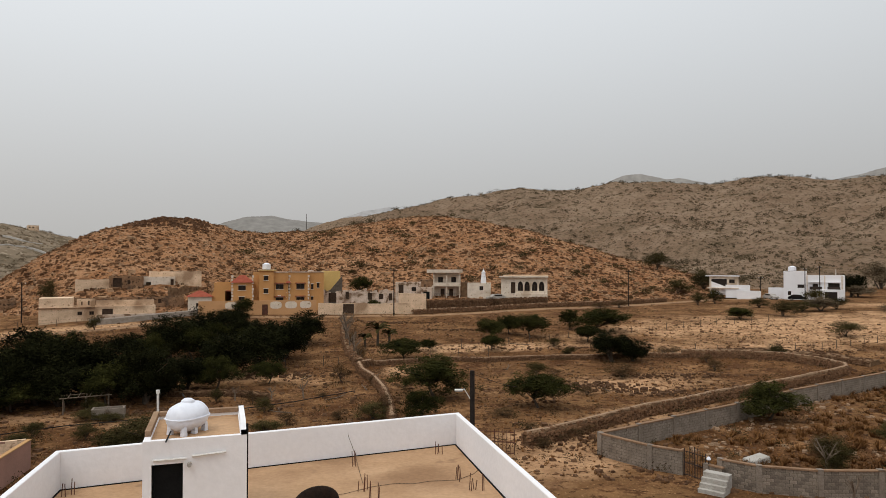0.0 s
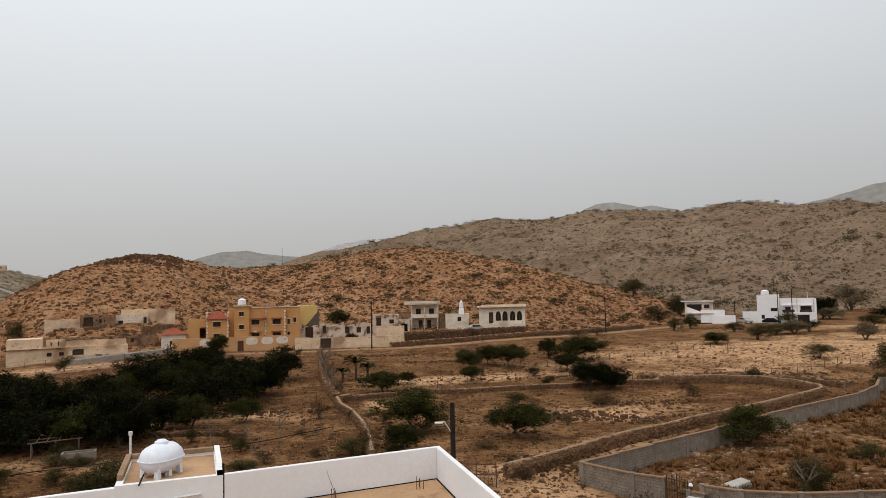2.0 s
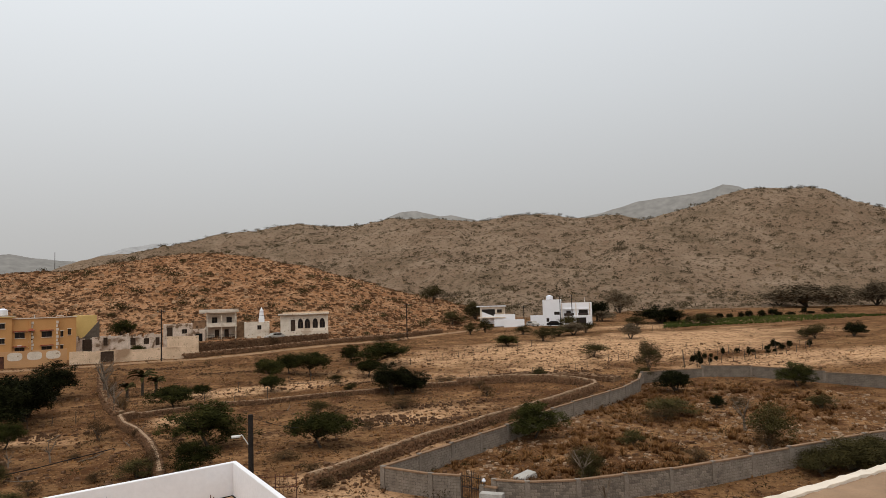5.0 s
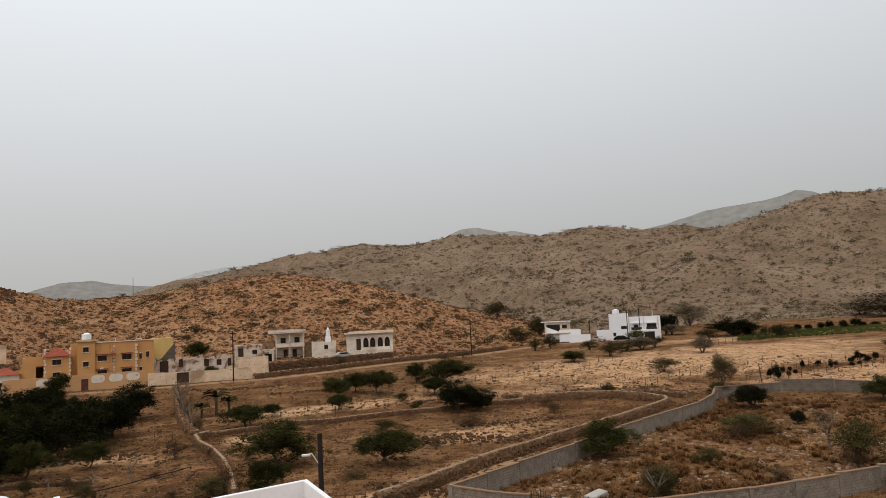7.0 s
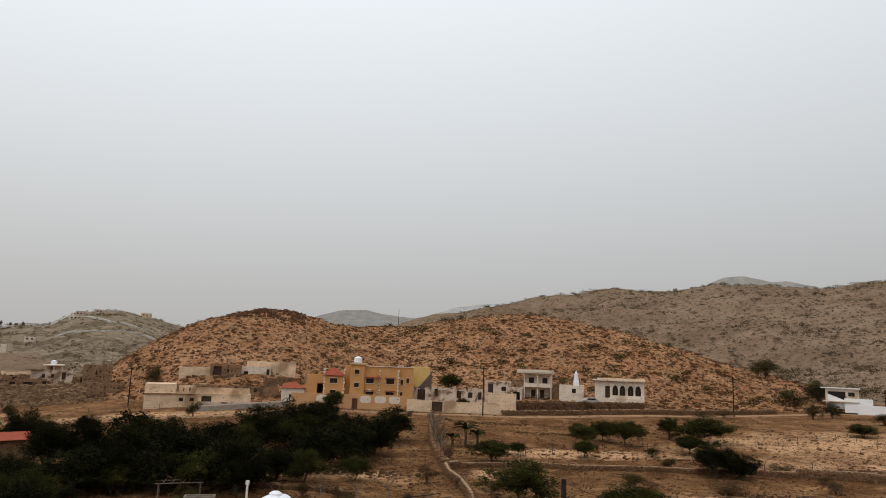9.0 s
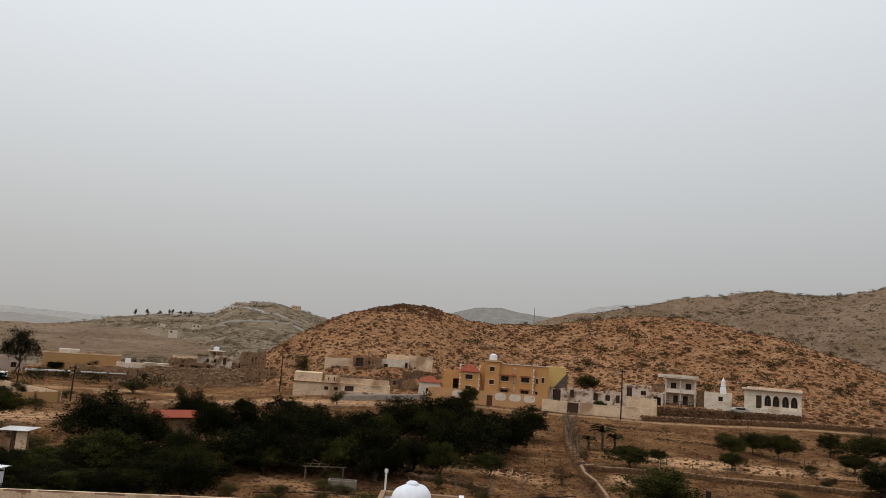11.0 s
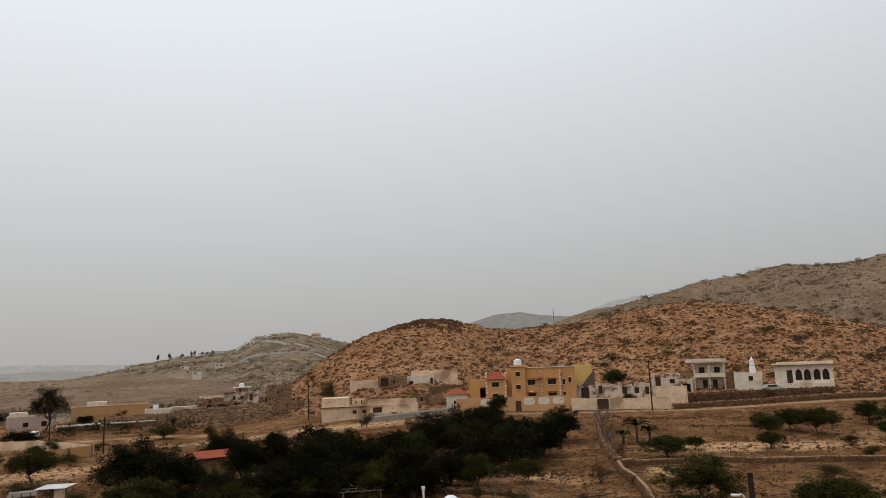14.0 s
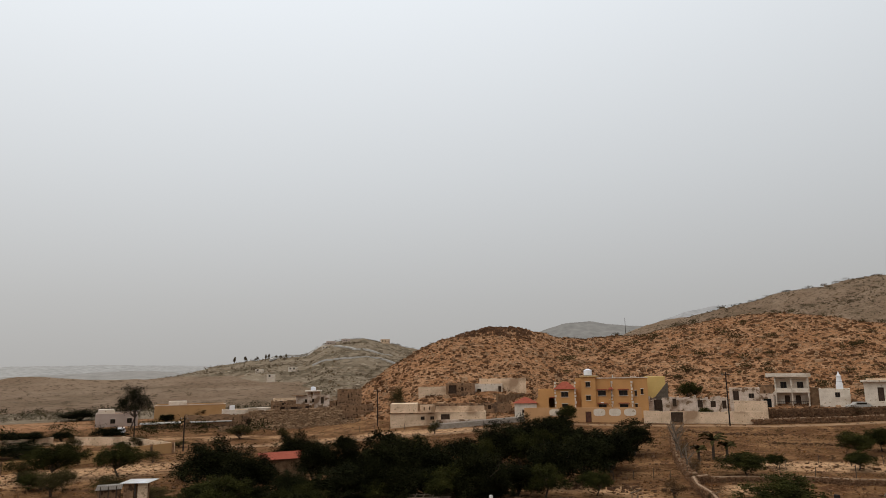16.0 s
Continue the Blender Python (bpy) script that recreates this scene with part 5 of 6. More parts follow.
def stone_wall(name, pts, w, h, size, label, top_mat=None, seed=1):
    ob = thing(name, Matrix(), label, "wall")
    strip(pts, w, h, RUBBLE, "core", ob, wobble=.1, seed=seed)
    rnd = random.Random(seed)
    st = []
    q = resample(pts, size * .8)
    for p, p2 in zip(q, q[1:]):
        t = Vector((p2[0] - p[0], p2[1] - p[1])).normalized()
        z = ground_z(*p)
        for k in range(int(h / size * 1.1) + 1):
            for s in (-1, 1):
                o = s * w / 2 * (1.05 - .25 * k * size / h)
                st.append((p[0] + t.y * o + rnd.uniform(-.06, .06), p[1] - t.x * o + rnd.uniform(-.06, .06), z + k * size * .85 + rnd.uniform(-.05, .08), size * rnd.uniform(.65, 1.2)))
        o = rnd.uniform(-.4, .4) * w
        st.append((p[0] + t.y * o, p[1] - t.x * o, z + h, size * rnd.uniform(.6, 1.2)))
    heap("stones", st, STONE, "rough brown field stones", "", "stuff", ob)
    if top_mat:
        strip(pts, w * .5, .12, top_mat, "capping", ob, "pale cement capping", sink=0, lift=h, wobble=.03)
    return ob


stone_wall("terrace_stone_wall", [(6.1, 50.5), (12, 55.3), (18.1, 60.2), (26, 65.6), (34.8, 70.9), (42, 75.7), (46.4, 78.8), (47.4, 81), (46.6, 85), (44, 88.6), (39, 91), (32, 92)], .6, .95, .27, "curving dry-stone terrace wall of brown stones", PALECAP, seed=3)
stone_wall("long_field_wall", [(32, 92), (26.5, 92.7), (16, 91.6), (6.4, 89.7), (0, 88.6), (-6, 87.3), (-9, 86.2)], .55, .5, .25, "low dry-stone field wall", PALECAP, seed=4)
stone_wall("channel_wall", [(-9, 86.2), (-10.4, 84.6), (-9.6, 81), (-7.8, 76.5), (-5.9, 69), (-4.9, 62.9), (-4.2, 57)], .6, .7, .25, "curving stone channel wall with a pale cement top", PALECAP, seed=5)
stone_wall("lane_wall", [(-10.5, 86), (-13, 96), (-15.5, 108), (-17.5, 122)], 1.0, .8, .32, "collapsed rubble wall along the lane", seed=6)
stone_wall("orchard_bank", [(-44, 71), (-36, 67), (-31, 68), (-22, 68.5), (-17, 67)], .6, .5, .28, "low broken stone bank at the orchard's edge", seed=7)
stone_wall("road_bank", [(-6, 140.5), (4, 145), (14, 150.5), (26, 155.5), (40, 160), (56, 172)], .8, .9, .4, "stone retaining bank under the village road", PALECAP, seed=9)
stone_wall("far_rubble_bank", [(38, 94), (44, 93), (50, 89), (53, 84)], 2.2, .6, .4, "heap of dark cleared stones", seed=10)


PIER = mat("cement_rendered_pier", (.25, .205, .165), (.20, .16, .125), 1.5, 10, .95, .3)


def block_wall(name, pts, courses, label, near=None, seed=1, pillars=4.0):
    """A wall of cement blocks: mortar core, blocks in courses, capping and piers. Blocks in the stretch near (x from, to) are pieces of their own."""
    ob = thing(name, Matrix(), label, "wall")
    h, rnd = courses * .205, random.Random(seed)
    core, cap, rest, piers = bmesh.new(), bmesh.new(), [], []
    unit = None
    count = 0
    for (x0, y0), (x1, y1) in zip(pts, pts[1:]):
        L = math.hypot(x1 - x0, y1 - y0)
        turn = math.degrees(math.atan2(y1 - y0, x1 - x0))
        n = max(1, round(L / pillars))
        for s in range(n):
            xa, ya = x0 + (x1 - x0) * s / n, y0 + (y1 - y0) * s / n
            z = min(ground_z(xa, ya), ground_z(x0 + (x1 - x0) * (s + 1) / n, y0 + (y1 - y0) * (s + 1) / n)) - .12
            l = L / n
            m = pose(xa, ya, z, 0, 0, turn)
            box(core, 0, l, -.085, .085, -.3, h, m)
            box(cap, 0, l, -.15, .15, h, h + .09, m)
            piers.append((m, h))
            for c in range(courses):
                x = -.2 * (c % 2)
                while x < l - .02:
                    a, b = max(x, .0), min(x + .405, l)
                    if b - a > .1:
                        mid = m @ Vector(((a + b) / 2, 0, c * .205 + .1))
                        if near and near[0] < mid.x < near[1] and b - a > .39 and count < 300:
                            q = Matrix.Translation(mid) @ pose(0, 0, 0, rnd.uniform(-1, 1), 0, turn + rnd.uniform(-1.2, 1.2))
                            if unit is None:
                                unit = part("block", cube(-.189, .189, -.1, .1, -.09, .09, taper=.006), BLOCK, ob)
                                unit.matrix_basis = q
                            else:
                                again(unit, q)
                            count += 1
                        else:
                            rest.append((m, a + .014, b - .014, c * .205 + .012, c * .205 + .193, rnd.uniform(-.012, .012)))
                    x += .405
    part("mortar_core", core, MORTAR, ob)
    part("capping", cap, CAP, ob, "brown cement capping")
    co, fs = [], []
    for m, a, b, z0, z1, o in rest:
        k = len(co)
        for p in ((a, -.1 + o, z0), (b, -.1 + o, z0), (b, .1 + o, z0), (a, .1 + o, z0), (a, -.1 + o, z1), (b, -.1 + o, z1), (b, .1 + o, z1), (a, .1 + o, z1)):
            co.append(tuple(m @ Vector(p)))
        fs.extend(tuple(k + i for i in f) for f in HEX)
    me = bpy.data.meshes.new("blocks")
    me.from_pydata(co, [], fs)
    me.materials.append(BLOCK)
    tagged(new("blocks", me), "grey cement blocks", kind="stuff").parent = ob
    for m, hh in piers:
        part("pier", cube(-.16, .16, -.15, .15, -.3, hh + .12, m=m), PIER, ob)
    return ob


block_wall("plot_wall_near", [(16.9, 41.9), (18.6, 40.5), (21.7, 39.6), (28.6, 39.5), (43.4, 40.9), (52.0, 41.4), (60, 42)], 8, "grey cement-block plot wall with brown capping", near=(16, 33), seed=2)
block_wall("plot_wall_gate_side", [(11.1, 48.3), (13.6, 45.1), (15.3, 43.8)], 8, "grey cement-block wall beside the plot gate", seed=3, pillars=4.2)
block_wall("plot_wall_far", [(11.1, 48.5), (21.2, 55.4), (31.8, 62.6), (46.3, 71.9), (51.2, 76.3), (54.7, 81)], 8, "long grey cement-block boundary wall", seed=4)
block_wall("plot_wall_back", [(54.9, 81), (64.2, 80.2), (69.5, 76.8), (73, 68), (76.3, 61), (82, 50)], 8, "grey cement-block back wall of the dry plot", seed=5, pillars=6.5)


def iron_gate(x0, y0, x1, y1, h, label, arch=.25, bars=9):
    z = min(ground_z(x0, y0), ground_z(x1, y1))
    m, w = along((x0, y0), (x1, y1), z)
    ob = thing("iron_gate", m, label, "gate")
    part("gate_frame", rods(((0, 0, .05), (0, 0, h), .035), ((w, 0, .05), (w, 0, h), .035), ((w / 2, 0, .05), (w / 2, 0, h + arch), .035), ((0, 0, .12), (w, 0, .12), .03), ((0, 0, h * .5), (w, 0, h * .5), .03), ((0, 0, h * .9), (w, 0, h * .9), .03)), METAL_DARK if arch else RUST, ob)
    for k in range(1, bars):
        x = w * k / bars
        part("bar", rods(((x, 0, .12), (x, 0, h + arch * (1 - (2 * k / bars - 1) ** 2)), .014, .014, 5)), METAL_DARK if arch else RUST, ob)
    return ob


iron_gate(15.35, 43.7, 16.15, 42.3, 1.75, "black wrought-iron gate in the block wall", .25, 8)
iron_gate(2.3, 48.9, 5.0, 48.2, 1.75, "rusty red iron field gate standing open", 0, 10)
block_wall("plot_wall_stub", [(16.2, 42.2), (16.9, 41.4)], 6, "short cement-block wall beside the gate", seed=6)
st = thing("concrete_steps", pose(16.3, 40.9, 0, 0, 0, -40), "short flight of pale concrete steps against the wall", "steps")
for k in range(4):
    part("step", cube(-.75, .75, -1.15 + .3 * k, .35, .0 if k == 0 else .26 * k, .26 * (k + 1), bevel=.015), CONCRETE, st)
gl = thing("gate_lamp", pose(16.25, 42.05, 1.2), "small white lamp on the wall beside the gate", "lamp")
part("bracket", rods(((0, 0, -.1), (0, 0, .25), .04)), METAL_DARK, gl)
part("globe", rods(((0, 0, .25), (0, 0, .32), .08, .14, 12), ((0, 0, .32), (0, 0, .46), .14, .07, 12)), PLASTIC, gl)
# the tan walled field on the left
def panel_wall(name, pts, h, material, pier_mat, label, bay=4.5):
    """A plastered wall in bays, with a pier at each joint."""
    ob = thing(name, Matrix(), label, "wall")
    for a, b in zip(pts, pts[1:]):
        n = max(1, round(math.dist(a, b) / bay))
        for k in range(n):
            p, q = [(a[0] + (b[0] - a[0]) * f / n, a[1] + (b[1] - a[1]) * f / n) for f in (k, k + 1)]
            z = min(ground_z(*p), ground_z(*q))
            m, w = along(p, q, z)
            part("panel", cube(.2, w, 0, .2, -.3, h, m=m), material, ob)
            part("pier", cube(-.2, .2, -.06, .26, -.3, h + .08, m=m), pier_mat, ob)
    return ob


panel_wall("tan_field_wall", [(-96.8, 89.4), (-98.6, 72.8), (-99.8, 61.7), (-101.5, 50)], 1.7, TAN, MUD, "tan plastered field wall with dark piers")
panel_wall("pale_field_wall", [(-126, 92.2), (-116.4, 95.3), (-97.3, 90.2)], 1.6, CREAM, CREAM, "pale cream plastered wall round a field")
panel_wall("pale_field_wall", [(-134, 80), (-130.2, 90.5)], 1.5, CREAM, CREAM, "short pale plastered wall beside a gateway")
stone_wall("house_terrace_bank", [(-5.2, 149.6), (0, 151.2), (7, 153.2), (14, 155.6), (24, 158.2)], .9, 1.9, .5, "stone terrace bank under the balcony house", seed=53)


# ---- plants ----
def leaf_mesh(centres, n, spread, size, rnd, flat=1.0):
    """Many small two-sided leaves in clumps round the centres."""
    co, fs = [], []
    for c in centres:
        for _ in range(n):
            p = Vector(c) + Vector((rnd.gauss(0, spread), rnd.gauss(0, spread), rnd.gauss(0, spread * flat)))
            p.z = max(p.z, .02)
            a = Vector((rnd.gauss(0, 1), rnd.gauss(0, 1), rnd.gauss(0, .7))).normalized()
            b = a.cross(Vector((rnd.gauss(0, 1), rnd.gauss(0, 1), rnd.gauss(0, 1)))).normalized()
            s = size * rnd.uniform(.6, 1.5)
            k = len(co)
            co += [tuple(p - a * s), tuple(p + b * s * .9), tuple(p + a * s)]
            fs.append((k, k + 1, k + 2))
    me = bpy.data.meshes.new("crown")
    me.from_pydata(co, [], fs)
    return me


def plant(kind, seed):
    """A bush or tree one metre high and wide: forked trunk with limbs, crown of clumps with gaps."""
    rnd = random.Random(seed)
    spec = {  # crown centre height, height radius, width radius, clumps, leaves, spread, leaf size, trunk, base
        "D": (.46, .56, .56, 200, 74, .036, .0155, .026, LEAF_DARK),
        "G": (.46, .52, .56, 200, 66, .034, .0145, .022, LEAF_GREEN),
        "O": (.44, .54, .54, 130, 56, .045, .0135, .015, LEAF_OLIVE),
        "Y": (.40, .52, .50, 76, 50, .045, .013, .012, LEAF_DRY),
        "T": (.46, .54, .54, 120, 54, .045, .018, .018, LEAF_TAMARISK),
        "E": (.60, .46, .42, 110, 50, .040, .0145, .018, LEAF_DARK)}[kind]
    cz, hz, rw, clumps, leaves, spread, size, trunk, leaf = spec
    cs = []
    count = {"D": 9, "G": 9, "E": 8}.get(kind, 6)
    lobes = []
    for k in range(count):
        a, q = k * 2.4 + rnd.uniform(-.5, .5), math.sqrt((k + .5) / count)
        low = {"G": -.18, "E": -.25}.get(kind, -.18)
        lobes.append((.25 * q * math.cos(a), .25 * q * math.sin(a), rnd.uniform(low, .10) + .22 * (1 - q), rnd.uniform(.32, .52)))
    while len(cs) < clumps:
        lx, ly, lz, lr = rnd.choice(lobes)
        v = Vector((rnd.gauss(0, 1), rnd.gauss(0, 1), rnd.gauss(0, 1))).normalized() * rnd.uniform(.35, 1) * lr
        if kind in "GD" and v.z < 0:
            v.z *= .85
        p = Vector((lx + v.x * rw * 1.1, ly + v.y * rw * 1.1, cz + lz + v.z * hz))
        if p.z > .04:
            cs.append(p)
    ob = thing({"T": "tamarisk_tree", "E": "tall_tree", "D": "tree", "G": "acacia_tree", "O": "shrub", "Y": "dry_shrub"}[kind], Matrix(), "plant", "tree" if kind in "DGTE" else "shrub")
    bm = bmesh.new()
    stems = 1 if kind in "GE" else 4
    for k in range(stems):
        foot = Vector((rnd.uniform(-.03, .03), rnd.uniform(-.03, .03), -.03))
        fork = Vector((rnd.uniform(-.10, .10), rnd.uniform(-.10, .10), cz * rnd.uniform(.35, .55)))
        rod(bm, foot, fork, trunk, trunk * .7, 6)
        for c in cs[k::stems][:max(5, 22 // stems)]:
            mid = fork.lerp(c, .55) + Vector((rnd.uniform(-.03, .03), rnd.uniform(-.03, .03), rnd.uniform(0, .04)))
            rod(bm, fork, mid, trunk * .5, trunk * .3, 4)
            rod(bm, mid, c, trunk * .3, trunk * .1, 4)
    part("trunk", bm, BARK, ob)
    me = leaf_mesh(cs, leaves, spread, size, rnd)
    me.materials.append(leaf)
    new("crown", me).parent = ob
    return ob


LOOKS = {"D": "dense dark green tree with a rounded crown on bare earth", "G": "spreading green acacia tree on dry ground", "O": "dusty olive-grey shrub on dry ground",
         "Y": "dry brown twiggy shrub on stony ground", "T": "grey feathery tamarisk tree at the hill's foot", "E": "tall loose-crowned dark tree beside a pale house"}
STOCK = {}
GROWN = random.Random(11)


def grow(kind, x, y, h, w):
    z = ground_z(x, y)
    k = kind, GROWN.randrange(3 if kind != "E" else 1)
    turn = GROWN.uniform(0, 360)
    m = pose(x, y, z, 0, 0, turn) @ Matrix.Diagonal((w, w, h, 1))
    if k not in STOCK:
        ob = plant(kind, 40 + 7 * len(STOCK))
        tagged(ob, LOOKS[kind], group={"D": "grove trees", "G": "acacias", "O": "shrubs", "Y": "dry shrubs", "T": "tamarisks"}.get(kind, ""))
        ob.matrix_basis = m
        STOCK[k] = ob
        return
    o = STOCK[k].copy()
    scene.collection.objects.link(o)
    o.matrix_basis = m
    for c in STOCK[k].children:
        q = c.copy()
        scene.collection.objects.link(q)
        q.parent = o


def palm(x, y, h):
    ob = thing("young_date_palm", at(x, y), "small date palm with drooping grey-green fronds", "palm")
    part("trunk", rods(((0, 0, -.1), (.05, 0, h * .55), .2, .16, 9)), BARK, ob)
    rnd = random.Random(2)
    for k in range(16):
        a, e = k * 2.4, rnd.uniform(.1, 1.2)
        co, fs = [], []
        for s in range(9):
            t = s / 8
            r, z = h * .5 * t * math.cos(e * (1 - .3 * t)), h * .55 + h * .5 * (t * math.sin(e) - .55 * t * t)
            for q in (-1, 1):
                co.append((r * math.cos(a) - q * math.sin(a) * .30 * math.sin(math.pi * min(1, t + .1)), r * math.sin(a) + q * math.cos(a) * .30 * math.sin(math.pi * min(1, t + .1)), z + .10 * q))
        fs = [(2 * s, 2 * s + 1, 2 * s + 3, 2 * s + 2) for s in range(8)]
        me = bpy.data.meshes.new("frond")
        me.from_pydata(co, [], fs)
        me.materials.append(LEAF_OLIVE)
        new("frond", me).parent = ob


grow("G", -1.0, 67.0, 4.7, 8.5)
grow("G", -1.9, 58.6, 2.8, 4.6)
grow("G", -5.2, 90.8, 3.7, 7.5)
grow("G", -2.2, 98.0, 2.3, 3.2)
grow("G", 14.1, 109.9, 5.0, 6.8)
grow("G", 10.9, 113.8, 3.8, 5.8)
grow("G", 7.6, 109.2, 3.7, 5.8)
grow("G", 7.0, 99.1, 2.9, 4.5)
grow("G", 26.4, 113.8, 5.4, 10.0)
grow("G", 21.8, 117.7, 4.0, 5.1)
grow("G", 22.2, 105.0, 3.5, 6.0)
grow("G", -20.1, 168.7, 6.0, 5.9)
grow("G", -15.1, 147.9, 3.1, 3.6)
grow("G", 55.3, 127.4, 2.6, 5.9)
grow("G", -38.6, 132.2, 4.3, 5.0)
grow("G", 27.6, 57.7, 3.7, 6.1)
grow("G", 8.8, 62.8, 4.1, 6.9)
grow("D", 22.3, 90.0, 4.6, 7.5)
grow("D", 24.9, 89.8, 3.3, 5.2)
grow("O", 10.6, 78.6, 2.3, 3.3)
grow("O", 28.9, 63.2, 2.6, 2.9)
grow("O", 61.8, 105.3, 3.1, 6.0)
grow("O", 44.3, 90.8, 2.1, 3.5)
grow("O", 65.8, 132.5, 3.7, 6.6)
grow("O", 16.4, 101.8, 1.7, 3.2)
grow("O", 17.3, 93.8, 1.8, 2.5)
grow("O", 55.7, 128.4, 2.9, 5.7)
grow("O", -6.0, 58.9, 1.7, 4.3)
grow("O", -22.0, 50.5, 2.8, 6.9)
grow("O", -23.5, 49.3, 2.2, 5.1)
grow("O", -13.9, 54.0, 1.5, 3.5)
grow("O", 87.2, 159.8, 4.8, 7.4)
grow("O", 83.8, 145.8, 3.2, 7.9)
grow("O", 73.8, 140.6, 2.8, 8.1)
grow("O", 69.4, 149.9, 2.6, 6.7)
grow("O", 65.5, 164.8, 4.3, 6.1)
grow("O", 59.6, 160.1, 3.6, 5.2)
grow("O", 66.1, 192.4, 5.3, 10.3)
grow("O", 77.7, 204.1, 6.2, 11.1)
grow("Y", -11.2, 75.8, 2.8, 3.5)
grow("Y", -17.9, 64.5, 1.8, 2.1)
grow("Y", -13.0, 57.1, 1.5, 2.4)
grow("Y", 32.7, 82.5, 2.1, 3.1)
grow("Y", 5.2, 59.9, 0.9, 3.7)
grow("Y", 34.1, 88.6, 1.7, 2.5)
grow("Y", 30.3, 93.9, 1.4, 3.0)
grow("Y", 31.4, 93.8, 1.6, 2.6)
grow("Y", -7.6, 74.9, 1.4, 1.9)
grow("Y", -5.2, 60.3, 2.5, 2.5)
grow("Y", -13.3, 101.4, 4.1, 2.3)
grow("Y", -10.6, 89.2, 3.2, 2.4)
grow("Y", -4.1, 71.5, 1.3, 3.0)
grow("Y", 20.6, 79.0, 2.0, 5.9)
grow("Y", 34.3, 149.3, 2.4, 6.5)
grow("Y", 14.3, 68.0, 1.3, 2.9)
grow("Y", 25.1, 44.9, 3.2, 4.0)
grow("Y", 39.3, 153.0, 2.4, 6.4)
grow("Y", 7.1, 55.3, 0.8, 2.3)
grow("Y", 12.9, 79.7, 1.2, 2.8)
grow("Y", -11.8, 67.1, 0.9, 1.7)
grow("Y", 11.0, 155.0, 3.2, 5.4)
grow("Y", 9.4, 53.0, 1.1, 3.4)
grow("Y", 7.3, 50.6, 0.9, 2.7)
grow("Y", 11.1, 54.7, 1.0, 2.9)
grow("Y", -8.9, 59.0, 1.2, 2.5)
grow("D", 120.5, 166.8, 5.8, 16.6)
grow("D", 114.0, 191.3, 8.5, 9.4)
grow("D", 116.0, 100.5, 3.3, 5.6)
grow("O", 55.9, 82.0, 2.6, 4.1)
grow("O", 43.1, 38.4, 2.5, 7.2)
grow("O", 41.2, 39.6, 2.1, 3.6)
grow("O", 46.4, 39.1, 2.3, 4.4)
grow("O", 107.5, 101.8, 3.6, 6.6)
grow("O", 125.5, 154.8, 3.5, 12.2)
grow("O", 103.6, 154.2, 3.9, 7.6)
grow("Y", 26.7, 47.7, 2.0, 4.0)
grow("Y", 109.3, 105.4, 2.6, 6.2)
grow("Y", 122.7, 171.0, 2.8, 6.4)
grow("T", 216.0, 207.3, 11.7, 33.4)
grow("T", 218.6, 224.0, 7.8, 19.1)
grow("T", 241.5, 216.0, 9.7, 23.0)
grow("T", 238.7, 195.8, 11.7, 22.0)
grow("T", 148.3, 231.6, 10.5, 15.1)
grow("T", 78.0, 141.1, 3.6, 8.2)
grow("T", 235.1, 180.7, 11.8, 24.1)
grow("T", 114.8, 189.1, 3.9, 11.2)
grow("T", 83.1, 126.0, 4.0, 6.1)
grow("D", -40.0, 67.6, 7.4, 8.7)
grow("D", -35.9, 68.7, 7.1, 9.3)
grow("D", -35.8, 64.1, 5.3, 7.5)
grow("D", -35.9, 90.1, 6.5, 9.8)
grow("D", -33.4, 97.7, 6.9, 10.5)
grow("D", -31.4, 71.3, 5.2, 7.9)
grow("D", -41.4, 89.8, 4.9, 6.4)
grow("D", -24.8, 78.5, 5.4, 8.4)
grow("D", -26.7, 71.5, 4.5, 6.4)
grow("D", -22.3, 83.5, 6.6, 8.8)
grow("D", -21.0, 89.7, 7.0, 9.3)
grow("D", -20.8, 103.4, 5.4, 7.8)
grow("D", -28.0, 67.4, 4.3, 5.4)
grow("D", -29.1, 102.7, 4.8, 6.9)
grow("D", -36.8, 119.2, 4.4, 6.9)
grow("D", -40.9, 64.2, 4.8, 5.7)
grow("G", -31.2, 63.7, 4.9, 5.9)
grow("G", -23.5, 71.5, 4.0, 5.4)
grow("G", -19.0, 74.5, 3.3, 4.0)
grow("G", -32.4, 68.6, 4.8, 6.3)
grow("G", -33.0, 90.1, 5.1, 6.9)
grow("G", -38.9, 61.9, 3.1, 5.3)
grow("D", -62.4, 63.6, 7.2, 9.9)
grow("D", -52.5, 59.2, 6.4, 8.1)
grow("D", -63.9, 81.3, 6.0, 7.6)
grow("D", -52.7, 71.4, 7.1, 7.4)
grow("D", -66.2, 97.2, 3.1, 4.8)
grow("D", -41.9, 60.6, 4.6, 8.2)
grow("D", -38.3, 64.7, 7.8, 7.7)
grow("D", -35.5, 68.3, 7.0, 6.4)
grow("D", -28.2, 65.0, 6.4, 7.2)
grow("G", -48.9, 75.6, 4.7, 6.5)
grow("G", -82.3, 67.1, 5.6, 7.0)
grow("G", -88.0, 62.1, 6.2, 7.7)
grow("O", -93.1, 60.1, 3.5, 5.7)
grow("O", -79.7, 57.1, 3.6, 4.0)
grow("O", -88.8, 78.4, 2.5, 3.6)
grow("O", -70.3, 56.0, 2.8, 5.5)
grow("O", -91.3, 112.2, 3.3, 3.8)
grow("O", -59.2, 116.3, 3.4, 3.2)
grow("O", -100.9, 110.7, 3.6, 7.6)
grow("O", -85.0, 147.6, 7.1, 5.2)
grow("D", -155.5, 151.6, 4.4, 8.0)
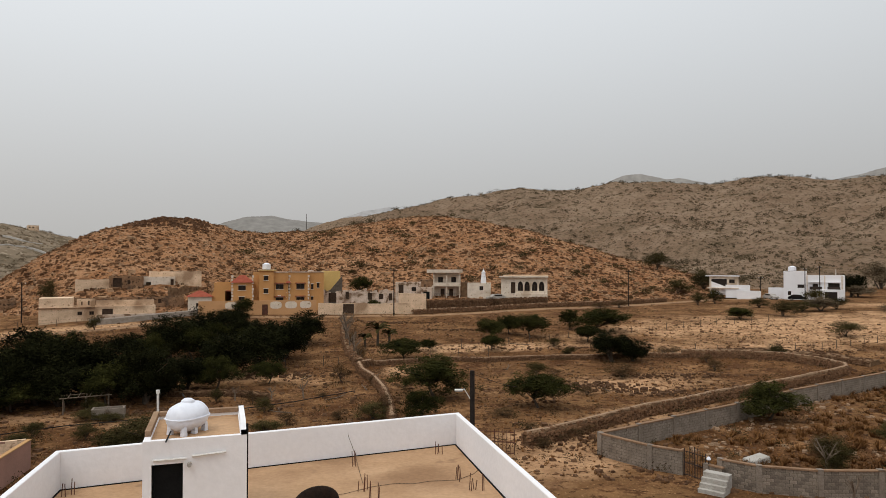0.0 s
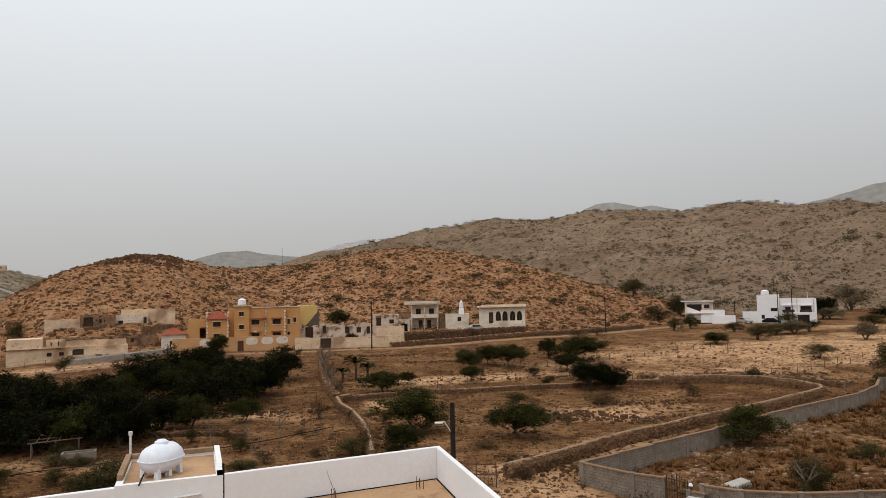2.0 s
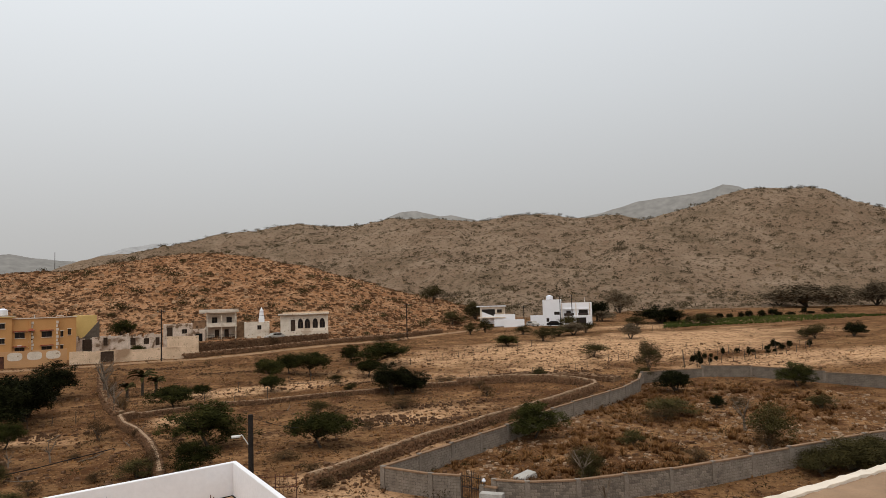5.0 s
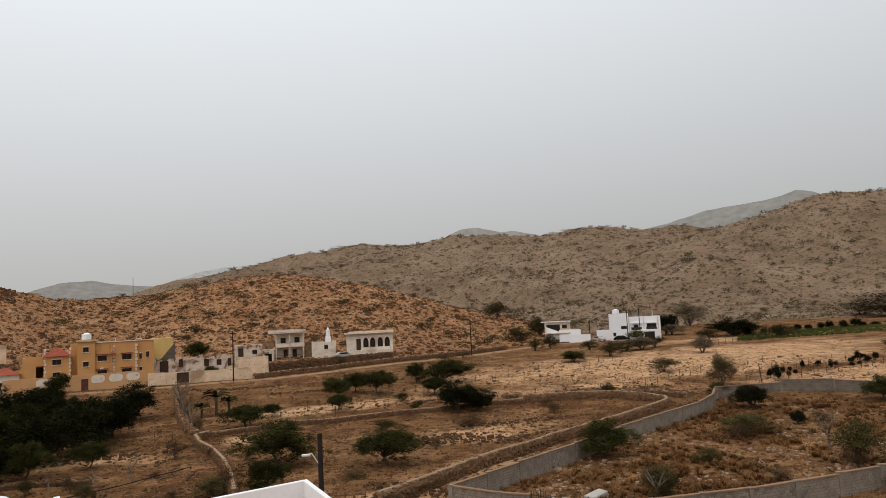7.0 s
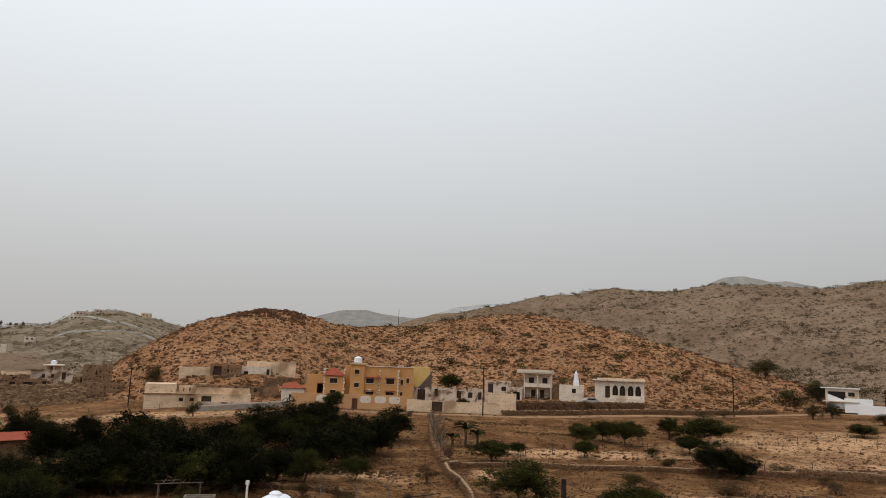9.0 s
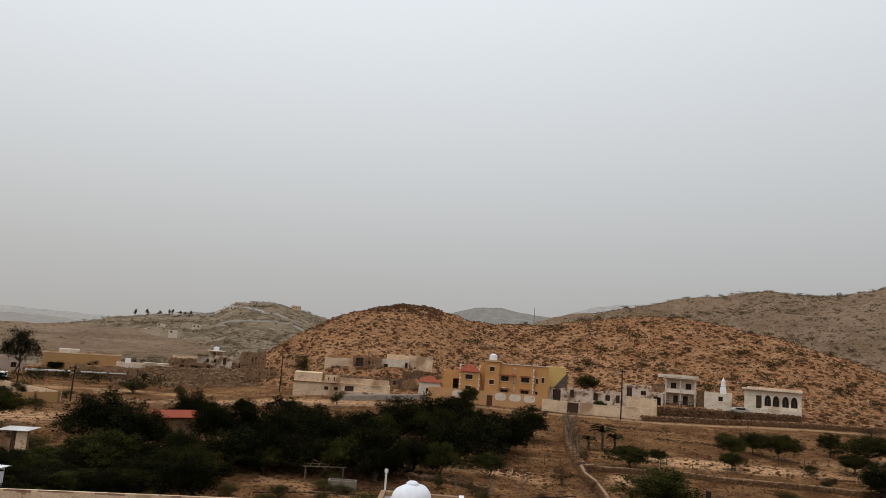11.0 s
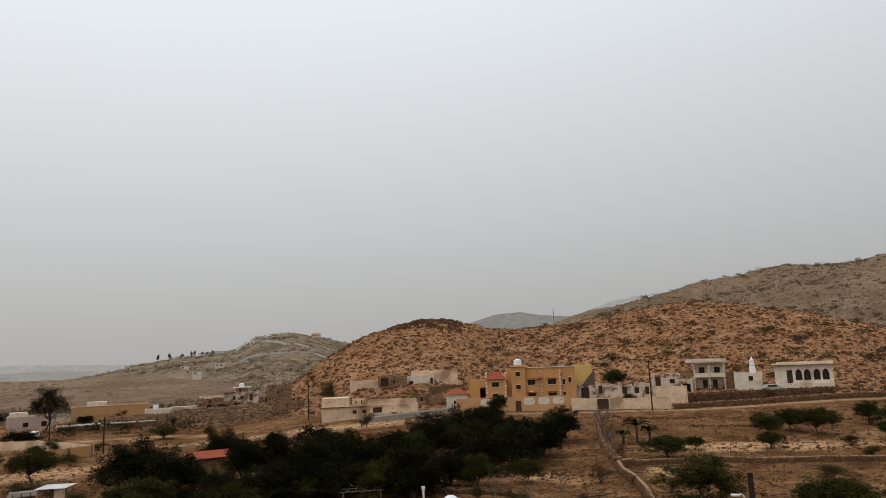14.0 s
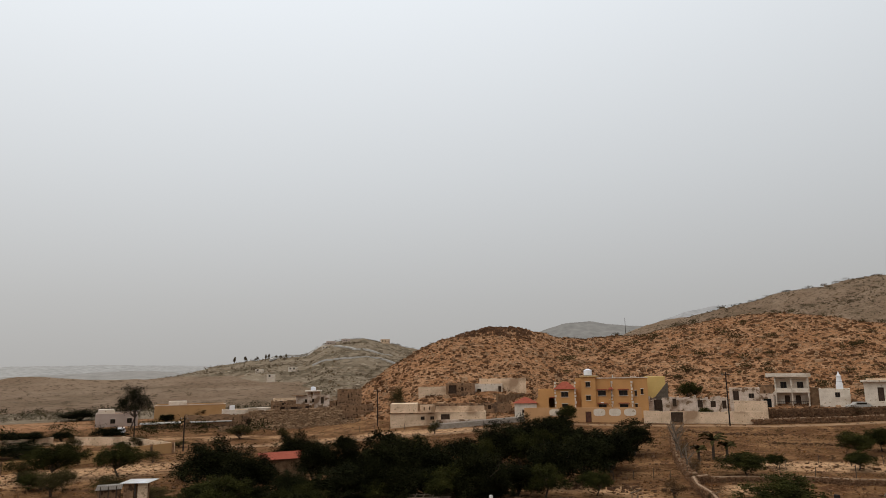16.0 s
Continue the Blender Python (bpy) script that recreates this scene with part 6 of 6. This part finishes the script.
grow("D", -158.6, 143.7, 3.0, 5.9)
grow("D", -130.5, 103.0, 3.0, 9.1)
grow("D", -135.4, 96.1, 2.5, 5.5)
grow("D", -134.7, 87.4, 3.6, 11.8)
grow("D", -116.4, 74.7, 2.7, 11.4)
grow("D", -193.3, 142.2, 3.2, 13.2)
grow("E", -150.4, 125.6, 11.8, 12.5)
palm(-9.8, 102.7, 4.6)
palm(-11.6, 101.6, 2.6)
palm(-8.2, 104.4, 2.9)
grow("O", 72.7, 231.6, 7.6, 12.3)
grow("O", 79.5, 210.7, 5.9, 6.9)
grow("D", 54.8, 73.7, 3.6, 5.6)
grow("O", 61.0, 88.4, 5.2, 5.5)
grow("O", 45.0, 61.3, 2.2, 7.5)
grow("Y", 43.0, 59.8, 1.8, 5.0)
grow("O", 43.7, 46.6, 4.2, 5.4)
grow("Y", 42.9, 45.8, 2.4, 3.4)
grow("O", 24.9, 43.8, 3.0, 3.2)
grow("G", 68.5, 68.1, 3.4, 6.0)
grow("O", 34.2, 52.2, 1.6, 3.2)
grow("D", 52.0, 62.9, 1.5, 2.2)
grow("O", 60.5, 57.1, 1.7, 4.4)
grow("Y", 54.4, 62.4, 1.6, 3.4)
grow("O", 40.2, 38.2, 2.0, 4.5)
grow("O", 42.8, 38.3, 2.2, 4.0)
grow("O", 46.4, 39.4, 2.2, 4.2)
grow("Y", 35.5, 45.6, 1.4, 3.2)


# ---- scrub, grass and stones that nobody could count ----
def scatter(n, seed, r0, r1, a0, a1, zones, near=1.0):
    """Places on the ground between two distances and two bearings, denser towards near."""
    rng = np.random.default_rng(seed)
    r = r0 + (r1 - r0) * rng.random(n) ** near
    a = np.radians(a0 + (a1 - a0) * rng.random(n))
    x, y = -r * np.sin(a), r * np.cos(a)
    z, zone = height(x, y)
    ok = np.isin(zone, zones)
    return np.stack([x, y, z], 1)[ok]


def scrub(name, places, lo, hi, leaves, material, label, seed, spread=.34, leaf=.2, tall=.7):
    """Small bushes, each a cluster of leaves, as one mesh."""
    rng = np.random.default_rng(seed)
    n = len(places)
    s = lo + (hi - lo) * rng.random(n) ** 2
    c = places[:, None, :] + rng.normal(0, 1, (n, leaves, 3)) * (s[:, None, None] * np.array([spread, spread, spread * tall * .6])) + np.array([0, 0, 1]) * (s * tall * .45)[:, None, None]
    c[:, :, 2] = np.maximum(c[:, :, 2], places[:, None, 2] + .03)
    u = rng.normal(0, 1, (n, leaves, 3))
    v = rng.normal(0, 1, (n, leaves, 3))
    k = s[:, None, None] * leaf
    u = u / np.linalg.norm(u, axis=2, keepdims=True) * k
    v = v / np.linalg.norm(v, axis=2, keepdims=True) * k
    co = np.stack([c - u, c + v * .6, c + u], 2).reshape(-1, 3)
    me = bpy.data.meshes.new(name)
    me.from_pydata(co.tolist(), [], np.arange(len(co)).reshape(-1, 3).tolist())
    me.materials.append(material)
    return tagged(new(name, me), label, "scrub", kind="stuff")


def tufts(name, places, lo, hi, blades, material, label, seed):
    """Clumps of thin dry blades, as one mesh."""
    rng = np.random.default_rng(seed)
    n = len(places)
    s = lo + (hi - lo) * rng.random(n)
    a = rng.random((n, blades)) * math.tau
    lean = .25 + .7 * rng.random((n, blades))
    foot = places[:, None, :] + np.stack([np.cos(a), np.sin(a), 0 * a], 2) * (s[:, None, None] * .25 * rng.random((n, blades, 1)))
    tip = foot + np.stack([np.cos(a) * lean, np.sin(a) * lean, 1.0 - .4 * lean], 2) * s[:, None, None] * .7
    side = np.stack([-np.sin(a), np.cos(a), 0 * a], 2) * .07 * s[:, None, None]
    co = np.stack([foot - side, foot + side, tip], 2).reshape(-1, 3)
    me = bpy.data.meshes.new(name)
    me.from_pydata(co.tolist(), [], np.arange(len(co)).reshape(-1, 3).tolist())
    me.materials.append(material)
    return tagged(new(name, me), label, "grass", kind="stuff")


def in_plot(p):
    """Inside the dry plot between the block walls."""
    x, y = p[:, 0], p[:, 1]
    return (y > 41.5) & (y < 48 + (x - 11) * .73) & (x > 17) & (x + .45 * y < 98)


plot = scatter(5200, 21, 42, 98, -60, -14, [0])
plot = plot[in_plot(plot)]
drift = fbm(plot[:, 0], plot[:, 1], 3.4, 3, 2.0)
stony, plot = plot[drift < -.15], plot[drift > -.05]
tufts("dry_grass", plot, .35, .9, 22, GRASS_DRY, "russet dry grass tufts in the walled plot", 22)
scrub("plot_scrub", plot[::11], .5, 1.5, 30, SCRUB_DRY, "low dry scrub in the walled plot", 23, leaf=.10)
heap("plot_stones", [(*p, s) for p, s in zip(stony.tolist(), np.random.default_rng(3).beta(1.2, 3, 5200) * .5 + .06)], PALECAP, "pale stones scattered in the walled plot", "stones", "stuff")
field = scatter(3800, 25, 46, 135, -50, 60, [0])
scrub("field_scrub", field, .25, 1.0, 26, SCRUB_DRY, "low dry scrub dotted over the fields", 26, leaf=.12)
field = scatter(2000, 27, 46, 200, -55, 60, [0])
scrub("field_bushes", field, .3, 1.3, 30, SCRUB_OLIVE, "small olive bushes dotted over the fields", 28, leaf=.12)
tufts("field_grass", scatter(7000, 29, 44, 130, -50, 60, [0]), .15, .45, 12, GRASS_DRY, "thin dry grass on the fields", 30)
clearing = np.concatenate([np.random.default_rng(60 + k).normal((x, y), (u, w), (n, 2)) for k, (x, y, u, w, n) in enumerate(((15, 73, 2.4, .9, 130), (21, 70, 3.0, .8, 110), (26, 79, 3.2, .9, 90), (9, 52, 2.0, .8, 60), (-8, 127, 5.0, .8, 130), (2, 118, 3.0, .5, 90), (-18, 80, 4.0, .8, 90), (-26, 62, 5.0, .9, 120), (47, 92, 4.0, 1.6, 220), (20, 100, 6.0, .5, 70)))])
heap("cleared_stones", [(x, y, ground_z(x, y) + .05, s) for (x, y), s in zip(clearing.tolist(), np.random.default_rng(61).beta(1.2, 3, len(clearing)) * .5 + .12)], STONE, "low heaps of dark stones cleared from the fields", "stones", "stuff")
heap("field_stones", [(*p, s) for p, s in zip(scatter(9000, 31, 44, 140, -45, 60, [0]).tolist(), np.random.default_rng(4).beta(1, 3, 9000) * .55 + .06)], STONE, "brown stones littering the fields", "stones", "stuff")
heap("hill_boulders", [(*p, s) for p, s in zip(scatter(15000, 32, 150, 300, -24, 36, [1]).tolist(), np.random.default_rng(5).beta(1.1, 5, 15000) * 1.7 + .2)], HILLROCK, "weathered brown boulders covering the bare hill", "boulders", "stuff")
heap("summit_rocks", [(*p, s) for p, s in zip(scatter(260, 62, 235, 262, 19, 25, [1]).tolist(), np.random.default_rng(15).uniform(.3, 1.5, 260))], HILLDARK, "dark broken rocks on the round summit", "boulders", "stuff")
slope = scatter(1500, 80, 176, 188, 34.5, 41.5, [0])
slope[:, 2] += np.clip((np.hypot(slope[:, 0], slope[:, 1]) - 177) / 10, 0, 1) * 3.2
heap("town_scree", [(*p, s) for p, s in zip(slope.tolist(), np.random.default_rng(18).uniform(.3, 1.3, 1500))], RUBBLE, "slope of fallen masonry below the old town", "rubble", "stuff")
heap("town_rubble", [(*p, s) for p, s in zip(scatter(900, 63, 172, 190, 33, 44, [0]).tolist(), np.random.default_rng(16).uniform(.2, .9, 900))], RUBBLE, "fallen rubble below the old town walls", "rubble", "stuff")
heap("hill_pale_boulders", [(*p, s) for p, s in zip(scatter(6000, 33, 150, 300, -24, 36, [1]).tolist(), np.random.default_rng(6).beta(1.1, 5, 6000) * 1.8 + .2)], HILLPALE, "pale boulders on the bare hill", "boulders", "stuff")
scrub("hill_scrub", scatter(2900, 34, 150, 300, -24, 36, [1]), .4, 1.6, 40, SCRUB_DRY, "dusty scrub dotted over the brown hill", 35, leaf=.15, spread=.26)
scrub("hill_bushes", scatter(230, 36, 150, 300, -24, 17, [1]), 1.2, 4.6, 190, SCRUB_OLIVE, "green bushes on the brown hill", 37, leaf=.085, spread=.27)
scrub("range_scrub", scatter(12000, 38, 260, 820, -60, 12, [2]), .6, 2.4, 14, SCRUB_HAZED, "scrub dotted over the grey range", 39, leaf=.26, spread=.24)
scrub("range_bushes", scatter(2600, 71, 260, 780, -60, 12, [2]), 1.6, 6.0, 60, SCRUB_HAZED, "dull green bushes in the gullies of the grey range", 72, leaf=.13, spread=.27)
heap("range_boulders", [(*p, s) for p, s in zip(scatter(9000, 40, 260, 800, -60, 12, [2]).tolist(), np.random.default_rng(7).beta(1.1, 5, 9000) * 2.6 + .4)], RANGEROCK, "boulders on the grey range", "boulders", "stuff")
scrub("terrace_scrub", scatter(4200, 41, 240, 760, 22, 62, [0, 3]), .8, 3.4, 16, LEAF_TAMARISK, "scrub on the terraced hill and the far plain", 42, leaf=.26)
heap("terrace_boulders", [(*p, s) for p, s in zip(scatter(2500, 43, 300, 760, 22, 60, [0, 3]).tolist(), np.random.default_rng(8).beta(1.1, 5, 2500) * 2.4 + .4)], RANGEROCK, "boulders on the terraced hill", "boulders", "stuff")
crop = scatter(5200, 44, 180, 238, -52, -36, [0])
crop = crop[(crop[:, 1] > 146) & (crop[:, 1] < 172)]
tufts("crop_field", crop, .6, 1.1, 10, CROP, "green crop in a small fenced field", 45)

scrub("town_bushes", scatter(620, 64, 165, 400, 38, 64, [0, 3]), 1.2, 5.0, 90, SCRUB_DARK, "dark bushes round the houses of the old town", 65, leaf=.09)
scrub("far_bushes", scatter(500, 66, 220, 420, -58, 64, [0, 2, 3]), .8, 3.0, 50, SCRUB_OLIVE, "olive scrub along the foot of the hills", 67, leaf=.11)

# terraces and tracks on the pale hill
for k, (pts, w) in enumerate((([(-420, 500), (-385, 540), (-350, 560)], 3.0), ([(-330, 470), (-300, 455), (-270, 460)], 2.5), ([(-300, 400), (-260, 410), (-215, 420)], 2.5), ([(-372, 560), (-385, 520), (-400, 480), (-380, 450)], 3.0))):
    t = thing("hill_track", Matrix(), "pale bulldozed track on the terraced hill", "track", kind="structure")
    strip(pts, w, .25, CONCRETE, "track_bed", t, sink=1.0)
# tiny trees on its crest
for k in range(11):
    a = radians(39.0 + k * .42 + .2 * math.sin(k * 3))
    grow("T", -630 * math.sin(a), 630 * math.cos(a), 4.5 + 1.5 * math.sin(k * 5), 3.0)
for x, y, n, h, material in ((-354, 484.3, 15.5, 3.4, OFFWHITE), (-374.3, 519, 8, 3.6, PALEPINK), (-363, 528, 7, 3.2, PALEPINK), (-336, 552, 8, 3.4, CREAM), (-272.6, 319.5, 4.5, 2.6, OFFWHITE), (-301, 374, 6, 2.8, OFFWHITE), (-318, 361, 5, 2.4, OFFWHITE)):
    house("distant_house", (x, y), (x + n * .8, y + n * .6), 7, ground_z(x, y) + .2, h, material, "small pale house far up the valley", windows=tuple((1 + 2.4 * k, 1.1, 1.1, 1.1) for k in range(int((n - 1) / 2.4))), parapet=.3, sink=4, sills=False)

# ---- poles, wires and fences ----
def utility_pole(x, y, h, label="tarred wooden power pole with a short cross-arm", arm=True, turn=20, r=.13):
    ob = thing("power_pole", at(x, y, turn), label, "pole", "power poles")
    part("pole", rods(((0, 0, -.3), (0, 0, h), r, r * .75, 9)), POLEWOOD, ob)
    if arm:
        part("cross_arm", cube(-.7, .7, -.05, .05, h - .5, h - .38), POLEWOOD, ob)
        for s in (-.6, 0, .6):
            part("insulator", rods(((s, 0, h - .38), (s, 0, h - .2), .05, .03, 7)), FRAME, ob)
    return ob


def wire(points, sag, label, r=.012):
    """Cables that hang from point to point."""
    bm = bmesh.new()
    for a, b in zip(points, points[1:]):
        a, b = Vector(a), Vector(b)
        p = [a.lerp(b, k / 12) - Vector((0, 0, 4 * sag * (k / 12) * (1 - k / 12))) for k in range(13)]
        for u, v in zip(p, p[1:]):
            rod(bm, u, v, r, sides=4)
    return tagged(part("power_cable", bm, CABLE), label, "cable")


poles = ((-82.1, 133.3, 8), (-9.7, 135.1, 9.5), (42.6, 157.2, 8.4), (94.5, 178.5, 8.5), (97.8, 177.5, 9), (-96.8, 91.9, 6), (-127.6, 107.2, 6), (86.4, 186, 6))
for x, y, h in poles:
    utility_pole(x, y, h)
tops = [(x, y, ground_z(x, y) + h - .3) for x, y, h in (poles[0], poles[1], poles[2], poles[3])]
wire(tops[1:], 1.6, "thin black cable strung along the village road", .02)
np_ = thing("lamp_pole", pose(1.62, 38.0, 0), "dark wooden pole with a small white lamp", "pole")
part("pole", rods(((0, 0, -.2), (0, 0, 7.55), .15, .13, 12)), POLEWOOD, np_)
part("lamp_arm", rods(((-.05, 0, 5.9), (-.45, -.05, 6.55), .03), ((-.45, -.05, 6.55), (-.6, -.05, 6.5), .03)), FRAME, np_)
part("lamp_head", cube(-.98, -.52, -.14, .06, 6.42, 6.54, bevel=.03), FRAME, np_, "white lamp head")
wire([(1.62, 38, 7.4), (5.0, 46, 5.2)], .1, "stay wire of the lamp pole")
pl = thing("water_pipe", Matrix(), "black plastic water pipe on low stakes across the field", "pipe")
run = [(-34.1, 52.9), (-30.7, 55.4), (-23.7, 59.5), (-17.6, 62.0), (-14.0, 64.4), (-10.3, 68.0), (-9.0, 69.6)]
knots = [Vector((x, y, ground_z(x, y) + .25)) for x, y in resample(run, 2.5)]
for u, v in zip(knots, knots[1:]):
    part("pipe_length", rods((u, v, .045, .045, 6)), CABLE, pl)
for u in knots[::2]:
    part("stake", rods((u - Vector((0, 0, .5)), u + Vector((0, 0, .05)), .03, .03, 5)), BARK, pl)


def fence(pts, step, h, label, wires=2, lean=.08):
    rnd = random.Random(int(abs(pts[0][0]) * 10))
    ob = thing("fence", Matrix(), label, "fence")
    q = resample(pts, step)
    tops = []
    for x, y in q:
        z = ground_z(x, y)
        hh = h * rnd.uniform(.75, 1.2)
        t = Vector((x + rnd.uniform(-lean, lean), y + rnd.uniform(-lean, lean), z + hh))
        part("post", rods(((x, y, z - .2), t, .05, .04, 5)), BARK, ob)
        tops.append((Vector((x, y, z)), t))
    for k in range(wires):
        bm = bmesh.new()
        f = .95 - .45 * k
        for (a, b), (c, d) in zip(tops, tops[1:]):
            rod(bm, a.lerp(b, f), c.lerp(d, f), .008, sides=3)
        part("wire", bm, CABLE, ob)


fence([(-24, 84), (-15, 86), (-11.5, 88)], 2.0, 1.2, "crooked post and wire fence beside the grove")
fence([(-8, 99), (-1, 97.5), (10, 104), (20, 109), (31, 112.8), (48, 120), (62, 124)], 3.2, 1.2, "post and wire fence across the field")
fence([(26, 94), (38, 95), (52, 94), (66, 101), (80, 104)], 3.0, 1.1, "post and wire fence above the terrace wall")
fence([(-1.5, 88.5), (2, 92), (6, 91)], 2.5, 1.6, "few leaning fence posts")
fence([(66.5, 87), (79, 88.5), (93, 90), (98, 93.5), (86, 95), (72, 94.5), (66.5, 87)], 2.2, 1.5, "fence of thin stakes round a sapling plot", 1)
fence([(92, 136), (110, 146), (128, 150), (150, 147), (172, 146), (188, 150)], 3.0, 1.5, "post and wire fence along the crop field")
fence([(-83, 122), (-70, 124), (-58, 128), (-48, 130.5)], 3.0, 1.1, "thin fence along the village track")
gr = random.Random(17)
for k in range(22):
    t = gr.random()
    grow("D", 68 + 28 * t + gr.uniform(-1, 1), 88 + 5 * t + gr.uniform(-.5, 4.5), gr.uniform(.8, 1.9), gr.uniform(.7, 1.4))
for k in range(16):
    grow("D", 120 + k * 4.0 + gr.uniform(-1, 1), 166 + gr.uniform(-2, 3), gr.uniform(1.5, 3.2), gr.uniform(2, 4.5))

pn = thing("pole_frame", at(-33.5, 60.5, 25), "rough grey frame of poles at the grove's edge", "frame")
for x in (0, 1.8, 3.6):
    for y in (0, 1.6):
        part("post", rods(((x, y, -.2), (x, y, 1.5), .06)), DEADWOOD, pn)
for y in (0, 1.6):
    part("rail", rods(((-.3, y, 1.45), (3.9, y, 1.5), .05)), DEADWOOD, pn)
for x in (.4, 1.2, 2.1, 3.0):
    part("cross_pole", rods(((x, -.3, 1.56), (x + .1, 1.9, 1.56), .04)), DEADWOOD, pn)
bx = thing("water_trough", at(-30.0, 58.5, 20), "low grey concrete trough beside the grove", "trough")
part("basin", pierced(2.6, .9, .15, []), PIER, bx)
part("basin_back", cube(0, 2.6, 1.0, 1.15, 0, .9), PIER, bx)
part("basin_end", cube(0, .15, .15, 1.0, 0, .9), PIER, bx)
part("basin_end", cube(2.45, 2.6, .15, 1.0, 0, .9), PIER, bx)

# the thick of the grove
gr = random.Random(23)
for a0, a1, d0, d1, n in ((34, 46, 57, 80, 11), (22, 34, 74, 94, 7), (10, 22, 88, 112, 6)):
    for k in range(n):
        a, d = radians(gr.uniform(a0, a1)), gr.uniform(d0, d1)
        grow("D" if gr.random() < .5 else "G", -d * math.sin(a), d * math.cos(a), gr.uniform(2.4, 6.0), gr.uniform(4.0, 7.0))
for k in range(26):
    a, d = radians(gr.uniform(14, 44)), gr.uniform(50, 72)
    grow("O" if gr.random() < .6 else "Y", -d * math.sin(a), d * math.cos(a), gr.uniform(.8, 1.9), gr.uniform(1.4, 3.4))

# thicket round the animal sheds
for k in range(20):
    a, d = radians(gr.uniform(40, 49.5)), gr.uniform(61, 68)
    grow("G" if gr.random() < .55 else "D", -d * math.sin(a), d * math.cos(a), gr.uniform(1.3, 2.5), gr.uniform(2.5, 4.5))
for k in range(12):
    a, d = radians(gr.uniform(44, 56)), gr.uniform(69, 76)
    grow("G" if gr.random() < .4 else "D", -d * math.sin(a), d * math.cos(a), gr.uniform(1.6, 2.6), gr.uniform(2.5, 4.5))
for k in range(18):
    a, d = radians(gr.uniform(44, 60)), gr.uniform(75, 150)
    grow("G" if gr.random() < .5 else "O", -d * math.sin(a), d * math.cos(a), gr.uniform(1.5, 3.2), gr.uniform(2.5, 5))

for k in range(22):
    a, d = radians(gr.uniform(40, 50)), gr.uniform(63, 76)
    grow("D" if gr.random() < .7 else "G", -d * math.sin(a), d * math.cos(a), gr.uniform(1.8, 3.0), gr.uniform(3.5, 5.5))


def snag(x, y, h, seed, label):
    """A leafless grey tree: forked trunk and bare twigs."""
    rnd = random.Random(seed)
    ob = thing("bare_tree", at(x, y), label, "tree", "bare trees")
    trunk, twigs = bmesh.new(), bmesh.new()
    top = Vector((rnd.uniform(-.2, .2), rnd.uniform(-.2, .2), h * .4))
    rod(trunk, (0, 0, -.1), top, .05 * h, .035 * h, 7)
    for k in range(6):
        a = k * 2.1 + rnd.uniform(-.4, .4)
        tip = top + Vector((math.cos(a) * .28 * h, math.sin(a) * .28 * h, rnd.uniform(.15, .55) * h))
        rod(trunk, top, tip, .022 * h, .010 * h, 5)
        for q in range(5):
            b = top.lerp(tip, rnd.uniform(.4, 1))
            rod(twigs, b, b + Vector((rnd.gauss(0, .12), rnd.gauss(0, .12), rnd.uniform(.02, .22))) * h, .007 * h, .002 * h, 4)
    part("trunk", trunk, DEADWOOD, ob)
    part("twigs", twigs, DEADWOOD, ob)


for k, (x, y, h) in enumerate(((-14.6, 104, 4.6), (-13.2, 98, 3.6), (-15.8, 112, 4.4), (-12.2, 93, 3.2), (-16.6, 117, 3.4), (-11.0, 89, 2.2), (-16.6, 66.5, 1.5), (-13.6, 67.0, 1.9), (-20.0, 66.0, 1.6), (24.2, 43.4, 2.6), (46.0, 52.0, 3.2), (22.6, 38.0, 2.0))):
    snag(x, y, h, 90 + k, "leafless grey tree with twisted bare branches")
log_rnd = random.Random(31)
for k in range(14):
    x, y = log_rnd.uniform(-18, 30), log_rnd.uniform(60, 112)
    g = thing("fallen_branch", at(x, y, log_rnd.uniform(0, 180)), "fallen bleached branch lying on the dry ground", "branch", "fallen branches")
    n = log_rnd.uniform(1.2, 3.2)
    part("stem", rods(((0, 0, .06), (n * .6, .1, .12), .07, .05, 6), ((n * .6, .1, .12), (n, .3, .3), .05, .02, 5)), DEADWOOD, g)
    part("twig", rods(((n * .5, .1, .1), (n * .7, -.4, .45), .03, .01, 5)), DEADWOOD, g)

# the village road
rd = thing("village_road", Matrix(), "pale dusty track along the foot of the village", "road", kind="structure")
strip([(-95, 100), (-80, 107), (-71, 111), (-58, 118), (-50, 128), (-42, 132.5), (-26, 134.5), (-9, 136.5), (0, 139), (9, 144), (22, 150.5), (40, 156), (56, 168), (72, 182), (90, 180)], 3.6, .05, ASPHALT, "road_bed", rd, sink=.3, wobble=.02)
ramp = thing("concrete_ramp", Matrix(), "grey concrete ramp with a kerb up to the hut", "ramp")
strip([(-64, 124.5), (-57, 130.5), (-51, 137.5), (-48.5, 139.5)], 3.0, .9, PIER, "ramp_slab", ramp, sink=.6, wobble=.01)
sl = thing("pale_slab", pose(21.2, 46.5, ground_z(21.2, 46.5), 4, -6, 25), "pale broken concrete slab lying in the dry plot", "slab")
part("slab", cube(-.9, .9, -.5, .5, -.05, .4, bevel=.05, taper=.08), CONCRETE, sl)
mast = thing("radio_mast", pose(-300, 1500, 60), "thin radio mast on a distant hill", "mast")
part("mast", rods(((0, 0, -10), (0, 0, 62), .9, .4, 5)), METAL_DARK, mast)
